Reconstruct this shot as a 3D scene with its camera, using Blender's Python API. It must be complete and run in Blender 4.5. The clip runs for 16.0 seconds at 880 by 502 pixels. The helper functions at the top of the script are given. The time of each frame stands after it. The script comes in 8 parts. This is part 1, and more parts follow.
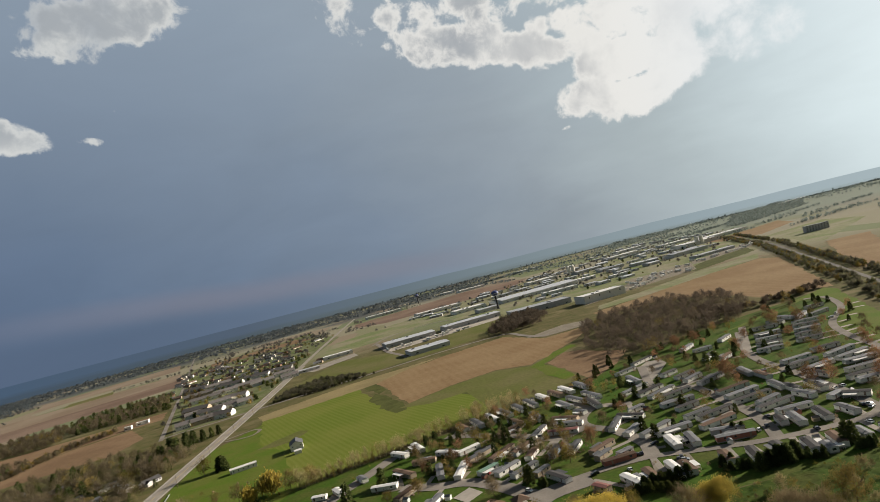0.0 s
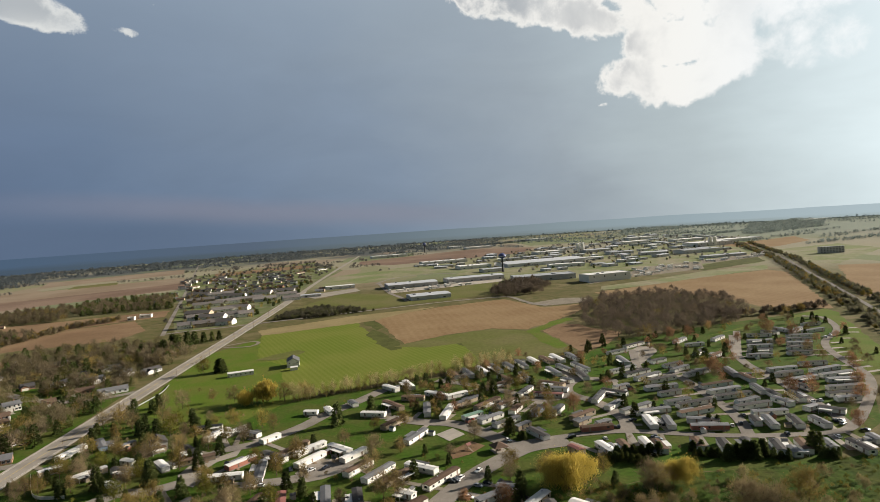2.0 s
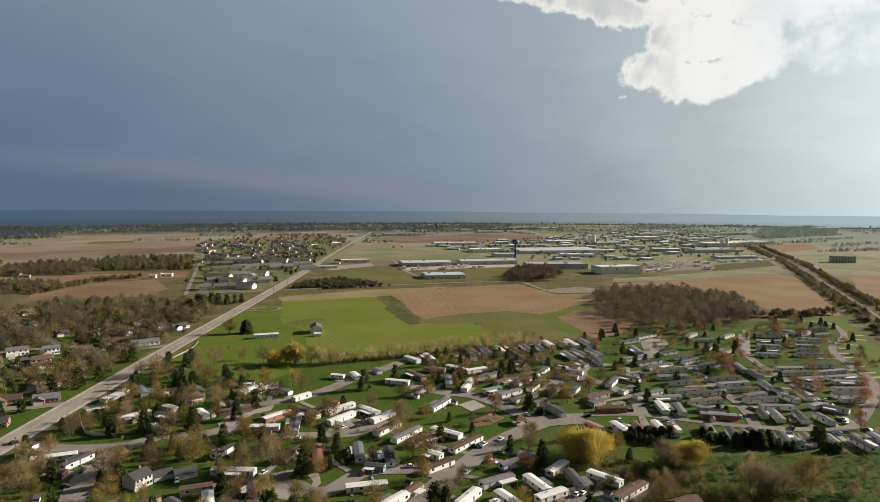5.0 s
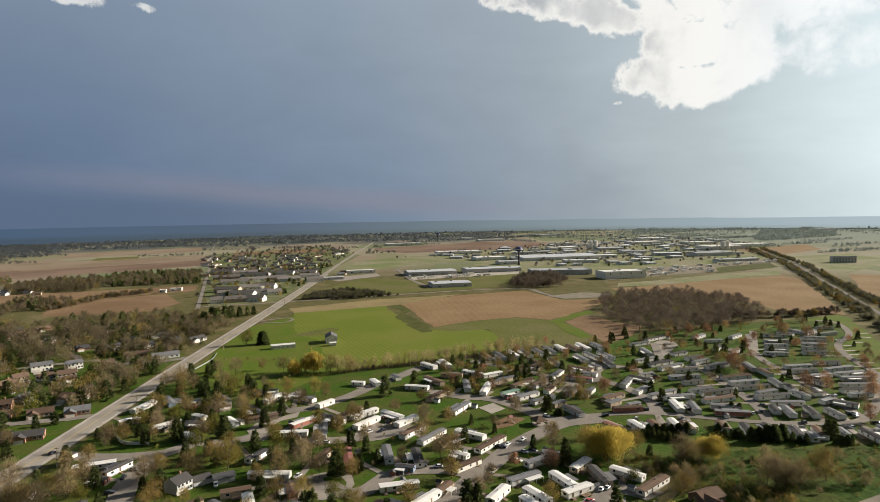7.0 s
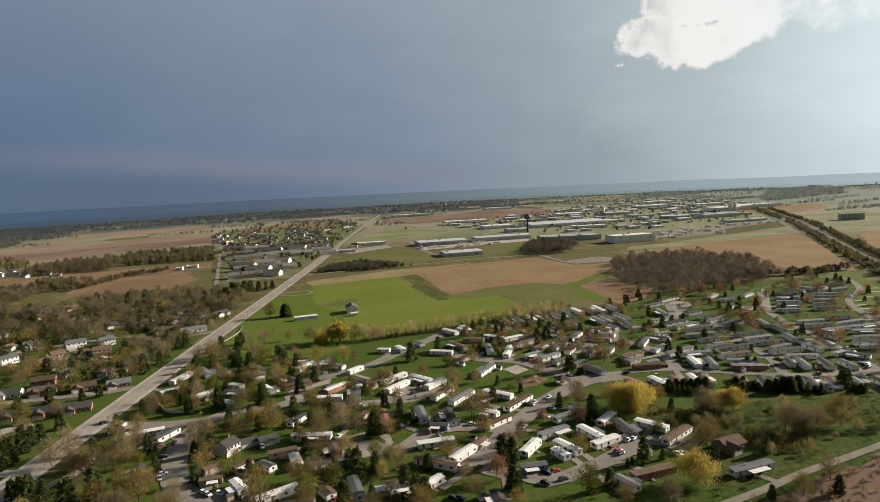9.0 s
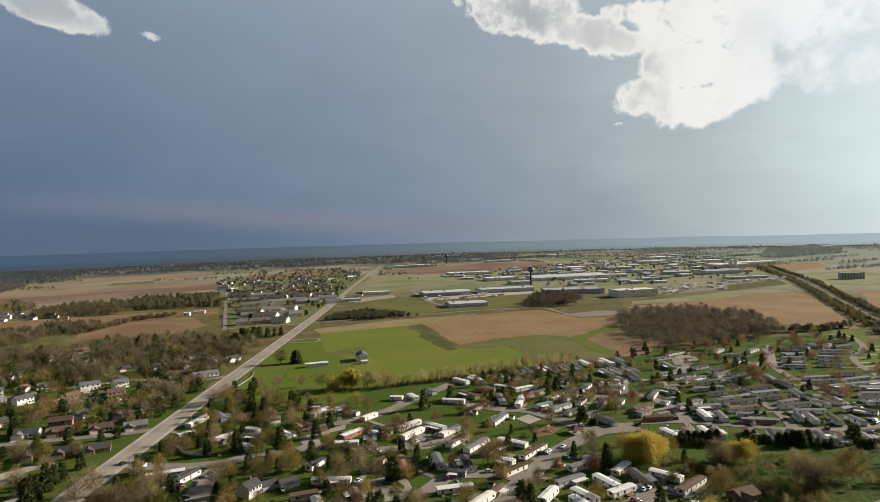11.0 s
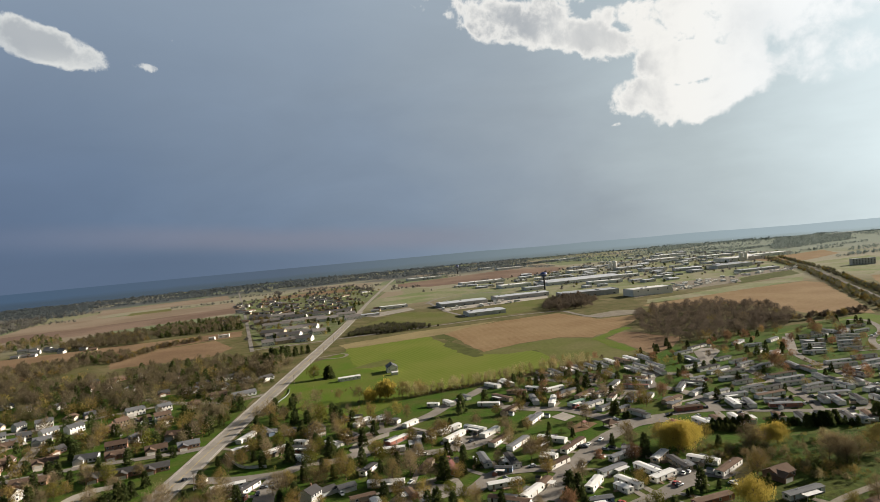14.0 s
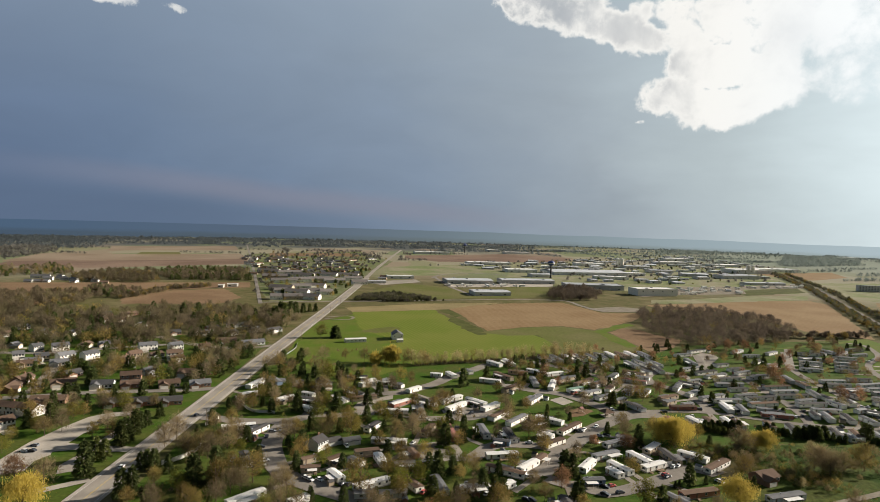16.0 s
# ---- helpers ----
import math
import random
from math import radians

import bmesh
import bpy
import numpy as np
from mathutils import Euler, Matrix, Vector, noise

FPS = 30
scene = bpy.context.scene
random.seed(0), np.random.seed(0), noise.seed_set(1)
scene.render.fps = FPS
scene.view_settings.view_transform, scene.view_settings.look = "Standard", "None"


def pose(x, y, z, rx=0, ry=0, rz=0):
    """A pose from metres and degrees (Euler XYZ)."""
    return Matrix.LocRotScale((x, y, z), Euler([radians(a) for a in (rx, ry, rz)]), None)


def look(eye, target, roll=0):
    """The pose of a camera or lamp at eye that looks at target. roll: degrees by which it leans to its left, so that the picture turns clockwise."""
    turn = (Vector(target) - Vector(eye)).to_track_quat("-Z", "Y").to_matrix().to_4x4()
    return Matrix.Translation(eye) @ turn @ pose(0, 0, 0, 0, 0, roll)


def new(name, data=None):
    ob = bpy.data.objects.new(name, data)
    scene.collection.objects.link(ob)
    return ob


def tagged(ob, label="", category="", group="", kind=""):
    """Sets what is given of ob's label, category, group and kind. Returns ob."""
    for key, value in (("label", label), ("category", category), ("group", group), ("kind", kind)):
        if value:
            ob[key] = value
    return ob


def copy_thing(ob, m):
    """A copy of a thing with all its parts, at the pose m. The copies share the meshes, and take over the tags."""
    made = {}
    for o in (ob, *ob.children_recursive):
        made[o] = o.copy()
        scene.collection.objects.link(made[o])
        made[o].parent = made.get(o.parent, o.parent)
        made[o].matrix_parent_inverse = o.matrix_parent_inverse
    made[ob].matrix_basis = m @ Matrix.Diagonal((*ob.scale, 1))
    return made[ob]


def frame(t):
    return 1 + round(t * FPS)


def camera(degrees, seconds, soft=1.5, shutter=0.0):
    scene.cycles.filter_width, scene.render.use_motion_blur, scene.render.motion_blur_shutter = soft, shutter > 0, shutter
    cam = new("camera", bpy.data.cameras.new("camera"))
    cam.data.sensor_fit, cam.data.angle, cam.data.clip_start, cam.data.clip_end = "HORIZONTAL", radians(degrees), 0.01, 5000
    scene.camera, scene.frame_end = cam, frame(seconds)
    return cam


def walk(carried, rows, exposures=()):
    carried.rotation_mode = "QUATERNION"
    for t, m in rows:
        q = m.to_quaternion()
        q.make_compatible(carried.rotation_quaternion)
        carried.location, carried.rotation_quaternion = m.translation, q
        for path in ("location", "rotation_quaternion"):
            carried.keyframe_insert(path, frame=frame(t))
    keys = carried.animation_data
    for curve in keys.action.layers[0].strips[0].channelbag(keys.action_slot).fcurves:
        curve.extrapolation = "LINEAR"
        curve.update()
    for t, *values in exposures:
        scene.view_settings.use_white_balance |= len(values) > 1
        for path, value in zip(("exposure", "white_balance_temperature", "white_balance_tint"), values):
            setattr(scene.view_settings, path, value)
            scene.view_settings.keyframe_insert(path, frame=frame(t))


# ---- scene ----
# ---- camera ----
cam = camera(70.76, 16.0, soft=0.4)

# seconds, eye x y z, heading (clockwise from +y), pitch (up), roll
PATH = [
    (0.0, 84.08, 94.63, 119.01, 3.47, 1.4, -14.19),
    (0.3, 82.93, 92.68, 118.92, 1.61, -0.92, -6.43),
    (0.5, 82.15, 91.38, 118.86, 0.44, -3.12, -1.01),
    (1.0, 80.17, 88.17, 118.75, 0.35, -3.2, -0.24),
    (1.5, 78.11, 84.85, 118.69, 1.85, -2.67, -2.48),
    (2.0, 75.87, 81.58, 118.67, 1.98, -2.75, -3.72),
    (2.5, 73.08, 78.56, 118.7, 1.95, -2.71, -3.96),
    (3.0, 70.25, 75.59, 118.74, 1.88, -2.42, -4.49),
    (3.5, 67.59, 72.66, 118.75, 1.79, -2.43, -4.49),
    (4.0, 64.82, 69.99, 118.77, 1.13, -4.69, -0.07),
    (6.5, 50.75, 56.08, 118.89, 1.36, -3.74, 0.52),
    (7.0, 47.95, 53.15, 118.91, 1.39, -3.57, -0.86),
    (7.5, 45.29, 50.29, 118.95, 1.19, -3.23, -1.07),
    (8.0, 42.57, 47.81, 118.98, 1.15, -3.05, -0.78),
    (8.5, 39.72, 45.51, 119.03, 1.08, -3.49, -0.87),
    (8.7, 38.61, 44.4, 119.05, 0.87, -6.32, -2.78),
    (10.8, 26.88, 31.09, 119.33, 1.07, -2.4, -1.23),
    (11.0, 25.77, 29.96, 119.37, 1.12, -1.55, -1.53),
    (11.5, 23.06, 27.46, 119.47, 1.02, -1.27, -1.78),
    (12.0, 20.25, 24.59, 119.61, 0.9, -1.98, -1.76),
    (12.5, 17.62, 21.22, 119.76, 0.97, -2.07, -1.71),
    (13.0, 15.19, 17.78, 119.91, 1.2, -1.8, -2.67),
    (13.5, 12.94, 14.35, 120.01, 1.17, -0.95, -5.87),
    (14.0, 10.59, 11.32, 120.04, 0.61, -0.46, -5.06),
    (14.5, 7.96, 8.74, 120.03, -0.54, -2.13, 1.55),
    (15.0, 5.29, 6.01, 119.98, -0.25, -2.57, 2.38),
    (15.5, 2.62, 3.08, 119.97, -0.08, -2.63, 1.92),
    (16.0, 0.0, -0.0, 119.99, 0.0, -2.65, 1.88),
]


def path_pose(x, y, z, heading, pitch, roll):
    h, p = radians(heading), radians(pitch)
    aim = (x + math.sin(h) * math.cos(p) * 100, y + math.cos(h) * math.cos(p) * 100, z + math.sin(p) * 100)
    return look((x, y, z), aim, roll)


EXPOSURES = [(0.0, 0.98), (0.5, 0.91), (1.0, 1.17), (2.0, 1.15), (4.0, 1.12), (6.5, 1.07), (7.0, 1.17), (7.5, 1.17), (8.0, 1.13), (8.5, 1.10), (11.0, 1.07), (11.5, 0.99), (12.0, 1.0), (12.5, 1.19), (13.5, 1.19), (14.5, 1.09), (16.0, 1.19)]
walk(cam, [(row[0], path_pose(*row[1:])) for row in PATH], EXPOSURES)

# ---- light ----
SUN_HEADING, SUN_HEIGHT = 70.0, 21.0
sun = new("sun", bpy.data.lights.new("sun", "SUN"))
sun.data.energy, sun.data.angle, sun.data.color = 4.7, radians(0.6), (1.0, 0.905, 0.78)
_h, _e = radians(SUN_HEADING), radians(SUN_HEIGHT)
SUN_WAY = Vector((math.sin(_h) * math.cos(_e), math.cos(_h) * math.cos(_e), math.sin(_e)))
sun.matrix_world = look(SUN_WAY * 400, (0, 0, 0))


class Nodes:
    """A short way to chain shader nodes."""

    def __init__(self, tree):
        self.tree = tree
        tree.nodes.clear()

    def add(self, kind, **settings):
        node = self.tree.nodes.new(kind)
        for key, value in settings.items():
            if key == "noise_dimensions":
                node.noise_dimensions = value
            elif key == "operation":
                node.operation = value
            elif key == "data_type":
                node.data_type = value
            elif key == "blend_type":
                node.blend_type = value
        return node

    def put(self, socket, value):
        if isinstance(value, bpy.types.NodeSocket):
            self.tree.links.new(value, socket)
        elif isinstance(value, (tuple, list)) and len(value) == 3 and socket.type == "RGBA":
            socket.default_value = (*value, 1)
        else:
            socket.default_value = value

    def math(self, operation, a, b=0.0, c=0.0):
        node = self.add("ShaderNodeMath", operation=operation)
        for n, v in enumerate((a, b, c)):
            self.put(node.inputs[n], v)
        return node.outputs[0]

    def vec(self, operation, a, b=(0, 0, 0)):
        node = self.add("ShaderNodeVectorMath", operation=operation)
        self.put(node.inputs[0], a)
        self.put(node.inputs[1], b)
        return node.outputs["Value"] if operation == "DOT_PRODUCT" else node.outputs[0]

    def smooth(self, value, low, high):
        node = self.add("ShaderNodeMapRange")
        node.interpolation_type = "SMOOTHSTEP"
        for n, v in enumerate((value, low, high, 0.0, 1.0)):
            self.put(node.inputs[n], v)
        return node.outputs[0]

    def mix(self, factor, a, b, blend="MIX"):
        node = self.add("ShaderNodeMix", data_type="RGBA", blend_type=blend)
        self.put(node.inputs[0], factor)
        self.put(node.inputs[6], a)
        self.put(node.inputs[7], b)
        return node.outputs[2]

    def noise(self, vector, scale, detail=4.0, rough=0.55, distort=0.0):
        node = self.add("ShaderNodeTexNoise")
        self.put(node.inputs["Vector"], vector)
        for key, v in (("Scale", scale), ("Detail", detail), ("Roughness", rough), ("Distortion", distort)):
            node.inputs[key].default_value = v
        return node.outputs[0]

    def add_noise_colour(self, vector, scale):
        node = self.add("ShaderNodeTexNoise")
        self.put(node.inputs["Vector"], vector)
        node.inputs["Scale"].default_value, node.inputs["Detail"].default_value = scale, 4.0
        return node.outputs["Color"]

    def grey(self, level):
        node = self.add("ShaderNodeCombineXYZ")
        for k in range(3):
            self.put(node.inputs[k], level)
        return node.outputs[0]

    def ramp(self, factor, stops):
        node = self.add("ShaderNodeValToRGB")
        while len(node.color_ramp.elements) < len(stops):
            node.color_ramp.elements.new(1.0)
        for el, (where, colour) in zip(node.color_ramp.elements, stops):
            el.position, el.color = where, (*colour, 1)
        self.put(node.inputs[0], factor)
        return node.outputs[0]


def build_world():
    world = bpy.data.worlds.new("storm_sky")
    scene.world = world
    world.use_nodes = True
    n = Nodes(world.node_tree)
    way = n.vec("NORMALIZE", n.add("ShaderNodeTexCoord").outputs["Generated"])
    split = n.add("ShaderNodeSeparateXYZ")
    n.put(split.inputs[0], way)
    x, y, z = split.outputs
    heading = n.math("MULTIPLY", n.math("ARCTAN2", x, y), 57.29578)
    height = n.math("MULTIPLY", n.math("ARCSINE", z), 57.29578)
    clear = n.add("ShaderNodeTexSky")
    clear.sky_type, clear.sun_disc = "NISHITA", False
    clear.sun_elevation, clear.sun_rotation = radians(SUN_HEIGHT), radians(SUN_HEADING)
    clear_sky = n.mix(1.0, clear.outputs[0], (0.048, 0.0445, 0.038), "MULTIPLY")
    # the storm deck: slate over the lake, paler towards the sun
    wisps = n.noise(n.vec("MULTIPLY", way, (1.0, 1.0, 2.5)), 2.2, 5.0, 0.6)
    soft = n.math("MULTIPLY_ADD", n.math("SUBTRACT", wisps, 0.5), 16.0, heading)
    soft = n.math("MULTIPLY_ADD", height, 0.35, soft)
    spread = n.math("DIVIDE", n.math("ADD", soft, 45.0), 120.0)
    storm = n.ramp(spread, [(0.0, (0.085, 0.125, 0.207)), (0.17, (0.101, 0.145, 0.22)), (0.36, (0.156, 0.20, 0.262)), (0.50, (0.244, 0.284, 0.318)),
                            (0.60, (0.365, 0.42, 0.438)), (0.67, (0.485, 0.56, 0.58)), (0.76, (0.63, 0.725, 0.745)), (1.0, (0.72, 0.79, 0.79))])
    sweep = n.noise(n.vec("MULTIPLY", way, (2.0, 1.0, 5.0)), 1.6, 4.0, 0.55, 0.6)
    mottle = n.math("MULTIPLY_ADD", n.math("SUBTRACT", sweep, 0.5), 0.34, 1.0)
    storm = n.vec("MULTIPLY", storm, n.grey(mottle))
    tall = n.smooth(height, 2.0, 30.0)
    storm = n.mix(tall, storm, n.mix(0.5, storm, (0.30, 0.36, 0.42)))
    # overhead, out of view, a dark zone is added to cut fill light
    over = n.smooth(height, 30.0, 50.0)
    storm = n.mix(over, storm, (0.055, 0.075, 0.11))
    # a low rosy shelf of cloud over the lake, darker rain below it
    ridge = n.math("MULTIPLY_ADD", n.math("SUBTRACT", wisps, 0.5), 1.5, n.math("MULTIPLY_ADD", heading, -0.07, 1.0))
    above = n.math("SUBTRACT", height, ridge)
    left = n.math("MULTIPLY", n.smooth(heading, 16.0, -4.0), n.smooth(heading, -44.0, -16.0))
    band = n.math("MULTIPLY", n.math("MULTIPLY", n.smooth(above, 1.6, 0.1), n.smooth(above, -1.7, -0.2)), left)
    storm = n.mix(n.math("MULTIPLY", band, 0.40), storm, (0.20, 0.185, 0.22))
    rain = n.math("MULTIPLY", n.smooth(above, 0.2, -2.2), n.smooth(heading, 12.0, -30.0))
    storm = n.mix(n.math("MULTIPLY", rain, 0.6), storm, (0.07, 0.10, 0.155))
    # heaped white clouds: each heap a tilted oval, its edge torn by noise at three scales
    puff = n.noise(way, 7.0, 9.0, 0.6, 0.2)
    curl = n.noise(way, 26.0, 8.0, 0.62, 0.3)
    big = n.noise(way, 5.0, 4.0, 0.5)
    shape = None
    for h0, e0, rh, re, tilt, peak in CLOUDS:
        across = n.math("SUBTRACT", heading, h0)
        a = n.math("DIVIDE", across, rh)
        b = n.math("DIVIDE", n.math("MULTIPLY_ADD", across, -tilt, n.math("SUBTRACT", height, e0)), re)
        fall = n.math("SUBTRACT", peak, n.math("ADD", n.math("MULTIPLY", a, a), n.math("MULTIPLY", b, b)))
        shape = fall if shape is None else n.math("MAXIMUM", shape, fall)
    shape = n.math("MAXIMUM", shape, -2.0)
    lumps = n.add("ShaderNodeTexVoronoi")
    n.put(lumps.inputs["Vector"], n.vec("ADD", way, n.vec("MULTIPLY", n.add_noise_colour(way, 14.0), (0.06, 0.06, 0.06))))
    lumps.inputs["Scale"].default_value = 17.0
    lumps.inputs["Detail"].default_value = 2.0
    body = n.math("MULTIPLY_ADD", n.math("SUBTRACT", puff, 0.5), 2.3, n.math("MULTIPLY", shape, 0.92))
    body = n.math("MULTIPLY_ADD", n.math("SUBTRACT", curl, 0.5), 1.6, body)
    body = n.math("MULTIPLY_ADD", n.math("SUBTRACT", 0.6, lumps.outputs["Distance"]), 0.55, body)
    veil = n.math("MULTIPLY_ADD", n.smooth(heading, 22.0, 36.0), 0.6, 0.34)
    cover = n.smooth(body, 0.0, veil)
    # sunlit rims, grey hollows deeper in and on the high far side
    crisp = n.smooth(n.noise(way, 9.0, 6.0, 0.55, 0.3), 0.40, 0.66)
    hollow = n.math("MULTIPLY", n.smooth(body, 0.15, 0.8), n.smooth(n.math("ADD", n.math("MULTIPLY", n.math("SUBTRACT", big, 0.5), 3.0), n.math("DIVIDE", n.math("SUBTRACT", 19.0, heading), 12.0)), -0.5, 0.8))
    hollow = n.math("MULTIPLY", hollow, n.smooth(height, 15.0, 18.0))
    sunlit = n.mix(n.math("MULTIPLY", crisp, n.smooth(body, 0.15, 0.7)), (0.69, 0.68, 0.65), (0.44, 0.447, 0.45))
    sunlit = n.mix(n.smooth(heading, 20.0, 34.0), sunlit, (0.68, 0.70, 0.705))
    sunlit = n.mix(n.smooth(heading, 6.0, -12.0), sunlit, n.mix(crisp, (0.56, 0.57, 0.56), (0.36, 0.39, 0.42)))
    white = n.mix(n.math("MULTIPLY", hollow, 0.85), sunlit, (0.30, 0.325, 0.35))
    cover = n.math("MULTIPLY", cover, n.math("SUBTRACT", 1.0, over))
    sky = n.mix(cover, storm, white)
    glow = n.vec("DOT_PRODUCT", way, tuple(SUN_WAY))
    glare = n.math("POWER", n.math("MAXIMUM", glow, 0.0), 14.0)
    sky = n.mix(n.math("MINIMUM", n.math("MULTIPLY", glare, 0.75), 1.0), sky, (1.25, 1.28, 1.27))
    sky = n.mix(n.smooth(y, -0.25, 0.35), clear_sky, sky)
    ground_bg = n.add("ShaderNodeBackground")
    n.put(ground_bg.inputs[0], sky)
    ground_bg.inputs[1].default_value = SKY_LEVEL
    out = n.add("ShaderNodeOutputWorld")
    world.node_tree.links.new(ground_bg.outputs[0], out.inputs[0])


# heading, height, half width, half height, tilt and fullness of the cloud heaps, in degrees
CLOUDS = [
    (20.2, 11.2, 3.6, 1.9, -0.1, 1.0), (23.6, 10.2, 4.2, 2.0, 0.0, 1.0), (27.5, 10.9, 4.0, 1.7, 0.1, 0.9), (29.5, 16.8, 14.5, 4.2, -0.05, 1.0), (16.0, 16.6, 5.5, 2.0, -0.25, 0.9), (8.5, 19.2, 7.5, 2.4, -0.12, 0.9),
    (26.0, 23.5, 26.0, 5.0, 0.0, 1.0), (33.5, 12.2, 7.0, 2.8, 0.0, 0.8), (26.0, 13.3, 5.0, 1.7, 0.0, 0.95), (21.6, 13.9, 3.4, 1.7, 0.0, 0.9), (23.6, 13.6, 2.6, 1.5, 0.0, 1.9), (17.2, 9.2, 1.3, 0.4, 0.0, 0.2), (-31.0, 18.2, 6.0, 1.7, -0.26, 0.9), (-23.4, 16.6, 2.0, 0.7, -0.1, 0.15), (-21.0, 18.7, 1.9, 0.5, -0.7, 0.1),
    (-20.0, 25.6, 9.5, 3.1, 0.1, 0.8),
]
SKY_LEVEL = 0.60
build_world()


# ---- materials ----
def surface(name, colour, rough=0.85, grain=2.0, patch=0.06, spread=0.3, bump=0.0, metal=0.0, tint=None, vary=0.0, rows=None, gloss=None):
    """A principled surface: colour varied at two scales, an optional second colour in patches, rows, and a random shift by object."""
    m = bpy.data.materials.new(name)
    m.use_nodes = True
    n = Nodes(m.node_tree)
    where = n.add("ShaderNodeNewGeometry").outputs["Position"]
    fine = n.noise(where, grain, 4.0, 0.6)
    wide = n.noise(where, patch, 3.0, 0.55)
    base = n.mix(n.smooth(wide, 0.35, 0.65), colour, tint or tuple(c * (1 - spread * 0.6) for c in colour))
    if rows:
        turn, pitch, other, amount = rows
        wave = n.add("ShaderNodeTexWave")
        n.put(wave.inputs["Vector"], n.vec("DOT_PRODUCT", where, (math.cos(radians(turn)), math.sin(radians(turn)), 0)))
        wave.inputs["Scale"].default_value = 0.314 / pitch
        wave.inputs["Distortion"].default_value = 0.6
        wave.inputs["Detail"].default_value = 2.0
        base = n.mix(n.math("MULTIPLY", wave.outputs["Fac"], amount), base, other)
    level = n.math("MULTIPLY_ADD", n.math("SUBTRACT", fine, 0.5), spread * 2.2, 0.87)
    if vary:
        chance = n.add("ShaderNodeObjectInfo").outputs["Random"]
        level = n.math("MULTIPLY", level, n.math("MULTIPLY_ADD", n.math("SUBTRACT", chance, 0.5), vary * 2, 1.0))
    grey = n.add("ShaderNodeCombineColor")
    for k in range(3):
        n.put(grey.inputs[k], level)
    base = n.mix(1.0, base, grey.outputs[0], "MULTIPLY")
    bsdf = n.add("ShaderNodeBsdfPrincipled")
    n.put(bsdf.inputs["Base Color"], base)
    bsdf.inputs["Roughness"].default_value = rough
    bsdf.inputs["Metallic"].default_value = metal
    bsdf.inputs["Specular IOR Level"].default_value = gloss if gloss is not None else 0.3 if rough < 0.8 else 0.04
    if bump:
        node = n.add("ShaderNodeBump")
        n.put(node.inputs["Height"], fine)
        node.inputs["Strength"].default_value, node.inputs["Distance"].default_value = 0.8, bump
        n.tree.links.new(node.outputs[0], bsdf.inputs["Normal"])
    n.tree.links.new(bsdf.outputs[0], n.add("ShaderNodeOutputMaterial").inputs[0])
    return m


def foliage(name, colour, second, vary=0.25, third=None, thinness=0.28):
    """Leaves and twigs: tinted clump by clump and tree by tree, a little light shines through."""
    m = bpy.data.materials.new(name)
    m.use_nodes = True
    n = Nodes(m.node_tree)
    geo = n.add("ShaderNodeNewGeometry")
    chance = n.add("ShaderNodeObjectInfo").outputs["Random"]
    crowns = n.add("ShaderNodeTexVoronoi")
    n.put(crowns.inputs["Vector"], n.vec("MULTIPLY", geo.outputs["Position"], (1.0, 1.0, 0.0)))
    crowns.inputs["Scale"].default_value = 0.12
    pick = n.add("ShaderNodeSeparateColor")
    n.put(pick.inputs[0], crowns.outputs["Color"])
    base = n.mix(geo.outputs["Random Per Island"], colour, second)
    if third:
        base = n.mix(n.math("MULTIPLY", n.smooth(pick.outputs[0], 0.5, 0.95), 0.75), base, third)
    level = n.math("MULTIPLY_ADD", n.math("SUBTRACT", chance, 0.5), vary * 2, 0.9)
    level = n.math("MULTIPLY", level, n.math("MULTIPLY_ADD", n.math("SUBTRACT", pick.outputs[1], 0.5), 0.6, 1.0))
    grey = n.add("ShaderNodeCombineColor")
    for k in range(3):
        n.put(grey.inputs[k], level)
    base = n.mix(1.0, base, grey.outputs[0], "MULTIPLY")
    diffuse, thin = n.add("ShaderNodeBsdfDiffuse"), n.add("ShaderNodeBsdfTranslucent")
    n.put(diffuse.inputs[0], base)
    n.put(thin.inputs[0], base)
    blend = n.add("ShaderNodeMixShader")
    blend.inputs[0].default_value = thinness
    n.tree.links.new(diffuse.outputs[0], blend.inputs[1])
    n.tree.links.new(thin.outputs[0], blend.inputs[2])
    n.tree.links.new(blend.outputs[0], n.add("ShaderNodeOutputMaterial").inputs[0])
    return m


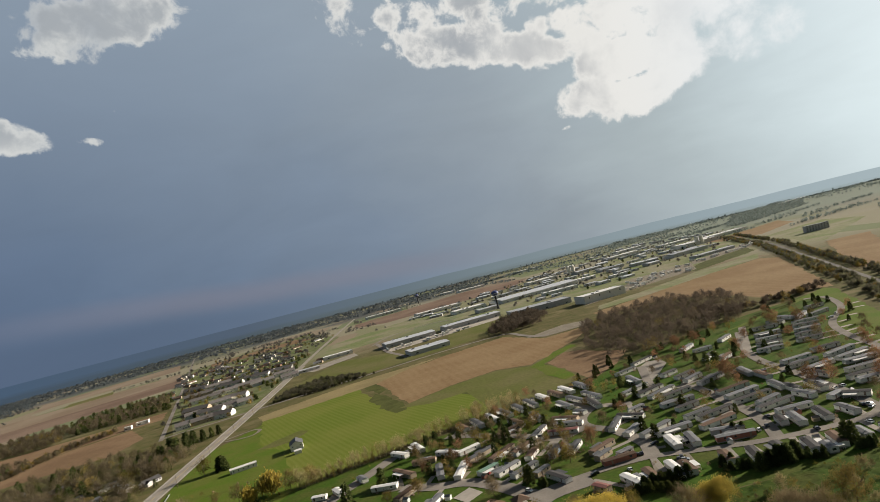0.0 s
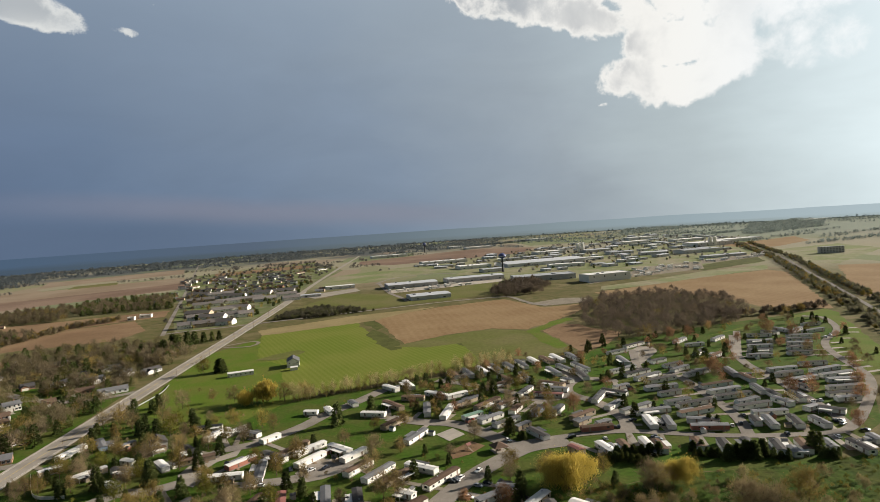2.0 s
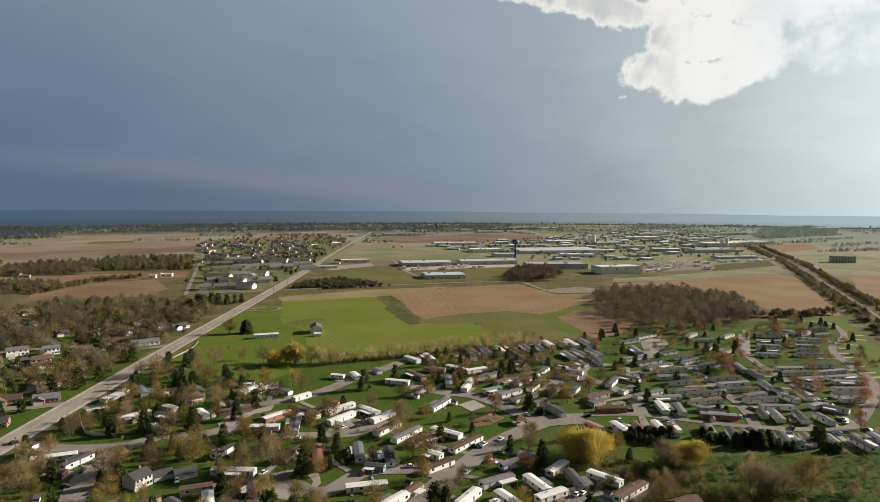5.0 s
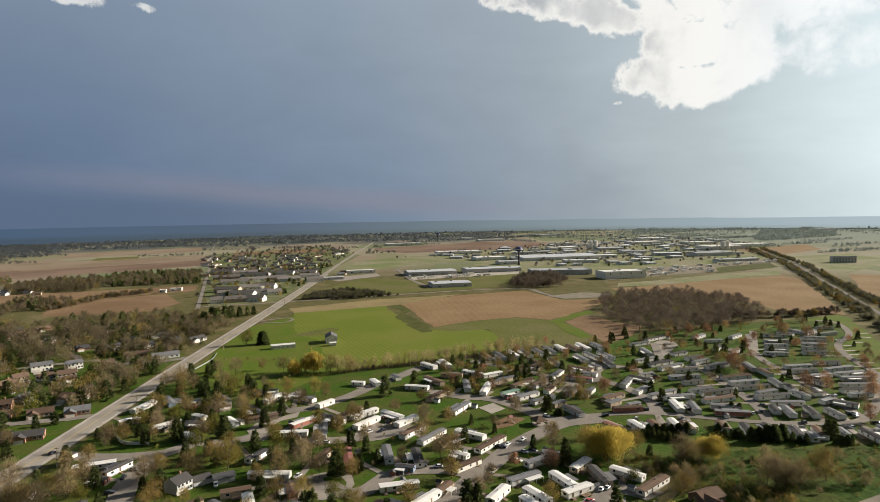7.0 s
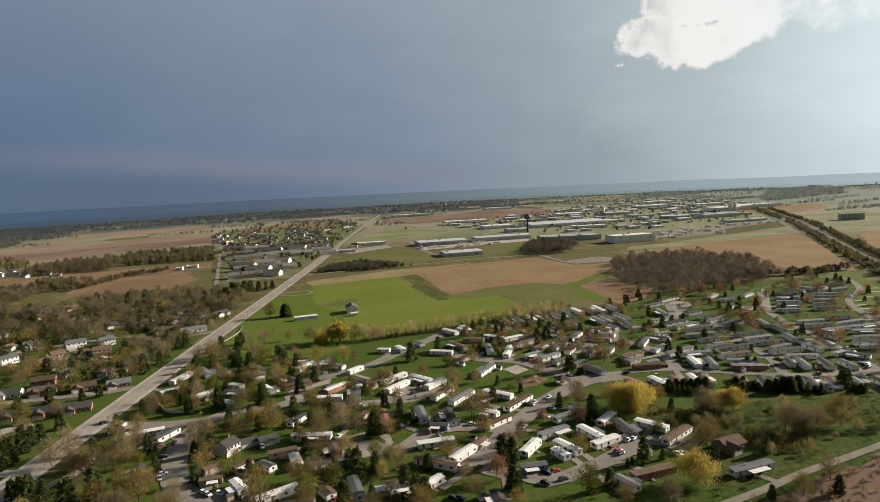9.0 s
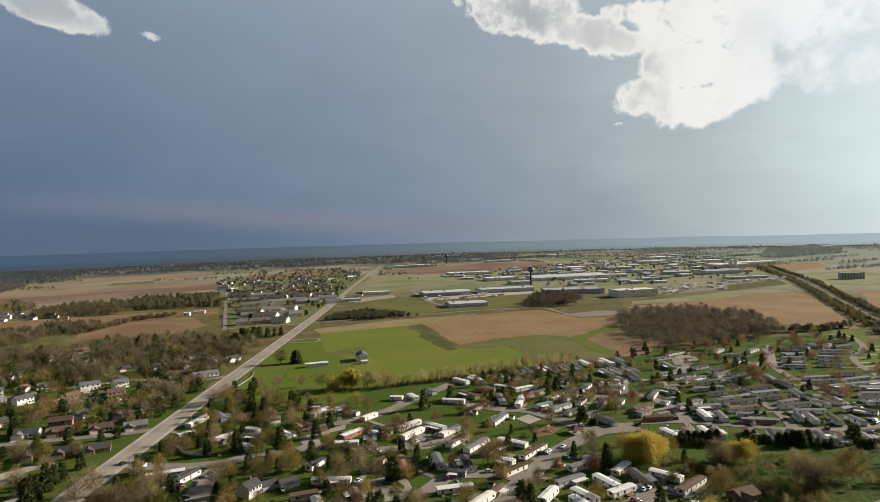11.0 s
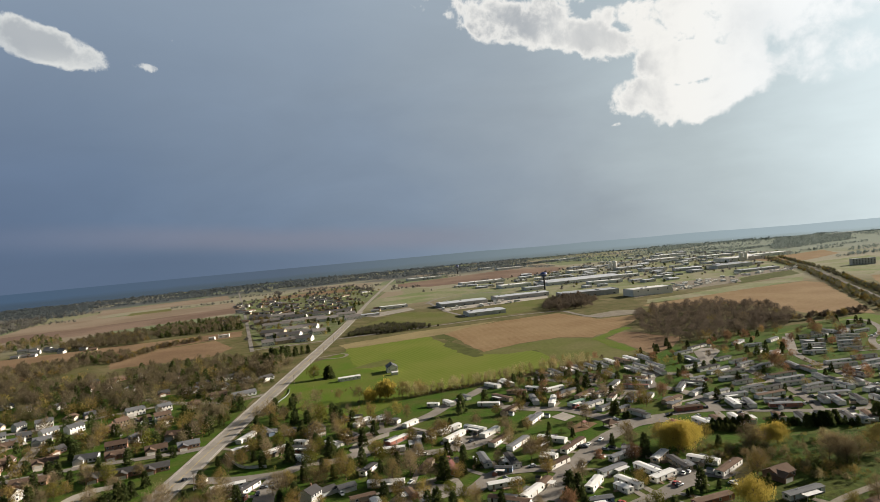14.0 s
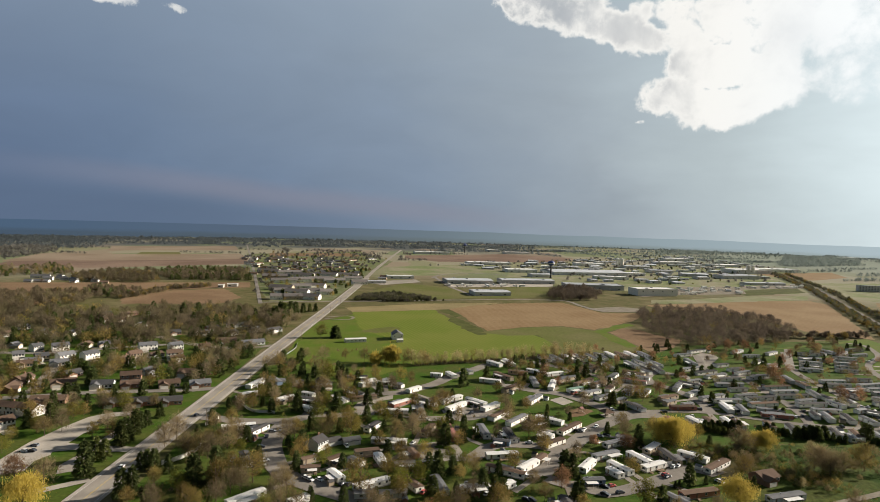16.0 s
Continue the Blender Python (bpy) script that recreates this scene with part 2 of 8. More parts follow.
def country(name):
    """Open country: grass and litter near the town, a patchwork of plots, copses and stubble farther out."""
    m = bpy.data.materials.new(name)
    m.use_nodes = True
    n = Nodes(m.node_tree)
    where = n.add("ShaderNodeNewGeometry").outputs["Position"]
    fine, mid = n.noise(where, 0.9, 5.0, 0.65), n.noise(where, 0.07, 4.0, 0.6)
    lawn = n.mix(n.smooth(mid, 0.35, 0.62), (0.085, 0.088, 0.03), (0.125, 0.106, 0.05))
    lawn = n.mix(n.math("MULTIPLY", n.smooth(n.noise(where, 0.025, 3.0), 0.5, 0.66), 0.6), lawn, (0.19, 0.155, 0.085))
    turned = n.vec("MULTIPLY", where, (1.0, 0.55, 0.0))
    cells = n.add("ShaderNodeTexVoronoi")
    cells.distance = "CHEBYCHEV"
    n.put(cells.inputs["Vector"], turned)
    cells.inputs["Scale"].default_value = 0.0042
    pick = n.add("ShaderNodeSeparateColor")
    n.put(pick.inputs[0], cells.outputs["Color"])
    plots = n.ramp(pick.outputs[0], [(0.0, (0.20, 0.195, 0.115)), (0.22, (0.245, 0.225, 0.155)), (0.42, (0.235, 0.19, 0.135)), (0.6, (0.165, 0.185, 0.10)), (0.75, (0.25, 0.23, 0.165)), (0.9, (0.20, 0.195, 0.12))])
    for el in m.node_tree.nodes:
        if el.bl_idname == "ShaderNodeValToRGB":
            el.color_ramp.interpolation = "CONSTANT"
    split = n.add("ShaderNodeSeparateXYZ")
    n.put(split.inputs[0], where)
    away = n.math("SQRT", n.math("ADD", n.math("MULTIPLY", split.outputs[0], split.outputs[0]), n.math("MULTIPLY", split.outputs[1], split.outputs[1])))
    base = n.mix(n.smooth(away, 1150.0, 1500.0), lawn, plots)
    # woodland floor towards the lake, with dark blue-grey distance haze in its colour
    bearing = n.math("DIVIDE", split.outputs[0], n.math("MAXIMUM", split.outputs[1], 1.0))
    wooded = n.math("MULTIPLY", n.smooth(away, 2250.0, 2700.0), n.smooth(bearing, 0.22, 0.0))
    base = n.mix(n.math("MULTIPLY", wooded, n.smooth(n.noise(where, 0.004, 3.0), 0.62, 0.45)), base, (0.085, 0.092, 0.088))
    # pasture on the rise beyond the railway, with blue-green distance haze in its colour
    rise = n.math("MULTIPLY", n.smooth(away, 1900.0, 2700.0), n.smooth(bearing, 0.25, 0.5))
    base = n.mix(n.math("MULTIPLY", rise, 0.75), base, (0.185, 0.225, 0.185))
    level = n.math("MULTIPLY_ADD", n.math("SUBTRACT", fine, 0.5), 0.8, 0.87)
    grey = n.add("ShaderNodeCombineColor")
    for k in range(3):
        n.put(grey.inputs[k], level)
    base = n.mix(1.0, base, grey.outputs[0], "MULTIPLY")
    bsdf = n.add("ShaderNodeBsdfPrincipled")
    n.put(bsdf.inputs["Base Color"], base)
    bsdf.inputs["Roughness"].default_value = 0.95
    bsdf.inputs["Specular IOR Level"].default_value = 0.03
    n.tree.links.new(bsdf.outputs[0], n.add("ShaderNodeOutputMaterial").inputs[0])
    return m


M = {
    "ground": country("open_ground"),
    "ballast": surface("railway_ballast", (0.20, 0.185, 0.165), 0.95, 2.0, 0.1, 0.25),
    "crop_green": surface("young_crop", (0.105, 0.14, 0.016), 0.9, 0.8, 0.012, 0.3, tint=(0.135, 0.152, 0.026), rows=(23, 4.6, (0.175, 0.19, 0.045), 0.4)),
    "lawn": surface("mown_lawn", (0.085, 0.13, 0.015), 0.9, 0.7, 0.04, 0.35, tint=(0.108, 0.126, 0.024)),
    "lawn_park": surface("park_lawn", (0.046, 0.090, 0.010), 0.95, 0.5, 0.05, 0.5, tint=(0.074, 0.088, 0.02)),
    "meadow": surface("tussock_meadow", (0.034, 0.068, 0.008), 0.95, 0.3, 0.045, 0.8, tint=(0.058, 0.068, 0.014), bump=0.8),
    "town_ground": surface("town_verges_and_paving", (0.11, 0.135, 0.045), 0.95, 0.06, 0.03, 0.4, tint=(0.16, 0.155, 0.09)),
    # on the flat terrace strips this dark tone stands in for shaded slopes
    "grass_rough": surface("rough_grass", (0.085, 0.092, 0.028), 0.95, 0.5, 0.06, 0.4),
    "grass_olive": surface("olive_pasture", (0.105, 0.115, 0.03), 0.95, 0.3, 0.015, 0.3, tint=(0.135, 0.125, 0.05)),
    "pasture": surface("pale_green_pasture", (0.155, 0.18, 0.075), 0.95, 0.12, 0.012, 0.35, tint=(0.235, 0.215, 0.14)),
    "grass_dry": surface("dry_grass", (0.25, 0.20, 0.10), 0.95, 0.4, 0.02, 0.3),
    "soil_tan": surface("stubble_soil", (0.24, 0.165, 0.088), 0.95, 0.25, 0.012, 0.28, tint=(0.20, 0.13, 0.066), rows=(8, 9.0, (0.28, 0.195, 0.11), 0.22)),
    "soil_brown": surface("bare_soil", (0.168, 0.108, 0.062), 0.95, 0.3, 0.012, 0.3, tint=(0.215, 0.143, 0.084)),
    "soil_red": surface("red_soil", (0.152, 0.102, 0.074), 0.95, 0.2, 0.006, 0.3, tint=(0.205, 0.145, 0.107)),
    "soil_pale": surface("pale_soil", (0.20, 0.15, 0.105), 0.95, 0.2, 0.006, 0.25, tint=(0.25, 0.195, 0.14)),
    "asphalt": surface("worn_asphalt", (0.245, 0.218, 0.185), 0.85, 1.5, 0.06, 0.22, tint=(0.305, 0.273, 0.232)),
    "street": surface("worn_street_asphalt", (0.19, 0.17, 0.146), 0.88, 1.5, 0.06, 0.26, tint=(0.245, 0.218, 0.186)),
    "concrete": surface("pale_road_concrete", (0.42, 0.375, 0.315), 0.85, 0.4, 0.04, 0.2, tint=(0.32, 0.29, 0.25)),
    "gravel": surface("gravel", (0.235, 0.205, 0.16), 0.95, 2.0, 0.1, 0.3),
    "paint_white": surface("road_paint_white", (0.72, 0.71, 0.68), 0.7, 3.0, 0.4, 0.3),
    "paint_yellow": surface("road_paint_yellow", (0.55, 0.40, 0.10), 0.7, 3.0, 0.4, 0.3),
    "wall_w": surface("white_siding", (0.82, 0.79, 0.72), 0.6, 4.0, 0.5, 0.10, vary=0.08),
    "wall_t": surface("tan_siding", (0.40, 0.32, 0.225), 0.65, 4.0, 0.5, 0.12, vary=0.15),
    "wall_g": surface("grey_siding", (0.60, 0.60, 0.585), 0.6, 4.0, 0.5, 0.12, vary=0.2),
    "wall_b": surface("blue_siding", (0.22, 0.29, 0.40), 0.6, 4.0, 0.5, 0.12, vary=0.1),
    "wall_r": surface("red_brown_siding", (0.30, 0.12, 0.085), 0.7, 4.0, 0.5, 0.2, vary=0.2),
    "wall_k": surface("brown_brick", (0.27, 0.16, 0.11), 0.85, 4.0, 0.6, 0.25, vary=0.2),
    "roof_W": surface("white_coated_roof", (0.72, 0.70, 0.66), 0.5, 2.0, 0.3, 0.10, vary=0.06),
    "roof_G": surface("grey_metal_roof", (0.125, 0.125, 0.128), 0.65, 2.0, 0.25, 0.25, vary=0.5),
    "roof_D": surface("dark_shingle_roof", (0.078, 0.074, 0.072), 0.8, 3.0, 0.3, 0.2, vary=0.3),
    "roof_B": surface("brown_shingle_roof", (0.135, 0.092, 0.067), 0.85, 3.0, 0.3, 0.22, vary=0.3),
    "roof_T": surface("taupe_shingle_roof", (0.19, 0.172, 0.16), 0.85, 3.0, 0.3, 0.2, vary=0.25),
    "roof_N": surface("green_metal_roof", (0.16, 0.26, 0.19), 0.5, 2.0, 0.3, 0.12),
    "roof_R": surface("maroon_roof", (0.22, 0.085, 0.07), 0.7, 2.0, 0.3, 0.15),
    "roof_S": surface("slate_blue_metal_roof", (0.43, 0.44, 0.455), 0.5, 0.5, 0.05, 0.15, vary=0.3),
    "wall_s": surface("pale_concrete_panels", (0.55, 0.535, 0.51), 0.8, 0.5, 0.08, 0.15, vary=0.25),
    "skirt": surface("vinyl_skirting", (0.27, 0.25, 0.22), 0.7, 3.0, 0.4, 0.15, vary=0.25),
    "glass": surface("window_glass", (0.035, 0.04, 0.045), 0.12, 2.0, 0.5, 0.1, gloss=0.8),
    "trim": surface("white_trim", (0.72, 0.71, 0.68), 0.6, 3.0, 0.5, 0.08),
    "door": surface("door_paint", (0.22, 0.16, 0.12), 0.6, 3.0, 0.5, 0.15, vary=0.5),
    "garage": surface("garage_door_paint", (0.62, 0.59, 0.53), 0.6, 3.0, 0.5, 0.1, vary=0.2),
    "wood": surface("weathered_wood", (0.26, 0.19, 0.13), 0.85, 5.0, 0.8, 0.25, vary=0.2),
    "bark": surface("tree_bark", (0.155, 0.115, 0.085), 0.95, 4.0, 0.6, 0.3, vary=0.25),
    "steel": surface("galvanised_steel", (0.42, 0.43, 0.44), 0.45, 3.0, 0.5, 0.12, metal=0.6),
    "rubber": surface("tyre_rubber", (0.03, 0.03, 0.03), 0.85, 4.0, 1.0, 0.2),
    "tank": surface("blue_tank_paint", (0.05, 0.07, 0.20), 0.45, 1.0, 0.2, 0.12),
    "car_dark": surface("dark_car_paint", (0.03, 0.032, 0.04), 0.25, 3.0, 0.5, 0.05, vary=0.4, gloss=0.6),
    "car_white": surface("white_car_paint", (0.75, 0.75, 0.74), 0.3, 3.0, 0.5, 0.04, vary=0.1, gloss=0.6),
    "car_red": surface("red_car_paint", (0.40, 0.03, 0.025), 0.3, 3.0, 0.5, 0.05, gloss=0.6),
    "car_grey": surface("grey_car_paint", (0.22, 0.24, 0.27), 0.3, 3.0, 0.5, 0.05, vary=0.3, gloss=0.6),
    "twig": foliage("bare_twigs", (0.175, 0.135, 0.078), (0.25, 0.195, 0.112), 0.25, (0.27, 0.20, 0.07)),
    "twig_red": foliage("budding_red_twigs", (0.23, 0.13, 0.07), (0.31, 0.185, 0.105), 0.25),
    "bud": foliage("budding_leaves", (0.195, 0.14, 0.045), (0.265, 0.195, 0.068), 0.25, (0.195, 0.165, 0.04)),
    "leaf": foliage("young_leaves", (0.10, 0.106, 0.02), (0.165, 0.158, 0.034), 0.3, (0.195, 0.17, 0.04)),
    "willow": foliage("willow_catkins", (0.34, 0.26, 0.05), (0.45, 0.35, 0.085), 0.15, None, 0.45),
    "twig_dark": foliage("dark_woodland_twigs", (0.088, 0.070, 0.054), (0.124, 0.100, 0.076), 0.15, (0.124, 0.098, 0.067), 0.4),
    "twig_pale": foliage("pale_hedge_twigs", (0.28, 0.23, 0.11), (0.36, 0.30, 0.16), 0.2),
    "twig_brown": foliage("brown_woodland_twigs", (0.148, 0.118, 0.074), (0.20, 0.161, 0.102), 0.2, (0.175, 0.152, 0.07), 0.4),
    "rail_twig": foliage("olive_railside_twigs", (0.10, 0.094, 0.064), (0.15, 0.138, 0.09), 0.2, (0.14, 0.145, 0.06), 0.4),
    # far crowns: distance haze is mixed into these bluish and paler colours
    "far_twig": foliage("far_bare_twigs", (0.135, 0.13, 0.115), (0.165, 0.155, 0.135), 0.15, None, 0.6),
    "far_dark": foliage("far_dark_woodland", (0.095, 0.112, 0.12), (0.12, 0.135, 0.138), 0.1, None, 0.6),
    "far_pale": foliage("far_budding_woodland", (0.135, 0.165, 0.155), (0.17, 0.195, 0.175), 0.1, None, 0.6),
    "needle": foliage("conifer_needles", (0.058, 0.076, 0.026), (0.105, 0.124, 0.044), 0.3, (0.105, 0.115, 0.034), 0.35),
}


# ---- helpers ----
def link_mesh(name, bm, material, smooth=False):
    me = bpy.data.meshes.new(name)
    bm.to_mesh(me)
    bm.free()
    for mt in material if isinstance(material, (list, tuple)) else (material,):
        me.materials.append(mt)
    if smooth:
        me.polygons.foreach_set("use_smooth", [True] * len(me.polygons))
    return me


def part(name, data, material, parent, label=""):
    me = link_mesh(name, data, material) if isinstance(data, bmesh.types.BMesh) else data
    ob = new(name, me)
    ob.parent = parent
    return tagged(ob, label)


def box(bm, x0, x1, y0, y1, z0, z1):
    v = [bm.verts.new((x, y, z)) for z in (z0, z1) for x, y in ((x0, y0), (x1, y0), (x1, y1), (x0, y1))]
    for f in ((3, 2, 1, 0), (4, 5, 6, 7), (0, 1, 5, 4), (1, 2, 6, 5), (2, 3, 7, 6), (3, 0, 4, 7)):
        bm.faces.new([v[i] for i in f])


def prism(bm, profile, x0, x1):
    """A profile in y and z, drawn out along x."""
    a = [bm.verts.new((x0, y, z)) for y, z in profile]
    b = [bm.verts.new((x1, y, z)) for y, z in profile]
    k = len(profile)
    bm.faces.new(a)
    bm.faces.new(b[::-1])
    for i in range(k):
        bm.faces.new((a[i], b[i], b[(i + 1) % k], a[(i + 1) % k]))
    bmesh.ops.recalc_face_normals(bm, faces=bm.faces)


def boxes(*dims):
    bm = bmesh.new()
    for d in dims:
        box(bm, *d)
    return bm


def tube(bm, pts, radii, sides=6):
    rings = []
    for i, p in enumerate(pts):
        p = Vector(p)
        way = (Vector(pts[min(i + 1, len(pts) - 1)]) - Vector(pts[max(i - 1, 0)])).normalized()
        q = way.to_track_quat("Z", "X")
        rings.append([bm.verts.new(p + q @ Vector((math.cos(a) * radii[i], math.sin(a) * radii[i], 0))) for a in (2 * math.pi * k / sides for k in range(sides))])
    for a, b in zip(rings, rings[1:]):
        for k in range(sides):
            bm.faces.new((a[k], a[(k + 1) % sides], b[(k + 1) % sides], b[k]))
    bm.faces.new(rings[0][::-1])
    bm.faces.new(rings[-1])


def raw_mesh(name, verts, faces, material):
    me = bpy.data.meshes.new(name)
    me.from_pydata(verts, [], faces)
    me.materials.append(material)
    return me


def rim_height(heading):
    return 120 + 4850 * math.tan(radians(-1.4 + 0.01 * max(-60.0, min(60.0, heading))))


def land(x, y):
    """Height of the land: level round the town, falling on one side and rising on the other far away to fit the
    camera's horizon.
    """
    d = math.hypot(x, y)
    if d < 2200:
        return 0.0
    return min((d - 2200) / 2650, 1.0) ** 1.3 * rim_height(math.degrees(math.atan2(x, y)))


def curve_points(points, step=6.0):
    """A smooth line through the points."""
    p = [Vector((*q, 0)) for q in points]
    p = [2 * p[0] - p[1]] + p + [2 * p[-1] - p[-2]]
    out = []
    for i in range(1, len(p) - 2):
        k = max(2, int((p[i + 1] - p[i]).length / step))
        for j in range(k):
            t = j / k
            a, b, c, d = p[i - 1 : i + 3]
            out.append(0.5 * (2 * b + (c - a) * t + (2 * a - 5 * b + 4 * c - d) * t * t + (3 * b - a - 3 * c + d) * t ** 3))
    return out + [p[-2]]


def strip(line, width, z, offset=0.0, thick=0.0):
    """A band along a line, with a kerb of the given thickness."""
    bm = bmesh.new()
    rows = []
    for i, p in enumerate(line):
        way = (line[min(i + 1, len(line) - 1)] - line[max(i - 1, 0)]).normalized()
        side = Vector((way.y, -way.x, 0))
        h = land(p.x, p.y) + z
        rows.append([bm.verts.new(Vector((p.x, p.y, h)) + side * (offset + k * width / 2)) for k in (-1, 1)])
    for a, b in zip(rows, rows[1:]):
        bm.faces.new((a[0], a[1], b[1], b[0]))
    bmesh.ops.recalc_face_normals(bm, faces=bm.faces)
    if bm.faces and sum(f.normal.z for f in bm.faces) < 0:
        bmesh.ops.reverse_faces(bm, faces=bm.faces)
    return bm


# ---- the plan: places in metres ----
homes_a_a = [
    (-97.6, 339.5, 68, 14.62, 'Dw'),
    (-110.0, 343.4, 21, 18.0, 'Ww'),
    (-100.0, 326.8, -10, 10.0, 'Dr'),
    (-91.3, 297.0, -64, 16.082, 'Dw'),
    (-60.9, 299.4, 44, 9.0, 'Bt'),
    (-57.9, 288.1, 14, 9.0, 'Bt'),
    (-48.8, 300.5, 48, 9.0, 'Bt'),
    (-44.6, 281.0, -54, 11.696, 'Ww'),
    (-37.7, 298.5, -40, 9.0, 'Gw'),
    (-26.0, 301.9, -69, 13.158000000000001, 'Ww'),
    (-34.1, 311.7, 20, 12.6, 'Bt'),
    (-24.0, 328.3, -5, 19.2, 'Ww'),
    (-9.3, 298.1, 17, 19.6, 'Gr'),
    (-9.7, 275.1, -55, 15.738, 'Bw'),
    (-27.2, 273.3, 36, 17.3, 'Ww'),
    (-22.2, 263.1, 6, 22.5, 'Gw'),
    (-10.3, 310.4, -71, 11.61, 'Bt'),
    (-3.5, 347.5, 72, 17.2, 'Bt'),
]
homes_a_b = [
    (-35.5, 350.5, 66, 13.674, 'Dw'),
    (-25.1, 381.0, 2, 16.8, 'Ww'),
    (-9.0, 385.0, -83, 24.0, 'Gw'),
    (-78.3, 255.7, 50, 17.3, 'Ww'),
    (-56.0, 254.9, 48, 9.2, 'Ww'),
]
homes_a = homes_a_a + homes_a_b
homes_b_a = [
    (9.5, 344.7, -79, 22.79, 'Rr'),
    (28.2, 348.8, -81, 19.006, 'Gw'),
    (42.7, 344.0, -82, 19.178, 'Dw'),
    (37.1, 332.3, -14, 9.0, 'Gb'),
    (50.0, 371.3, 54, 21.156000000000002, 'Gw'),
    (39.6, 379.5, 54, 18.49, 'Bw'),
    (70.3, 373.2, -37, 17.5, 'Ww'),
    (59.0, 364.6, 47, 17.4, 'Bt'),
    (79.5, 359.1, 50, 22.8, 'Bw'),
    (63.3, 345.7, -36, 9.0, 'Ww'),
    (65.6, 333.7, 42, 16.2, 'Bw'),
    (35.2, 313.5, 13, 17.0, 'Ww'),
    (35.1, 292.8, -29, 19.8, 'Bw'),
    (46.9, 300.1, 51, 15.393999999999998, 'Ww'),
    (54.8, 310.3, 57, 9.0, 'Bt'),
    (76.7, 303.0, 57, 14.792, 'Ww'),
    (89.9, 318.4, 31, 16.3, 'Gg'),
    (92.6, 301.2, -60, 14.706000000000001, 'Ww'),
]
homes_b_b = [
    (88.3, 295.1, -63, 9.0, 'Ww'),
    (74.8, 284.4, 8, 11.0, 'Gb'),
    (99.8, 336.4, 32, 15.5, 'Gw'),
    (107.3, 343.9, -24, 9.2, 'Gw'),
    (106.3, 314.9, -66, 15.393999999999998, 'Ww'),
    (3.2, 274.4, -74, 16.942, 'Gw'),
    (18.3, 272.6, 16, 15.4, 'Wg'),
    (57.6, 260.8, -78, 9.0, 'Dw'),
    (33.7, 275.9, 48, 9.0, 'Ww'),
]
homes_b = homes_b_a + homes_b_b
homes_c = [
    (118.1, 330.4, 49, 14.6, 'Wt'),
    (123.4, 318.5, -81, 18.232, 'Dt'),
    (110.3, 305.0, 31, 14.6, 'Ww'),
    (136.4, 320.2, -45, 15.4, 'Ww'),
    (143.4, 307.9, 41, 21.2, 'Bw'),
    (120.6, 274.8, 18, 19.5, 'Br'),
    (107.5, 266.8, -60, 11.18, 'Gw'),
    (159.1, 273.6, 18, 19.4, 'Gg'),
]
homes_d = [
    (0.3, 476.9, -13, 9.0, 'Ww'),
    (12.0, 477.7, -65, 12.9, 'Ww'),
    (25.7, 490.6, -63, 10.234, 'Gw'),
    (49.5, 522.1, -53, 16.512, 'Ww'),
    (62.2, 527.3, -73, 20.468, 'Ww'),
    (52.8, 479.7, -56, 20.554, 'Bt'),
    (65.8, 493.2, -14, 15.3, 'Bt'),
    (81.8, 496.4, -44, 19.2, 'Wg'),
    (41.1, 464.0, -17, 16.1, 'Ww'),
    (54.9, 444.9, 54, 21.758, 'Bt'),
    (74.6, 465.3, -90, 23.133999999999997, 'Gw'),
    (87.0, 457.2, 74, 24.0, 'Ww'),
    (67.6, 417.5, 59, 20.554, 'Gw'),
    (1.5, 411.8, 57, 22.446, 'Bt'),
    (10.8, 410.8, 49, 19.8, 'Ww'),
    (13.7, 395.1, 53, 18.834, 'Ww'),
    (27.2, 407.3, -45, 16.6, 'Ww'),
    (35.9, 396.9, 52, 17.716, 'Ww'),
]
homes_e_a = [
    (-59.1, 461.0, 8, 15.5, 'Gw'),
    (-49.7, 446.7, 63, 18.232, 'Ww'),
    (-40.1, 450.2, 53, 15.566, 'Ww'),
    (-27.3, 442.2, -35, 9.3, 'Gw'),
    (-15.4, 432.3, 52, 12.556, 'Ww'),
    (-55.8, 420.9, -49, 20.5, 'Dw'),
    (-64.0, 402.1, -52, 13.072, 'Wg'),
    (-81.3, 399.3, -18, 15.3, 'Dw'),
    (-78.3, 379.3, -39, 13.1, 'Ww'),
    (-47.8, 407.9, 24, 17.5, 'Bt'),
    (-22.4, 398.5, 51, 17.113999999999997, 'Wr'),
    (-6.5, 403.5, -40, 17.8, 'Dw'),
    (-115.7, 443.8, -56, 18.49, 'Gb'),
    (-127.7, 434.4, 77, 19.78, 'Ww'),
    (-123.9, 407.6, 44, 11.2, 'Wt'),
    (-99.4, 398.6, 49, 17.2, 'Wt'),
    (-99.5, 439.3, 58, 10.491999999999999, 'Gt'),
    (-78.5, 426.7, 35, 12.6, 'Bt'),
]
homes_e_b = [
    (-85.2, 411.6, -28, 9.6, 'Ww'),
]
homes_e = homes_e_a + homes_e_b
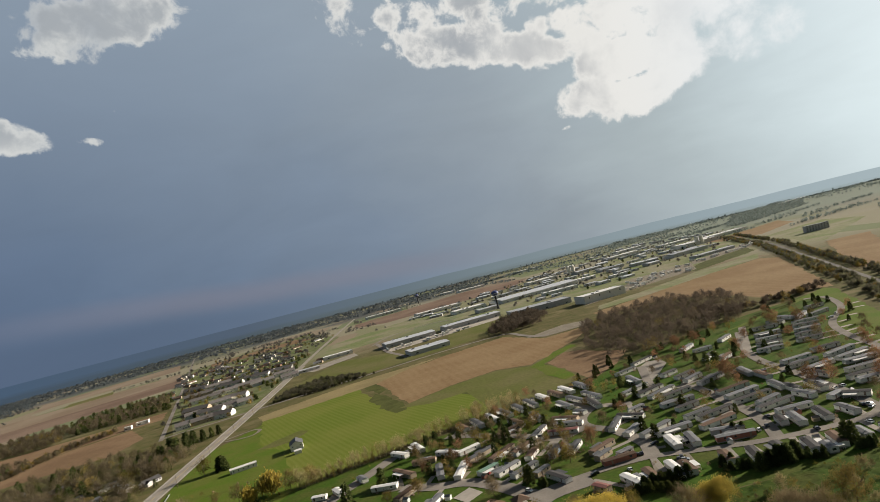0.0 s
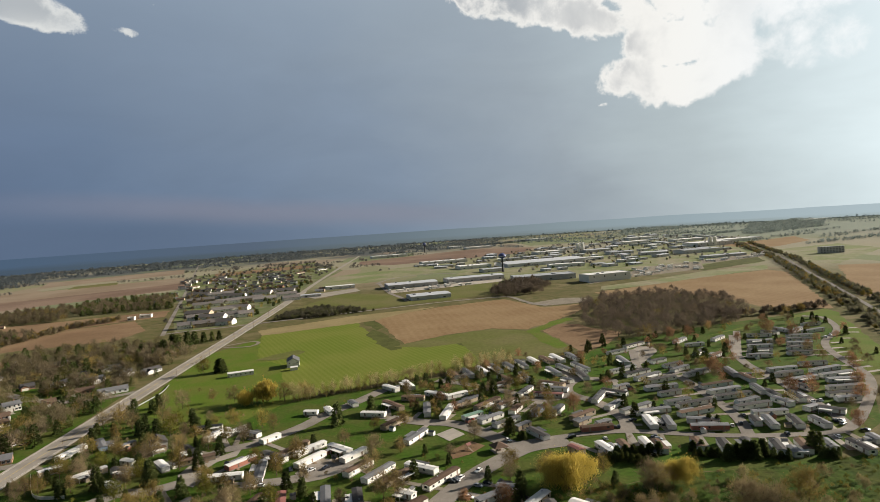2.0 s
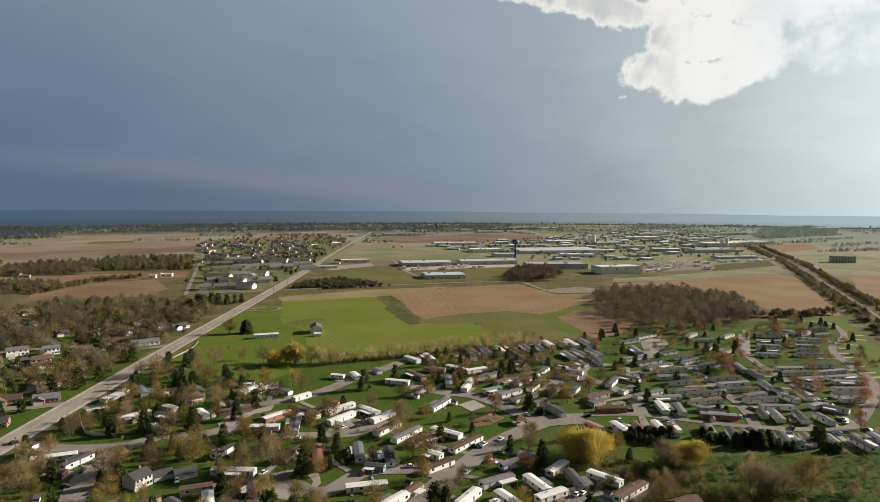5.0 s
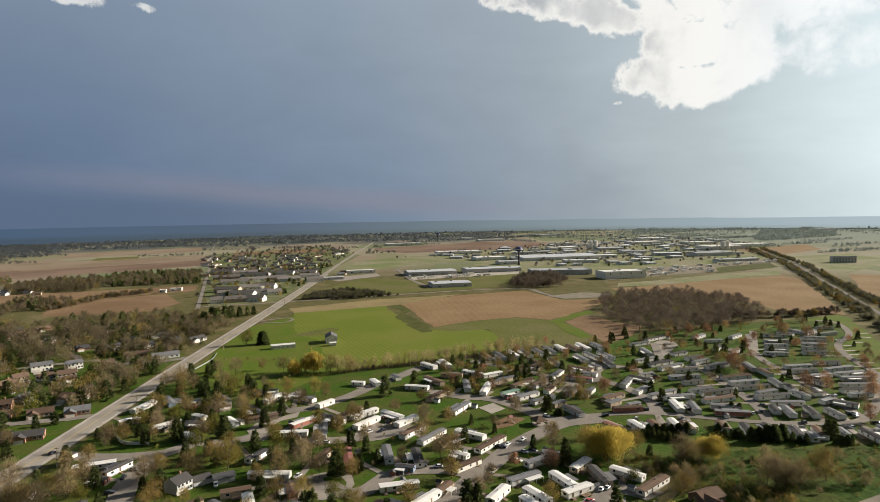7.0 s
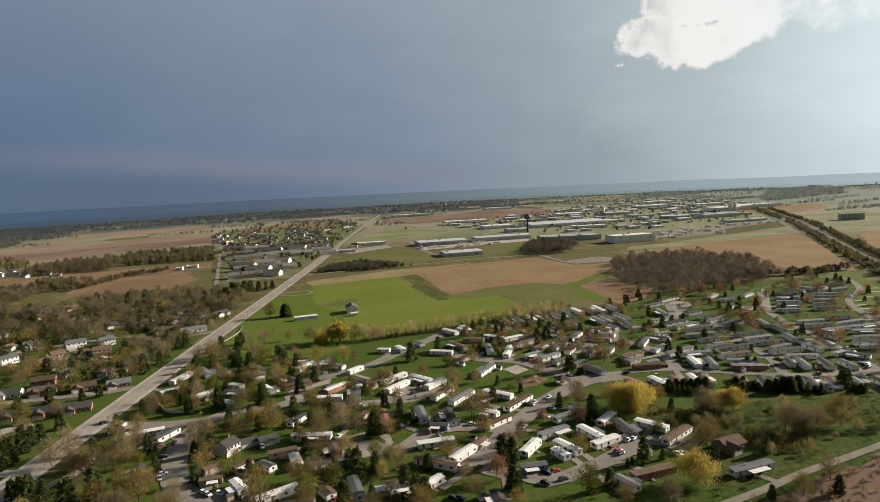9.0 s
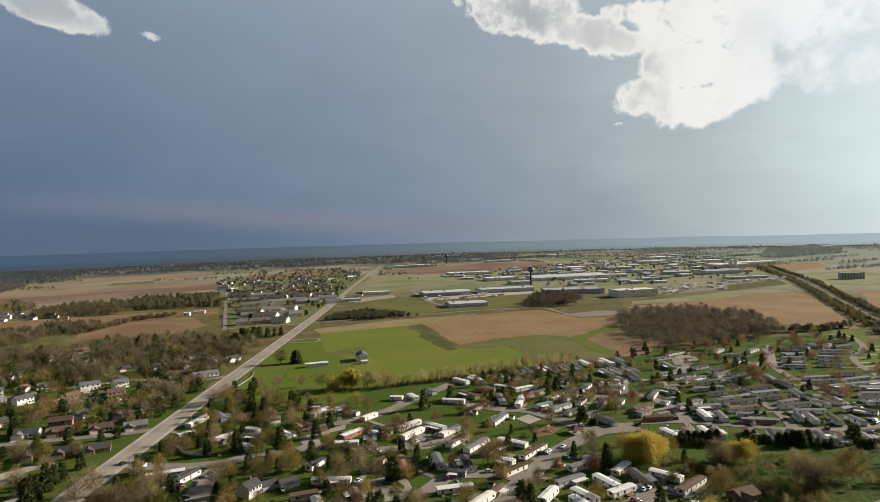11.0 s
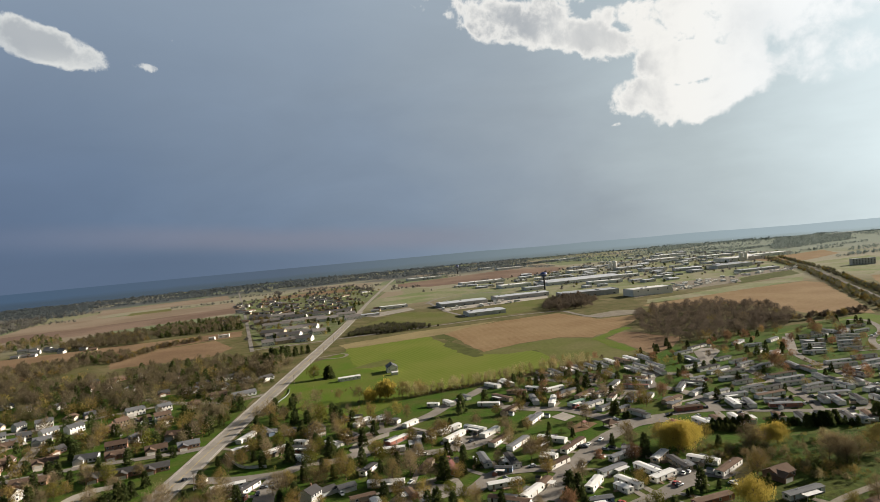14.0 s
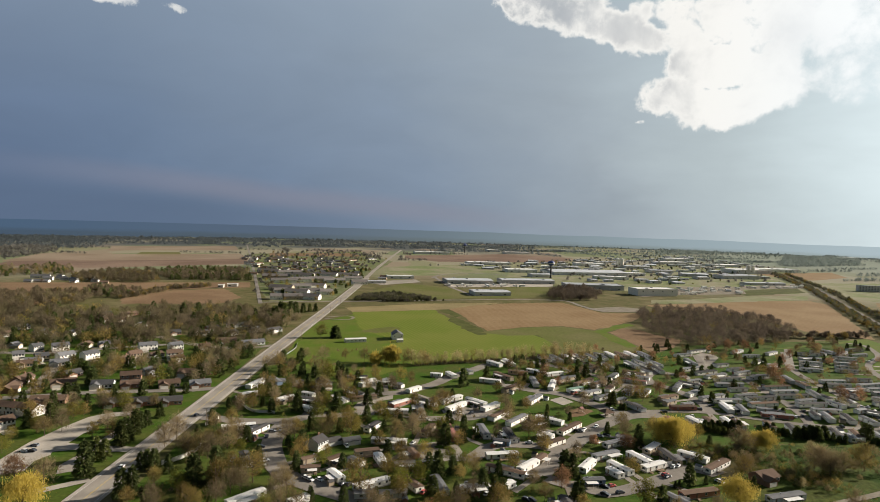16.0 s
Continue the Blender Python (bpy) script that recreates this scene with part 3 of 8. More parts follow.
homes_f = [
    (161.8, 379.7, -76, 14.361999999999998, 'Ww'),
    (171.0, 380.5, -89, 12.298, 'Bt'),
    (147.4, 380.9, -62, 9.0, 'Rt'),
    (182.6, 382.5, 89, 11.18, 'Ww'),
    (187.3, 376.6, 87, 14.533999999999999, 'Bg'),
    (206.1, 376.0, 81, 13.244, 'Bg'),
    (216.8, 370.5, 77, 15.996, 'Dw'),
    (229.1, 370.3, 86, 12.985999999999999, 'Dg'),
    (239.8, 364.9, 76, 14.448, 'Dg'),
    (243.6, 358.0, 81, 9.0, 'Gg'),
    (251.2, 363.2, 76, 14.361999999999998, 'Bw'),
    (263.1, 362.4, 80, 11.351999999999999, 'Gw'),
    (274.9, 357.6, 90, 15.308, 'Dw'),
    (287.7, 365.4, 85, 9.0, 'Gw'),
]
homes_g = [
    (249.3, 401.4, 77, 10.664, 'Dw'),
    (255.3, 397.9, 78, 16.512, 'Gw'),
    (267.7, 395.9, 77, 16.426000000000002, 'Dw'),
    (278.8, 392.7, -90, 14.19, 'Gg'),
    (288.5, 415.1, 24, 9.0, 'Gw'),
    (296.8, 409.3, -45, 13.1, 'Dw'),
    (263.7, 412.9, -4, 19.0, 'Gw'),
    (261.7, 426.3, 11, 22.7, 'Dw'),
    (224.0, 408.6, -19, 16.5, 'Gg'),
    (222.7, 398.1, -12, 19.1, 'Gr'),
    (205.2, 408.8, 81, 17.028, 'Gw'),
    (226.7, 423.2, 16, 22.6, 'Bg'),
    (232.9, 438.4, 16, 24.0, 'Dw'),
]
homes_h = [
    (101.5, 446.1, 34, 13.6, 'Nw'),
    (111.7, 439.2, 38, 17.8, 'Gw'),
    (119.8, 430.2, 37, 18.8, 'Gw'),
    (133.3, 407.3, -67, 16.512, 'Dg'),
    (127.4, 421.7, 39, 11.2, 'Gt'),
    (128.4, 451.9, 60, 14.104, 'Bw'),
    (140.6, 445.9, 59, 14.792, 'Gb'),
    (152.0, 444.0, 58, 16.856, 'Gw'),
    (164.3, 432.3, 35, 18.5, 'Bt'),
    (161.2, 420.9, 38, 11.5, 'Gt'),
    (165.9, 409.4, 3, 17.3, 'Br'),
    (171.6, 416.3, 24, 9.0, 'Gw'),
    (196.2, 412.1, 85, 17.372, 'Ww'),
    (204.3, 430.0, 7, 21.6, 'Gw'),
    (187.1, 446.0, 44, 16.3, 'Gw'),
    (197.5, 437.6, 29, 23.5, 'Gw'),
]
homes_i = [
    (95.9, 548.9, -75, 19.78, 'Bw'),
    (107.2, 549.4, -77, 24.0, 'Gw'),
    (118.9, 552.9, -78, 23.133999999999997, 'Ww'),
    (129.7, 557.0, -77, 24.0, 'Gw'),
    (140.9, 560.1, -78, 22.273999999999997, 'Gw'),
    (151.0, 564.5, -80, 24.0, 'Gw'),
    (162.2, 573.6, -78, 18.404, 'Ww'),
    (173.0, 573.3, -77, 22.36, 'Bt'),
    (182.4, 576.2, -79, 24.0, 'Ww'),
    (195.2, 577.4, -80, 24.0, 'Gg'),
    (147.1, 525.0, -83, 22.962, 'Gw'),
    (170.2, 535.1, -79, 21.758, 'Gw'),
    (180.5, 541.6, -74, 23.478, 'Gw'),
    (192.6, 543.5, -77, 24.0, 'Gw'),
    (187.4, 520.8, -88, 23.822, 'Dg'),
    (132.4, 524.6, -70, 18.834, 'Bg'),
    (125.0, 509.9, 34, 22.7, 'Bt'),
]
homes_j = [
    (161.9, 502.5, -43, 19.1, 'Bt'),
    (160.8, 489.9, -32, 19.1, 'Gw'),
    (153.9, 477.2, -26, 19.2, 'Rg'),
    (174.0, 508.3, -62, 9.975999999999999, 'Gw'),
    (140.5, 488.6, 57, 21.07, 'Gw'),
    (94.8, 492.2, 30, 16.4, 'Ww'),
    (100.6, 476.4, 41, 23.7, 'Gt'),
    (112.9, 468.1, 48, 23.8, 'Bt'),
    (125.2, 465.8, 45, 18.6, 'Bg'),
]
homes_k = [
    (233.8, 584.0, 26, 19.8, 'Gw'),
    (255.6, 604.9, 32, 24.0, 'Dw'),
    (228.6, 553.1, -90, 22.876, 'Gg'),
    (219.8, 527.0, 27, 23.5, 'Gw'),
    (225.6, 514.2, 26, 22.9, 'Dw'),
    (229.2, 503.4, 29, 24.0, 'Gw'),
    (234.0, 492.7, 17, 24.0, 'Dw'),
    (227.4, 475.1, 9, 22.7, 'Gg'),
    (203.8, 483.0, 25, 11.6, 'Gw'),
    (195.9, 472.0, -46, 17.6, 'Dw'),
    (183.1, 463.9, 59, 20.983999999999998, 'Gw'),
    (252.8, 544.6, 26, 14.7, 'Dw'),
]
homes_l = [
    (297.4, 608.9, 42, 20.2, 'Gg'),
    (301.9, 589.9, 3, 15.6, 'Gw'),
    (294.0, 562.7, 46, 20.9, 'Dw'),
    (330.1, 606.8, 38, 18.2, 'Gw'),
    (299.6, 548.4, 37, 14.8, 'Bg'),
    (367.0, 607.3, -14, 20.1, 'Dw'),
    (355.1, 584.9, -7, 20.0, 'Gg'),
    (345.9, 568.1, -13, 18.3, 'Gw'),
    (337.5, 553.5, -13, 18.2, 'Dw'),
    (328.6, 537.9, -13, 18.0, 'Gw'),
    (381.5, 615.3, -61, 15.222, 'Dw'),
    (396.4, 623.4, -76, 15.566, 'Gg'),
    (394.5, 594.0, -8, 20.3, 'Gw'),
    (386.1, 580.7, -14, 18.9, 'Dw'),
    (377.6, 567.0, -14, 18.5, 'Gw'),
    (368.4, 552.3, -13, 17.9, 'Dw'),
]
homes_m = [
    (405.8, 616.8, 39, 22.4, 'Gg'),
    (417.6, 610.9, 18, 23.4, 'Gw'),
    (433.7, 638.6, 3, 17.5, 'Dw'),
    (321.0, 496.8, 5, 20.8, 'Gw'),
    (348.3, 505.4, -2, 19.2, 'Dw'),
    (346.0, 488.6, 15, 24.0, 'Gg'),
    (344.9, 475.5, 10, 23.3, 'Gw'),
    (317.7, 484.6, 9, 20.8, 'Dw'),
    (318.5, 470.3, 13, 23.0, 'Gw'),
    (309.2, 453.2, -81, 11.18, 'Dw'),
    (340.5, 462.6, -4, 20.5, 'Gg'),
    (330.2, 447.3, -1, 21.0, 'Gw'),
    (321.1, 434.8, -1, 19.7, 'Dw'),
    (317.5, 426.1, -1, 14.2, 'Gw'),
    (359.4, 537.6, -7, 17.8, 'Dw'),
]
homes_n = [
    (286.3, 498.8, 83, 19.522, 'Gg'),
    (288.5, 482.7, 89, 17.113999999999997, 'Bg'),
    (281.6, 456.1, 84, 16.856, 'Gw'),
    (283.6, 444.8, 89, 14.104, 'Dw'),
    (280.7, 429.0, -80, 14.533999999999999, 'Gw'),
    (293.5, 437.4, 83, 19.178, 'Dw'),
    (264.4, 503.9, 27, 24.0, 'Gg'),
    (258.1, 517.2, 30, 16.9, 'Gw'),
    (258.2, 529.9, 23, 17.7, 'Dw'),
    (262.3, 471.8, 13, 23.1, 'Bg'),
    (260.9, 459.1, 12, 22.6, 'Gw'),
    (260.5, 447.1, 9, 24.0, 'Dw'),
    (263.2, 435.2, 19, 15.8, 'Gg'),
    (225.1, 443.7, 14, 16.3, 'Gw'),
    (227.5, 461.6, 14, 15.0, 'Dw'),
]
HOMES = homes_a + homes_b + homes_c + homes_d + homes_e + homes_f + homes_g + homes_h + homes_i + homes_j + homes_k + homes_l + homes_m + homes_n
road_park_loop = [
    (51.1, 457.9),
    (62.0, 451.4),
    (72.6, 444.7),
    (83.2, 441.8),
    (91.6, 436.7),
    (99.9, 427.2),
    (107.6, 415.3),
    (113.8, 403.6),
    (118.8, 396.1),
    (123.3, 390.8),
]
road_park_outer = [
    (118.8, 398.4),
    (147.9, 404.2),
    (178.1, 405.1),
    (204.3, 395.6),
    (229.2, 386.7),
    (255.3, 382.1),
    (280.3, 381.2),
    (298.1, 392.0),
    (325.5, 421.0),
    (349.5, 449.7),
    (366.1, 478.5),
    (377.1, 516.0),
    (391.2, 553.5),
    (408.0, 579.1),
    (434.5, 605.4),
    (452.3, 632.7),
    (467.6, 673.8),
    (455.8, 686.2),
]
road_park_inner = [
    (180.7, 402.1),
    (185.6, 420.4),
    (184.9, 436.2),
    (179.9, 459.4),
    (170.2, 476.9),
    (168.9, 490.2),
    (175.3, 505.8),
    (187.7, 515.5),
    (202.5, 504.9),
    (207.9, 503.3),
]
road_park_west = [
    (169.7, 479.2),
    (149.0, 470.8),
    (130.8, 494.7),
    (117.1, 508.8),
    (102.5, 524.3),
    (82.7, 539.5),
]
road_park_north = [
    (237.6, 387.3),
    (243.5, 405.6),
    (247.7, 429.3),
    (249.3, 461.0),
    (251.1, 494.2),
    (245.8, 509.8),
    (231.4, 508.6),
]
road_park_east = [
    (291.5, 388.9),
    (297.4, 415.3),
    (300.6, 440.5),
    (304.4, 469.7),
    (307.3, 501.3),
    (311.3, 529.6),
    (323.5, 564.8),
    (351.0, 621.9),
]
road_court = [
    (231.6, 526.0),
    (238.6, 554.1),
    (247.2, 581.6),
    (248.7, 594.0),
]
road_park_hedge = [
    (44.4, 524.5),
    (26.4, 497.0),
    (10.2, 474.8),
    (-2.6, 452.3),
    (-23.9, 428.8),
    (-39.0, 423.5),
    (-45.3, 410.3),
]
road_park_south = [
    (147.4, 395.5),
    (135.9, 394.3),
    (123.3, 390.8),
    (110.9, 380.4),
    (99.9, 369.3),
    (89.2, 355.9),
    (79.0, 339.8),
    (69.7, 325.2),
    (60.0, 308.5),
    (51.3, 293.2),
]
road_park_mid = [
    (69.1, 325.6),
    (57.3, 332.2),
    (39.0, 332.8),
    (29.4, 327.4),
    (21.1, 313.1),
    (11.5, 311.3),
    (5.2, 317.9),
    (-3.6, 320.0),
    (-11.2, 324.2),
]
road_park_close = [
    (34.0, 388.3),
    (25.0, 387.0),
    (14.1, 377.0),
    (-1.4, 373.0),
    (-15.2, 374.8),
]
road_park_entry = [
    (-143.7, 364.6),
    (-123.3, 358.9),
    (-107.9, 357.1),
    (-84.3, 361.3),
    (-73.6, 374.2),
    (-59.6, 372.5),
    (-47.0, 380.8),
    (-37.3, 381.8),
]
road_park_lane = [
    (-85.9, 361.0),
    (-87.7, 345.3),
    (-86.0, 323.9),
    (-80.2, 305.5),
    (-70.6, 285.7),
    (-52.8, 272.0),
    (-31.1, 259.8),
]
road_park_drive = [
    (54.5, 289.2),
    (62.6, 283.2),
    (70.0, 281.5),
    (78.6, 274.6),
    (93.4, 281.4),
    (105.0, 288.7),
    (117.7, 297.6),
    (127.9, 295.9),
]
road_park_court = [
    (117.7, 297.6),
    (125.9, 308.2),
    (136.7, 303.6),
    (140.4, 299.4),
]
road_side_south = [
    (-147.7, 425.3),
    (-167.0, 418.1),
    (-191.1, 412.3),
    (-221.7, 406.0),
    (-248.4, 395.1),
    (-274.2, 385.4),
]
road_culdesac = [
    (-263.0, 398.0),
    (-280.6, 443.0),
    (-293.0, 476.3),
    (-296.0, 496.0),
]
road_west_street = [
    (-371.7, 509.4),
    (-334.9, 510.2),
    (-309.0, 521.5),
    (-281.2, 541.6),
    (-257.9, 555.4),
    (-232.9, 568.5),
]
road_side_north = [
    (-148.4, 577.2),
    (-164.1, 564.4),
    (-192.0, 555.6),
    (-227.7, 568.4),
    (-272.4, 598.0),
]
road_frontage = [
    (-201.3, 275.8),
    (-198.1, 285.9),
    (-195.4, 297.8),
    (-192.1, 314.9),
    (-192.8, 336.4),
    (-191.0, 358.9),
    (-179.1, 365.0),
]
road_frontage_link = [
    (-190.8, 305.9),
    (-180.3, 309.6),
    (-167.5, 309.6),
    (-153.1, 307.7),
]
road_drive_link = [
    (-168.6, 257.1),
    (-161.0, 264.1),
    (-152.9, 271.3),
]
road_country_west = [
    (-245.0, 849.2),
    (-298.9, 1018.3),
    (-396.7, 1324.7),
    (-538.0, 1761.8),
    (-707.7, 2281.7),
    (-905.0, 2880.0),
]
road_cross = [
    (-248.4, 860.9),
    (-223.0, 872.0),
    (-177.9, 884.3),
    (-116.4, 906.7),
    (16.4, 954.3),
    (106.5, 985.0),
    (180.3, 996.7),
    (206.1, 989.7),
    (216.9, 937.8),
    (228.3, 897.7),
    (240.9, 883.9),
]
road_industry = [
    (-9.1, 1344.6),
    (19.1, 1165.7),
    (42.5, 1076.5),
    (54.6, 1023.5),
]
road_industry_arc = [
    (-15.0, 1328.5),
    (3.1, 1406.9),
    (49.9, 1472.3),
    (117.5, 1482.5),
    (154.7, 1450.8),
]
railway = [
    (1010.0, 1830.0),
    (897.0, 1537.4),
    (823.1, 1336.3),
    (715.9, 1095.3),
    (629.7, 898.8),
    (565.6, 756.3),
    (470.0, 545.0),
    (420.0, 435.0),
]
farm_track = [
    (60.0, 217.0),
    (118.0, 242.0),
    (158.0, 260.0),
    (176.0, 269.5),
    (205.0, 282.0),
    (262.0, 308.0),
    (345.0, 347.0),
]
farm_loop = [
    (-137.0, 748.0),
    (-125.6, 757.0),
    (-111.5, 764.0),
    (-102.9, 753.0),
    (-107.0, 736.0),
    (-122.0, 735.5),
    (-137.0, 741.0),
]
ROADS = [
    ("road_park_loop", 10.5, road_park_loop),
    ("road_park_outer", 5.8, road_park_outer),
    ("road_park_inner", 8.2, road_park_inner),
    ("road_park_west", 7.7, road_park_west),
    ("road_park_north", 6.5, road_park_north),
    ("road_park_east", 6.5, road_park_east),
    ("road_court", 6.0, road_court),
    ("road_park_hedge", 10.0, road_park_hedge),
    ("road_park_south", 11.0, road_park_south),
    ("road_park_mid", 9.5, road_park_mid),
    ("road_park_close", 9.5, road_park_close),
    ("road_park_entry", 10.0, road_park_entry),
    ("road_park_lane", 11.0, road_park_lane),
    ("road_park_drive", 9.1, road_park_drive),
    ("road_park_court", 9.1, road_park_court),
    ("road_side_south", 8.0, road_side_south),
    ("road_culdesac", 8.0, road_culdesac),
    ("road_west_street", 7.0, road_west_street),
    ("road_side_north", 8.0, road_side_north),
    ("road_frontage", 8.0, road_frontage),
    ("road_frontage_link", 7.0, road_frontage_link),
    ("road_drive_link", 5.0, road_drive_link),
    ("road_country_west", 5.6, road_country_west),
    ("road_cross", 7.0, road_cross),
    ("road_industry", 7.0, road_industry),
    ("road_industry_arc", 7.0, road_industry_arc),
    ("farm_track", 3.8, farm_track),
    ("farm_loop", 4.0, farm_loop),
    ("railway", 5.0, railway),
]
field_green = [
    (-111.0, 799.4),
    (-60.2, 821.1),
    (-6.6, 843.5),
    (14.1, 774.6),
    (43.9, 680.1),
    (76.4, 665.0),
    (111.3, 674.4),
    (120.3, 594.1),
    (113.1, 570.6),
    (40.9, 543.3),
    (-17.7, 517.9),
    (-33.5, 556.2),
    (-57.5, 636.2),
    (-84.4, 663.9),
]
field_lawn = [
    (-141.8, 708.0),
    (-108.1, 779.4),
    (-81.4, 664.3),
    (-54.6, 636.4),
    (-31.7, 552.2),
    (-15.3, 518.0),
    (-38.4, 483.8),
    (-62.8, 439.5),
    (-96.1, 484.2),
    (-132.0, 520.2),
    (-137.2, 592.5),
]
field_terrace = [
    (1.9, 845.0),
    (15.9, 853.8),
    (31.2, 800.2),
    (22.6, 779.4),
]
field_terrace_long = [
    (12.5, 759.3),
    (18.5, 787.9),
    (33.1, 754.8),
    (51.1, 694.9),
    (54.1, 667.4),
    (44.0, 662.3),
    (33.0, 687.9),
]
field_terrace_low = [
    (98.9, 696.6),
    (109.6, 713.4),
    (122.6, 686.8),
    (132.7, 649.0),
    (123.0, 638.1),
    (109.6, 664.1),
]
field_olive = [
    (45.1, 680.0),
    (98.7, 719.4),
    (148.2, 737.7),
    (182.5, 713.3),
    (205.7, 681.6),
    (206.2, 643.2),
    (186.8, 581.0),
    (116.0, 572.1),
    (120.3, 594.1),
    (111.3, 674.4),
    (76.4, 665.0),
]
field_brown_big = [
    (15.1, 855.5),
    (57.0, 906.3),
    (101.3, 934.9),
    (193.6, 971.7),
    (215.5, 913.3),
    (232.1, 865.4),
    (296.0, 879.8),
    (255.6, 801.7),
    (184.4, 721.1),
    (148.9, 741.7),
    (99.2, 723.4),
    (55.7, 689.4),
    (41.1, 749.3),
    (29.3, 810.6),
]
field_tan_strip = [
    (-126.4, 838.0),
    (-17.2, 905.9),
    (102.1, 942.9),
    (57.0, 906.3),
    (15.1, 855.5),
    (-6.6, 843.5),
    (-111.0, 799.4),
]
field_brown_corner = [
    (197.2, 707.6),
    (222.5, 738.9),
    (240.1, 730.6),
    (247.1, 702.4),
    (267.4, 672.2),
    (240.7, 625.5),
    (209.8, 593.8),
    (206.4, 625.6),
]
field_brown_right = [
    (328.2, 977.4),
    (424.3, 1016.5),
    (557.7, 1078.4),
    (667.1, 1114.0),
    (670.4, 1062.4),
    (573.9, 851.7),
    (509.1, 715.1),
    (454.8, 755.5),
    (454.8, 818.5),
    (439.7, 878.8),
    (413.7, 929.0),
    (335.6, 923.6),
]
field_meadow_right = [
    (331.2, 627.0),
    (383.5, 657.7),
    (429.7, 680.7),
    (501.0, 719.7),
    (499.0, 699.1),
    (459.7, 612.6),
    (425.6, 541.5),
    (385.2, 455.7),
    (371.6, 471.7),
    (363.6, 472.6),
    (377.1, 516.0),
    (391.2, 553.5),
    (408.0, 579.1),
    (434.5, 605.4),
    (452.3, 632.7),
    (467.6, 673.8),
    (455.8, 686.2),
    (377.7, 647.0),
]
field_left_near = [
    (-707.2, 994.2),
    (-553.7, 1046.2),
    (-383.4, 1103.8),
    (-342.5, 1117.7),
    (-318.0, 1038.2),
    (-361.9, 1015.7),
    (-417.6, 973.4),
    (-436.5, 886.0),
    (-527.1, 917.3),
    (-618.2, 869.1),
]
field_left_small = [
    (-442.2, 858.1),
    (-431.0, 908.4),
    (-414.5, 966.2),
    (-350.8, 1010.5),
    (-289.5, 905.8),
    (-297.1, 834.8),
    (-358.8, 819.4),
    (-415.0, 805.3),
]
field_left_tan = [
    (-645.3, 842.5),
    (-582.5, 887.1),
    (-509.9, 847.1),
    (-501.7, 764.1),
    (-589.0, 768.9),
]
field_left_far = [
    (-961.5, 1351.8),
    (-1072.4, 1667.4),
    (-627.4, 1955.1),
    (-475.3, 1553.1),
    (-617.3, 1407.3),
    (-745.9, 1297.5),
    (-914.5, 1285.8),
]
field_left_pale = [
    (-992.0, 1394.7),
    (-1077.7, 1663.9),
    (-627.4, 1955.1),
    (-549.4, 1727.4),
    (-802.8, 1516.0),
    (-945.7, 1439.9),
]
field_far_green = [
    (-867.5, 1768.2),
    (-907.7, 1874.4),
    (-815.2, 1937.6),
    (-767.3, 1831.8),
]
field_far_pale = [
    (-1024.9, 1902.2),
    (-1145.0, 2161.4),
    (-809.2, 2450.8),
    (-696.6, 2139.9),
]
field_right_rail = [
    (788.6, 1113.8),
    (852.4, 1091.4),
    (602.1, 717.1),
    (589.5, 788.7),
]
field_rail_green = [
    (919.6, 1517.0),
    (1116.7, 1581.8),
    (1073.3, 1377.0),
    (802.5, 1133.5),
    (780.2, 1194.8),
]
field_red_mid = [
    (-115.3, 2000.1),
    (-121.3, 2166.2),
    (261.8, 2485.6),
    (503.7, 2350.4),
    (400.2, 2036.8),
    (-5.8, 1885.0),
]
field_works_green = [
    (168.7, 1520.0),
    (330.1, 1675.6),
    (778.2, 2163.2),
    (1071.2, 2286.7),
    (1167.1, 2020.0),
    (956.5, 1602.4),
    (722.2, 1235.4),
    (598.0, 1199.9),
    (449.5, 1140.8),
    (371.3, 1172.8),
    (244.9, 1236.3),
    (242.5, 1316.5),
    (137.1, 1281.1),
]
field_town_back = [
    (-520.4, 1889.1),
    (-560.6, 2034.6),
    (-325.3, 2189.6),
    (-245.0, 2021.6),
]
field_pasture_mid = [
    (-121.9, 1617.0),
    (26.7, 1751.7),
    (174.4, 1799.6),
    (161.5, 1516.7),
    (64.1, 1493.8),
    (-16.0, 1400.8),
    (-98.3, 1312.9),
    (-130.0, 1273.8),
    (-128.0, 1517.9),
]
field_pasture_low = [
    (134.6, 1257.1),
    (240.3, 1212.6),
    (197.1, 1038.7),
    (52.7, 985.3),
    (-18.5, 958.3),
    (-118.7, 924.7),
    (-118.6, 1030.3),
    (-67.1, 1190.1),
    (18.8, 1143.6),
    (63.5, 1017.0),
    (117.0, 1040.6),
]
field_pasture_right = [
    (359.4, 1043.3),
    (451.1, 1081.6),
    (577.6, 1158.4),
    (715.2, 1195.2),
    (673.3, 1124.3),
    (557.7, 1078.4),
    (424.3, 1016.5),
    (343.2, 995.7),
]
field_dark_pond = [
    (575.6, 1222.2),
    (672.2, 1302.5),
    (788.3, 1360.3),
    (749.3, 1262.4),
    (582.1, 1167.8),
]
field_swath = [
    (180.8, 711.9),
    (196.6, 730.0),
    (217.8, 758.2),
    (240.3, 775.3),
    (243.6, 763.3),
    (214.2, 733.4),
    (193.8, 707.0),
    (200.5, 663.8),
    (203.4, 625.1),
    (192.6, 617.8),
    (183.7, 657.8),
]
field_weeds = [
    (-84.1, 662.4),
    (-69.4, 682.9),
    (-50.6, 697.7),
    (-41.1, 688.3),
    (-46.7, 662.5),
    (-65.3, 655.7),
]
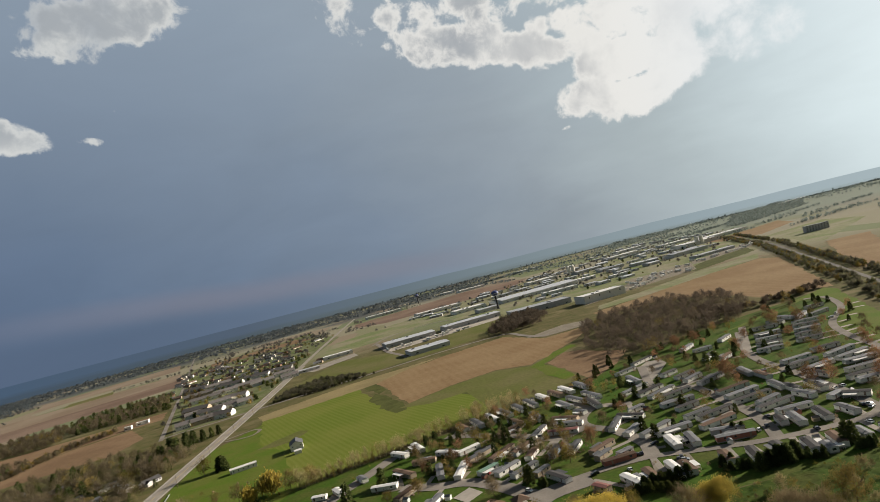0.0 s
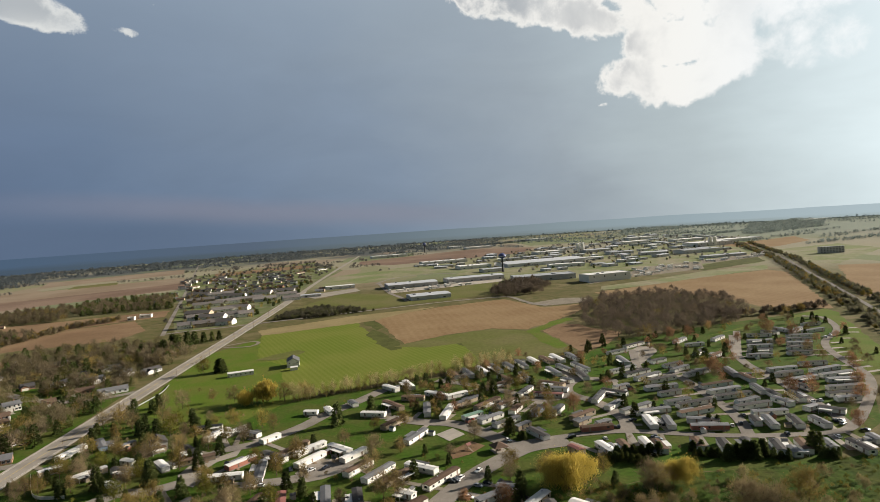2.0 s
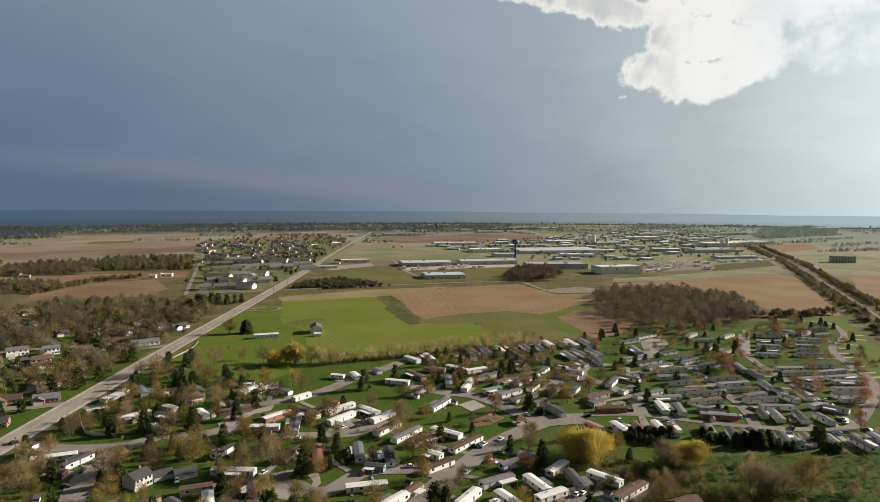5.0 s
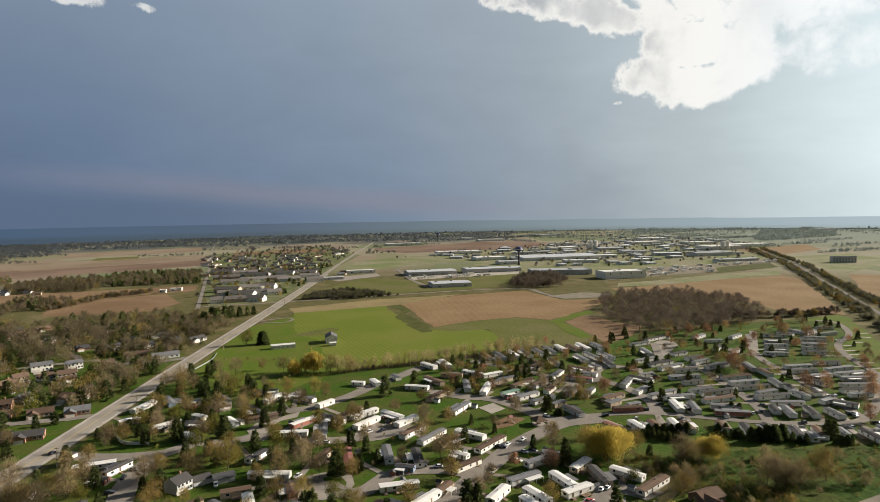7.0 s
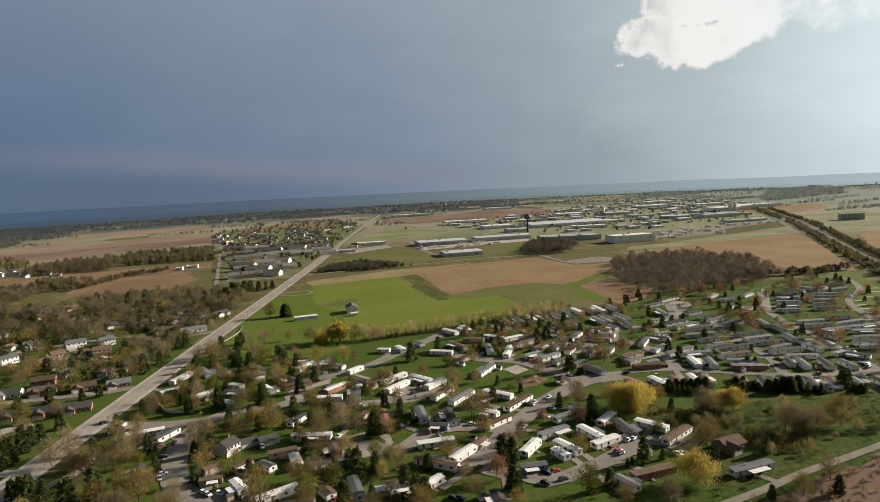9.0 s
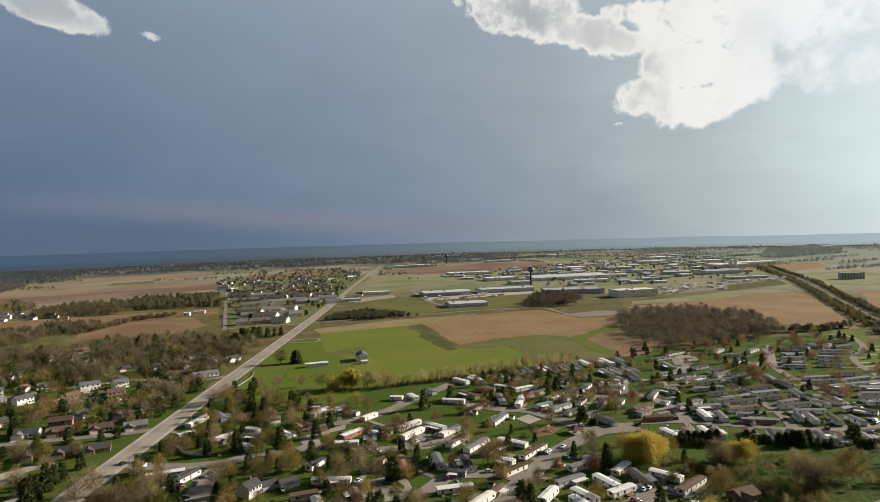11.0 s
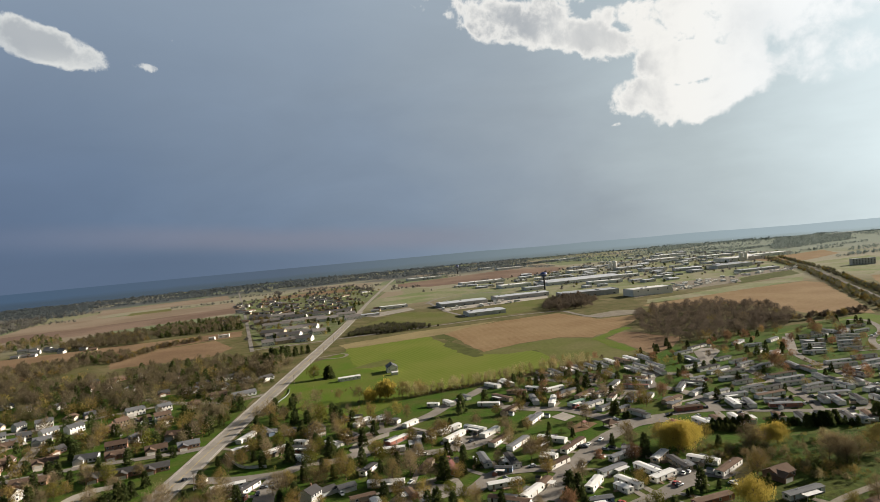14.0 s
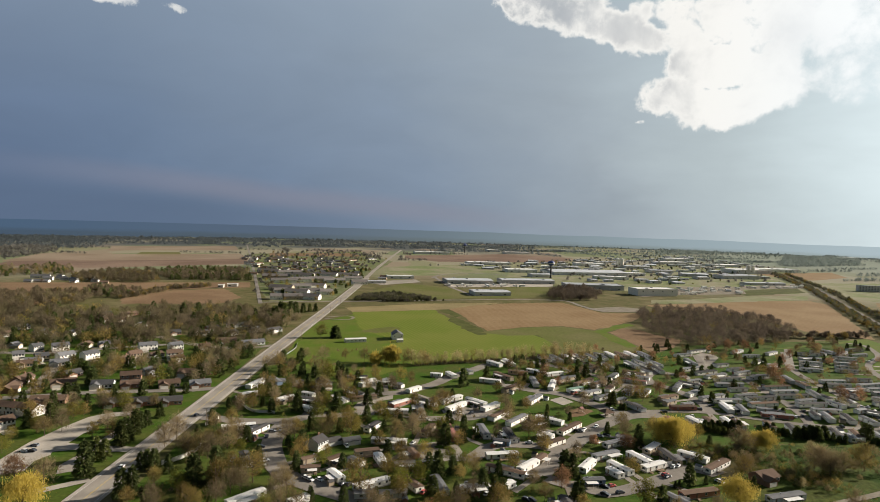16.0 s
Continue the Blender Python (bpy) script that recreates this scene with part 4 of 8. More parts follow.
field_corner_tilled = [
    (60.0, 207.0),
    (120.0, 236.0),
    (164.0, 256.5),
    (190.0, 269.0),
    (262.0, 301.0),
    (345.0, 340.0),
    (420.0, 300.0),
    (300.0, 130.0),
    (60.0, 130.0),
]
field_tan_right = [
    (926.6, 1800.4),
    (1244.9, 1968.7),
    (1160.7, 1758.5),
    (975.0, 1609.1),
    (913.6, 1685.1),
]
FIELDS = [
    ("field_green", "crop_green", field_green),
    ("field_lawn", "lawn", field_lawn),
    ("field_terrace", "grass_rough", field_terrace),
    ("field_terrace_long", "grass_rough", field_terrace_long),
    ("field_terrace_low", "grass_rough", field_terrace_low),
    ("field_olive", "grass_olive", field_olive),
    ("field_brown_big", "soil_tan", field_brown_big),
    ("field_tan_strip", "grass_dry", field_tan_strip),
    ("field_brown_corner", "soil_brown", field_brown_corner),
    ("field_brown_right", "soil_tan", field_brown_right),
    ("field_meadow_right", "lawn", field_meadow_right),
    ("field_left_near", "soil_brown", field_left_near),
    ("field_left_small", "soil_brown", field_left_small),
    ("field_left_tan", "soil_tan", field_left_tan),
    ("field_left_far", "soil_red", field_left_far),
    ("field_left_pale", "soil_pale", field_left_pale),
    ("field_far_green", "grass_olive", field_far_green),
    ("field_far_pale", "soil_pale", field_far_pale),
    ("field_right_rail", "soil_tan", field_right_rail),
    ("field_rail_green", "pasture", field_rail_green),
    ("field_red_mid", "soil_red", field_red_mid),
    ("field_works_green", "pasture", field_works_green),
    ("field_town_back", "soil_brown", field_town_back),
    ("field_pasture_mid", "pasture", field_pasture_mid),
    ("field_pasture_low", "grass_olive", field_pasture_low),
    ("field_pasture_right", "pasture", field_pasture_right),
    ("field_dark_pond", "grass_rough", field_dark_pond),
    ("field_swath", "lawn", field_swath),
    ("field_weeds", "grass_olive", field_weeds),
    ("field_corner_tilled", "soil_red", field_corner_tilled),
    ("field_tan_right", "soil_tan", field_tan_right),
]
plot_park_lawn = [
    (-129.3, 252.4),
    (-134.6, 345.8),
    (-137.4, 489.0),
    (-113.5, 522.5),
    (-61.4, 489.7),
    (-15.1, 511.8),
    (40.2, 533.2),
    (146.7, 569.3),
    (186.8, 581.0),
    (243.2, 632.3),
    (314.4, 661.3),
    (493.5, 711.3),
    (455.3, 606.7),
    (309.6, 389.7),
    (250.6, 346.2),
    (178.6, 348.8),
    (148.2, 337.7),
    (139.6, 285.7),
    (114.9, 237.5),
    (-117.6, 223.6),
]
plot_west_lawn = [
    (-464.4, 592.1),
    (-386.9, 624.0),
    (-268.1, 613.2),
    (-160.5, 588.8),
    (-151.5, 428.3),
    (-147.1, 305.9),
    (-144.1, 251.7),
    (-140.7, 220.8),
    (-172.4, 219.5),
]
plot_meadow = [
    (148.2, 337.7),
    (177.7, 347.0),
    (251.8, 347.9),
    (306.6, 360.1),
    (234.4, 245.3),
    (117.6, 238.5),
    (136.6, 284.9),
    (161.9, 314.9),
]
plot_town = [
    (-613.4, 1967.1),
    (-304.8, 2335.1),
    (-137.6, 1818.9),
    (-157.2, 1216.0),
    (-156.9, 902.6),
    (-239.4, 873.9),
    (-283.1, 983.0),
    (-418.7, 1393.5),
]
plot_frontage = [
    (-206.5, 290.3),
    (-207.8, 312.4),
    (-205.2, 336.4),
    (-200.9, 356.0),
    (-192.7, 365.2),
    (-180.9, 366.5),
    (-180.1, 362.3),
    (-189.7, 359.6),
    (-191.7, 351.3),
    (-188.9, 338.7),
    (-187.4, 332.2),
    (-190.4, 323.3),
    (-189.6, 314.1),
    (-182.4, 313.3),
    (-165.7, 310.6),
    (-154.5, 309.3),
    (-153.2, 305.1),
    (-164.0, 304.3),
    (-178.2, 306.0),
    (-188.9, 301.9),
    (-187.2, 298.0),
    (-189.7, 289.1),
    (-186.9, 278.2),
    (-194.3, 273.1),
]
plot_old_paving = [
    (-170.9, 276.1),
    (-175.4, 285.5),
    (-174.4, 299.6),
    (-175.1, 332.2),
    (-174.0, 351.4),
    (-170.1, 337.2),
    (-169.9, 311.5),
    (-165.4, 279.7),
]
plot_bulb_close = [
    (8.3, 381.9),
    (11.2, 393.0),
    (16.9, 399.8),
    (26.6, 396.5),
    (34.7, 390.4),
    (32.6, 379.7),
    (23.5, 372.7),
    (14.9, 369.9),
]
plot_bulb_round = [
    (-10.3, 322.3),
    (-7.9, 329.2),
    (0.4, 333.2),
    (8.0, 334.2),
    (13.3, 328.4),
    (15.3, 319.7),
    (13.0, 310.7),
    (3.7, 304.9),
    (-3.8, 307.8),
    (-8.5, 315.7),
]
plot_bulb_island = [
    (0.2, 326.4),
    (3.1, 329.1),
    (8.3, 327.7),
    (11.6, 321.7),
    (11.7, 317.1),
    (8.2, 314.4),
    (4.3, 316.1),
]
plot_bulb_west = [
    (-52.0, 391.1),
    (-50.5, 402.5),
    (-42.5, 409.0),
    (-37.3, 414.6),
    (-29.0, 422.8),
    (-28.6, 412.2),
    (-36.9, 405.9),
    (-41.1, 394.2),
    (-38.0, 381.8),
    (-38.6, 374.9),
    (-45.8, 379.6),
]
plot_bulb_court = [
    (245.4, 589.0),
    (259.2, 603.7),
    (269.6, 599.9),
    (267.8, 583.1),
    (252.6, 560.4),
    (238.4, 541.5),
    (233.6, 547.4),
]
plot_court = [
    (78.8, 422.1),
    (88.6, 430.8),
    (94.8, 418.9),
    (85.7, 410.2),
]
plot_mulch = [
    (84.7, 395.5),
    (97.2, 407.6),
    (103.8, 399.6),
    (94.8, 388.9),
    (86.0, 384.5),
]
plot_yard = [
    (341.3, 1076.8),
    (443.5, 1138.8),
    (598.0, 1199.9),
    (656.5, 1343.4),
    (515.7, 1311.1),
    (455.0, 1196.8),
]
plot_depot = [
    (215.7, 907.0),
    (273.0, 939.8),
    (310.5, 923.8),
    (297.9, 885.6),
    (235.1, 877.1),
]
plot_apron = [
    (14.1, 1193.9),
    (237.9, 1290.8),
    (225.0, 1219.6),
    (18.8, 1143.6),
]
plot_parking = [
    (-143.8, 1197.4),
    (-49.1, 1277.4),
    (-35.8, 1223.6),
    (-106.1, 1144.8),
]
plot_trailer_yard = [
    (669.6, 1370.5),
    (855.7, 1454.7),
    (803.2, 1364.6),
    (637.6, 1292.3),
]
plot_parking_homes = [
    (359.8, 638.0),
    (366.1, 637.0),
    (319.2, 546.2),
    (313.1, 547.1),
]
LOTS = [
    ("plot_park_lawn", "lawn_park", plot_park_lawn),
    ("plot_west_lawn", "lawn_park", plot_west_lawn),
    ("plot_meadow", "meadow", plot_meadow),
    ("plot_town", "town_ground", plot_town),
    ("plot_frontage", "concrete", plot_frontage),
    ("plot_old_paving", "asphalt", plot_old_paving),
    ("plot_bulb_close", "asphalt", plot_bulb_close),
    ("plot_bulb_round", "asphalt", plot_bulb_round),
    ("plot_bulb_island", "lawn_park", plot_bulb_island),
    ("plot_bulb_west", "asphalt", plot_bulb_west),
    ("plot_bulb_court", "asphalt", plot_bulb_court),
    ("plot_court", "concrete", plot_court),
    ("plot_mulch", "soil_brown", plot_mulch),
    ("plot_yard", "gravel", plot_yard),
    ("plot_depot", "gravel", plot_depot),
    ("plot_apron", "concrete", plot_apron),
    ("plot_parking", "asphalt", plot_parking),
    ("plot_trailer_yard", "gravel", plot_trailer_yard),
    ("plot_parking_homes", "asphalt", plot_parking_homes),
]
houses_a = [
    (-287.5, 426.3, 87, 13.7, 'Bk1'),
    (-280.8, 404.0, 104, 18.2, 'Bk1'),
    (-313.7, 468.1, 29, 10.7, 'Bt1'),
    (-333.9, 489.9, 37, 8.0, 'Gw2'),
    (-339.2, 520.3, 62, 8.0, 'Gw2'),
    (-322.2, 525.7, 40, 12.3, 'Gw2'),
    (-310.2, 542.4, 83, 9.1, 'Bt1'),
    (-296.3, 547.4, 41, 8.4, 'Gt1'),
    (-365.2, 530.5, 91, 8.5, 'Gt1'),
    (-312.6, 485.7, 45, 9.1, 'Gt2'),
    (-297.7, 492.4, 58, 12.1, 'Gw2'),
    (-282.0, 499.3, 61, 11.9, 'Gw2'),
    (-291.9, 475.3, 28, 11.9, 'Gw1'),
    (-313.1, 477.1, 19, 11.3, 'Gg1'),
    (-253.9, 539.9, 37, 14.3, 'Gw2'),
    (-231.2, 543.8, 46, 11.0, 'Gw2'),
    (-251.1, 493.8, 79, 15.0, 'Bk1'),
    (-248.0, 504.7, 46, 9.4, 'Bt2'),
]
houses_b = [
    (-234.0, 511.6, 55, 10.5, 'Bg1'),
    (-218.9, 512.8, 31, 12.2, 'Bw2'),
    (-212.7, 501.7, 49, 11.2, 'Bw1'),
    (-217.7, 438.1, 22, 13.7, 'Bk2'),
    (-215.7, 458.0, 70, 8.0, 'Gg1'),
    (-227.5, 419.3, 14, 13.3, 'Gg1'),
    (-208.5, 421.8, 25, 14.9, 'Bk1'),
    (-185.4, 426.3, 28, 13.3, 'Bt1'),
    (-164.9, 429.0, 27, 13.6, 'Gk1'),
    (-183.2, 458.1, 2, 16.6, 'Bt1'),
    (-255.1, 419.6, 32, 14.8, 'Bt1'),
    (-263.7, 444.4, 59, 11.1, 'Dk1'),
    (-239.7, 380.0, 14, 20.2, 'Bk1'),
    (-197.8, 380.5, 21, 14.6, 'Dk1'),
    (-182.5, 383.6, 22, 13.7, 'Dk1'),
    (-167.3, 386.6, 22, 14.0, 'Dk1'),
    (-250.0, 359.5, -9, 13.1, 'Bw2'),
    (-236.3, 357.1, -14, 12.9, 'Bw2'),
]
houses_c = [
    (-235.3, 333.9, 54, 8.0, 'Bw2'),
    (-208.4, 551.9, 40, 8.5, 'Bk1'),
    (-172.6, 575.5, 33, 20.9, 'Gg1'),
    (-199.4, 580.6, 28, 17.8, 'Bk1'),
    (-234.7, 613.7, 67, 12.9, 'Gw1'),
    (-383.0, 706.2, 56, 16.2, 'Dk1'),
    (-358.0, 714.1, 65, 18.9, 'Bk1'),
    (-334.4, 724.0, 49, 12.9, 'Gw1'),
    (-284.7, 701.9, 64, 13.5, 'Dk1'),
    (-235.4, 642.2, 51, 13.7, 'Dk1'),
    (-366.9, 669.7, 83, 14.0, 'Bk1'),
    (-312.9, 648.3, 85, 9.6, 'Gw1'),
    (-414.1, 613.8, 71, 9.9, 'Gw1'),
    (-351.1, 594.9, 60, 8.0, 'Gw1'),
    (-216.9, 666.0, 32, 20.8, 'Dg1'),
    (-208.1, 618.7, 64, 13.5, 'Gw1'),
    (-171.0, 642.6, 57, 16.1, 'Dg1'),
    (-190.7, 640.5, 63, 11.0, 'Gw1'),
]
houses_d = [
    (-382.0, 592.2, 43, 9.8, 'Gw1'),
    (-348.0, 675.7, 68, 12.2, 'Bt1'),
    (-406.1, 578.4, 52, 8.0, 'Bt1'),
    (-261.4, 611.8, 43, 10.2, 'Dk1'),
    (-60.9, 318.3, 62, 8.0, 'Dg2'),
    (-53.9, 325.5, 40, 8.0, 'Dg0'),
    (-44.4, 327.3, 28, 9.2, 'Gg0'),
    (-79.6, 435.4, -59, 11.7, 'Dg2'),
    (161.0, 296.0, 26, 11.3, 'Bk1'),
]
houses = houses_a + houses_b + houses_c + houses_d
townhouses_a = [
    (-367.3, 1333.1, -8, 48.0, 'Tw3'),
    (-316.9, 1309.6, 19, 48.0, 'Tw3'),
    (-323.4, 1215.2, 19, 48.0, 'Tt3'),
    (-275.7, 1257.8, -8, 42.7, 'Tw3'),
    (-285.1, 1137.8, 19, 48.0, 'Tw3'),
    (-260.9, 1167.6, 19, 39.7, 'Tw3'),
    (-235.4, 1286.0, -8, 48.0, 'Tw3'),
    (-228.3, 1190.1, 19, 45.2, 'Tt3'),
    (-197.5, 1167.3, 19, 39.3, 'Tw3'),
    (-189.5, 1289.9, -8, 43.3, 'Tw3'),
    (-170.4, 1221.9, 19, 35.8, 'Tw3'),
    (-147.9, 1151.9, 19, 28.9, 'Tw3'),
    (-260.4, 1022.6, -8, 39.4, 'Tt3'),
    (-233.8, 1048.0, 19, 31.1, 'Tw3'),
    (-250.4, 977.0, 19, 20.9, 'Tw3'),
    (-222.2, 969.8, -8, 37.1, 'Tw3'),
    (-201.3, 983.3, 19, 37.4, 'Tw3'),
    (-214.4, 908.4, 19, 27.1, 'Tt3'),
    (-192.7, 914.1, -8, 34.8, 'Tw3'),
    (-237.5, 902.3, 19, 17.0, 'Tw3'),
    (-178.8, 982.0, 19, 20.7, 'Tw3'),
    (-213.2, 1063.2, -8, 35.9, 'Tw3'),
]
townhouses_c = [
    (-297.9, 1720.5, 64, 33.1, 'Bw1'),
    (-451.5, 1546.4, 69, 24.5, 'Bw1'),
    (-254.2, 1797.2, 63, 36.1, 'Bt1'),
    (-432.0, 1725.6, 67, 32.3, 'Gw1'),
    (-206.4, 1881.1, 63, 39.6, 'Gw1'),
    (-329.0, 1410.4, 65, 20.5, 'Bw1'),
]
townhouses = townhouses_a + townhouses_c
trees_a = [
    (-162.2, 240.5, 18.6, 'willow'),
    (-184.0, 267.3, 11.5, 'red'),
    (-168.9, 264.2, 13, 'bare'),
    (-157.1, 274.2, 17.2, 'conifer'),
    (-162.5, 293.0, 12.2, 'conifer'),
    (-158.9, 294.9, 10.5, 'conifer'),
    (-160.7, 313.2, 13.7, 'conifer'),
    (-160.3, 318.0, 13.2, 'conifer'),
    (-161.5, 329.4, 14.3, 'conifer'),
    (-162.7, 338.1, 10.9, 'conifer'),
    (-161.5, 343.4, 9.9, 'conifer'),
    (-161.5, 359.4, 9.5, 'conifer'),
    (-214.0, 328.5, 9.5, 'bud'),
    (-218.5, 315.3, 7.4, 'bud'),
    (-201.9, 331.0, 13, 'bare'),
    (-213.0, 338.9, 13.5, 'conifer'),
    (-206.0, 348.2, 10.9, 'bud'),
    (-203.3, 354.5, 9.1, 'bud'),
    (-135.9, 282.8, 9.3, 'conifer'),
    (-134.3, 286.0, 9.4, 'conifer'),
    (-130.5, 285.2, 10.2, 'conifer'),
    (-122.4, 281.7, 9.1, 'conifer'),
]
trees_b = [
    (-130.2, 254.1, 13.4, 'conifer'),
    (-126.5, 256.1, 13.7, 'conifer'),
    (-124.4, 259.7, 3.5, 'conifer'),
    (-122.8, 260.3, 3.5, 'conifer'),
    (-137.8, 312.2, 13, 'bare'),
    (-136.6, 324.3, 13, 'bare'),
    (-120.3, 298.8, 13, 'bare'),
    (-114.7, 298.8, 13, 'bare'),
    (-111.1, 300.2, 13, 'bare'),
    (-105.2, 268.0, 15.3, 'conifer'),
    (-104.4, 254.3, 7.8, 'bud'),
    (-110.5, 314.0, 9.8, 'bud'),
    (-95.0, 267.2, 14.2, 'bud'),
    (-106.0, 313.5, 13, 'bare'),
    (-103.4, 323.1, 13, 'bare'),
    (-87.3, 262.8, 11.2, 'bare'),
    (-82.9, 264.3, 11.2, 'bare'),
    (-81.0, 274.1, 14.3, 'bud'),
    (-97.2, 273.3, 17.4, 'conifer'),
    (-98.7, 322.5, 9.9, 'conifer'),
    (-78.7, 325.6, 13, 'bare'),
    (-60.4, 331.6, 13, 'bare'),
]
trees_c = [
    (-46.4, 340.5, 15.1, 'bud'),
    (-64.9, 289.4, 9.8, 'conifer'),
    (-54.5, 293.6, 8.9, 'leaf'),
    (-71.0, 353.3, 8.8, 'conifer'),
    (-31.9, 266.4, 16.3, 'bud'),
    (-21.2, 285.0, 11.5, 'bud'),
    (-23.4, 310.6, 9.3, 'conifer'),
    (-20.6, 330.2, 13, 'bare'),
    (-11.9, 339.2, 13, 'bare'),
    (-62.0, 258.5, 11.6, 'bare'),
    (-51.7, 258.6, 6.4, 'conifer'),
    (-68.7, 257.0, 6.2, 'bare'),
    (0.1, 263.8, 10.7, 'conifer'),
    (-7.3, 300.7, 6.0, 'red'),
    (-23.9, 260.4, 6.4, 'conifer'),
    (6.2, 328.6, 12.9, 'conifer'),
    (19.8, 317.4, 13, 'bare'),
    (31.9, 329.1, 13.3, 'conifer'),
    (7.1, 373.1, 4.3, 'conifer'),
    (53.7, 345.8, 13, 'bare'),
    (59.6, 346.9, 12.0, 'bare'),
    (2.4, 287.8, 13.0, 'conifer'),
]
trees_d = [
    (22.7, 273.9, 11.1, 'conifer'),
    (27.2, 266.7, 10.9, 'conifer'),
    (30.7, 264.3, 10.2, 'conifer'),
    (63.0, 292.0, 13.4, 'conifer'),
    (67.3, 293.1, 11.4, 'conifer'),
    (64.3, 267.2, 11.6, 'conifer'),
    (111.9, 333.7, 13.7, 'conifer'),
    (88.6, 282.8, 10.3, 'pine'),
    (91.7, 284.4, 8.9, 'conifer'),
    (92.6, 263.2, 12.1, 'leaf'),
    (72.4, 393.8, 5.8, 'conifer'),
    (83.7, 378.6, 5.6, 'conifer'),
    (119.9, 412.4, 10.3, 'conifer'),
    (121.9, 398.9, 10.8, 'pine'),
    (125.4, 395.6, 10.4, 'pine'),
    (99.5, 409.3, 10.1, 'bare'),
    (88.8, 336.2, 5.8, 'red'),
    (133.4, 339.5, 20, 'willow'),
    (128.6, 343.5, 17.1, 'willow'),
    (142.0, 349.6, 14.6, 'willow'),
    (183.5, 336.9, 14.1, 'willow'),
    (178.7, 339.5, 11.9, 'willow'),
]
trees_e = [
    (134.4, 266.7, 16.1, 'willow'),
    (137.2, 314.9, 6.4, 'leaf'),
    (121.1, 287.1, 11.4, 'conifer'),
    (129.5, 288.1, 4.7, 'conifer'),
    (115.4, 284.6, 3.7, 'conifer'),
    (113.1, 283.3, 3.6, 'conifer'),
    (169.0, 332.5, 13, 'bare'),
    (166.6, 333.9, 13, 'bare'),
    (193.3, 309.3, 13, 'bare'),
    (196.3, 307.2, 13, 'bare'),
    (198.2, 303.5, 13, 'bare'),
    (204.4, 304.4, 13, 'bare'),
    (220.4, 311.4, 14.8, 'bud'),
    (164.6, 371.7, 7.8, 'pine'),
    (168.9, 372.1, 7.9, 'pine'),
    (172.3, 370.6, 8.3, 'pine'),
    (176.5, 370.9, 7.9, 'pine'),
    (180.7, 371.2, 8.3, 'pine'),
    (185.0, 371.5, 8.4, 'pine'),
    (201.9, 371.9, 7.3, 'pine'),
    (206.1, 372.0, 7.3, 'pine'),
    (213.0, 358.5, 10.4, 'pine'),
]
trees_f = [
    (217.0, 358.6, 10.5, 'pine'),
    (222.0, 360.3, 11.0, 'pine'),
    (224.9, 358.6, 11.4, 'pine'),
    (229.9, 360.2, 11.1, 'pine'),
    (253.3, 359.6, 10.5, 'conifer'),
    (256.7, 359.8, 9.7, 'conifer'),
    (-50.9, 509.6, 13.6, 'willow'),
    (-37.5, 516.9, 18.7, 'willow'),
    (-117.0, 619.7, 14.5, 'bud'),
    (-102.7, 622.2, 17.2, 'pine'),
    (-95.1, 513.7, 13, 'bare'),
    (-111.2, 522.9, 9.1, 'bare'),
    (-114.9, 522.2, 10.1, 'conifer'),
    (-126.4, 489.9, 13, 'bare'),
    (-132.5, 479.7, 11.8, 'bare'),
    (-36.6, 516.9, 13, 'bare'),
    (-24.6, 513.6, 13, 'bare'),
    (-10.5, 516.1, 13, 'bare'),
    (-78.3, 526.8, 9.1, 'bare'),
    (-60.5, 518.9, 11.4, 'bare'),
    (20.2, 451.9, 14.3, 'conifer'),
    (39.2, 473.4, 10.9, 'conifer'),
]
trees_g = [
    (25.1, 389.1, 4.9, 'conifer'),
    (85.4, 519.5, 7.5, 'conifer'),
    (90.8, 520.6, 7.5, 'conifer'),
    (113.3, 533.0, 7.2, 'conifer'),
    (143.0, 538.5, 9.5, 'conifer'),
    (119.7, 491.5, 10.6, 'conifer'),
    (128.8, 493.5, 10.7, 'conifer'),
    (135.8, 498.0, 8.8, 'leaf'),
    (118.7, 415.0, 9.1, 'conifer'),
    (193.8, 429.2, 8.1, 'conifer'),
    (226.9, 466.0, 8.4, 'conifer'),
    (205.1, 393.8, 14.0, 'conifer'),
    (242.3, 432.3, 5.7, 'conifer'),
    (230.8, 405.7, 6.7, 'pine'),
    (227.1, 407.7, 7.1, 'pine'),
    (214.5, 512.0, 8.4, 'conifer'),
    (203.4, 509.9, 6.7, 'conifer'),
    (224.4, 518.9, 6.9, 'conifer'),
    (216.8, 548.6, 7.8, 'conifer'),
    (276.2, 500.4, 12.4, 'red'),
    (283.8, 547.2, 9.9, 'conifer'),
    (286.0, 536.8, 11.5, 'conifer'),
]
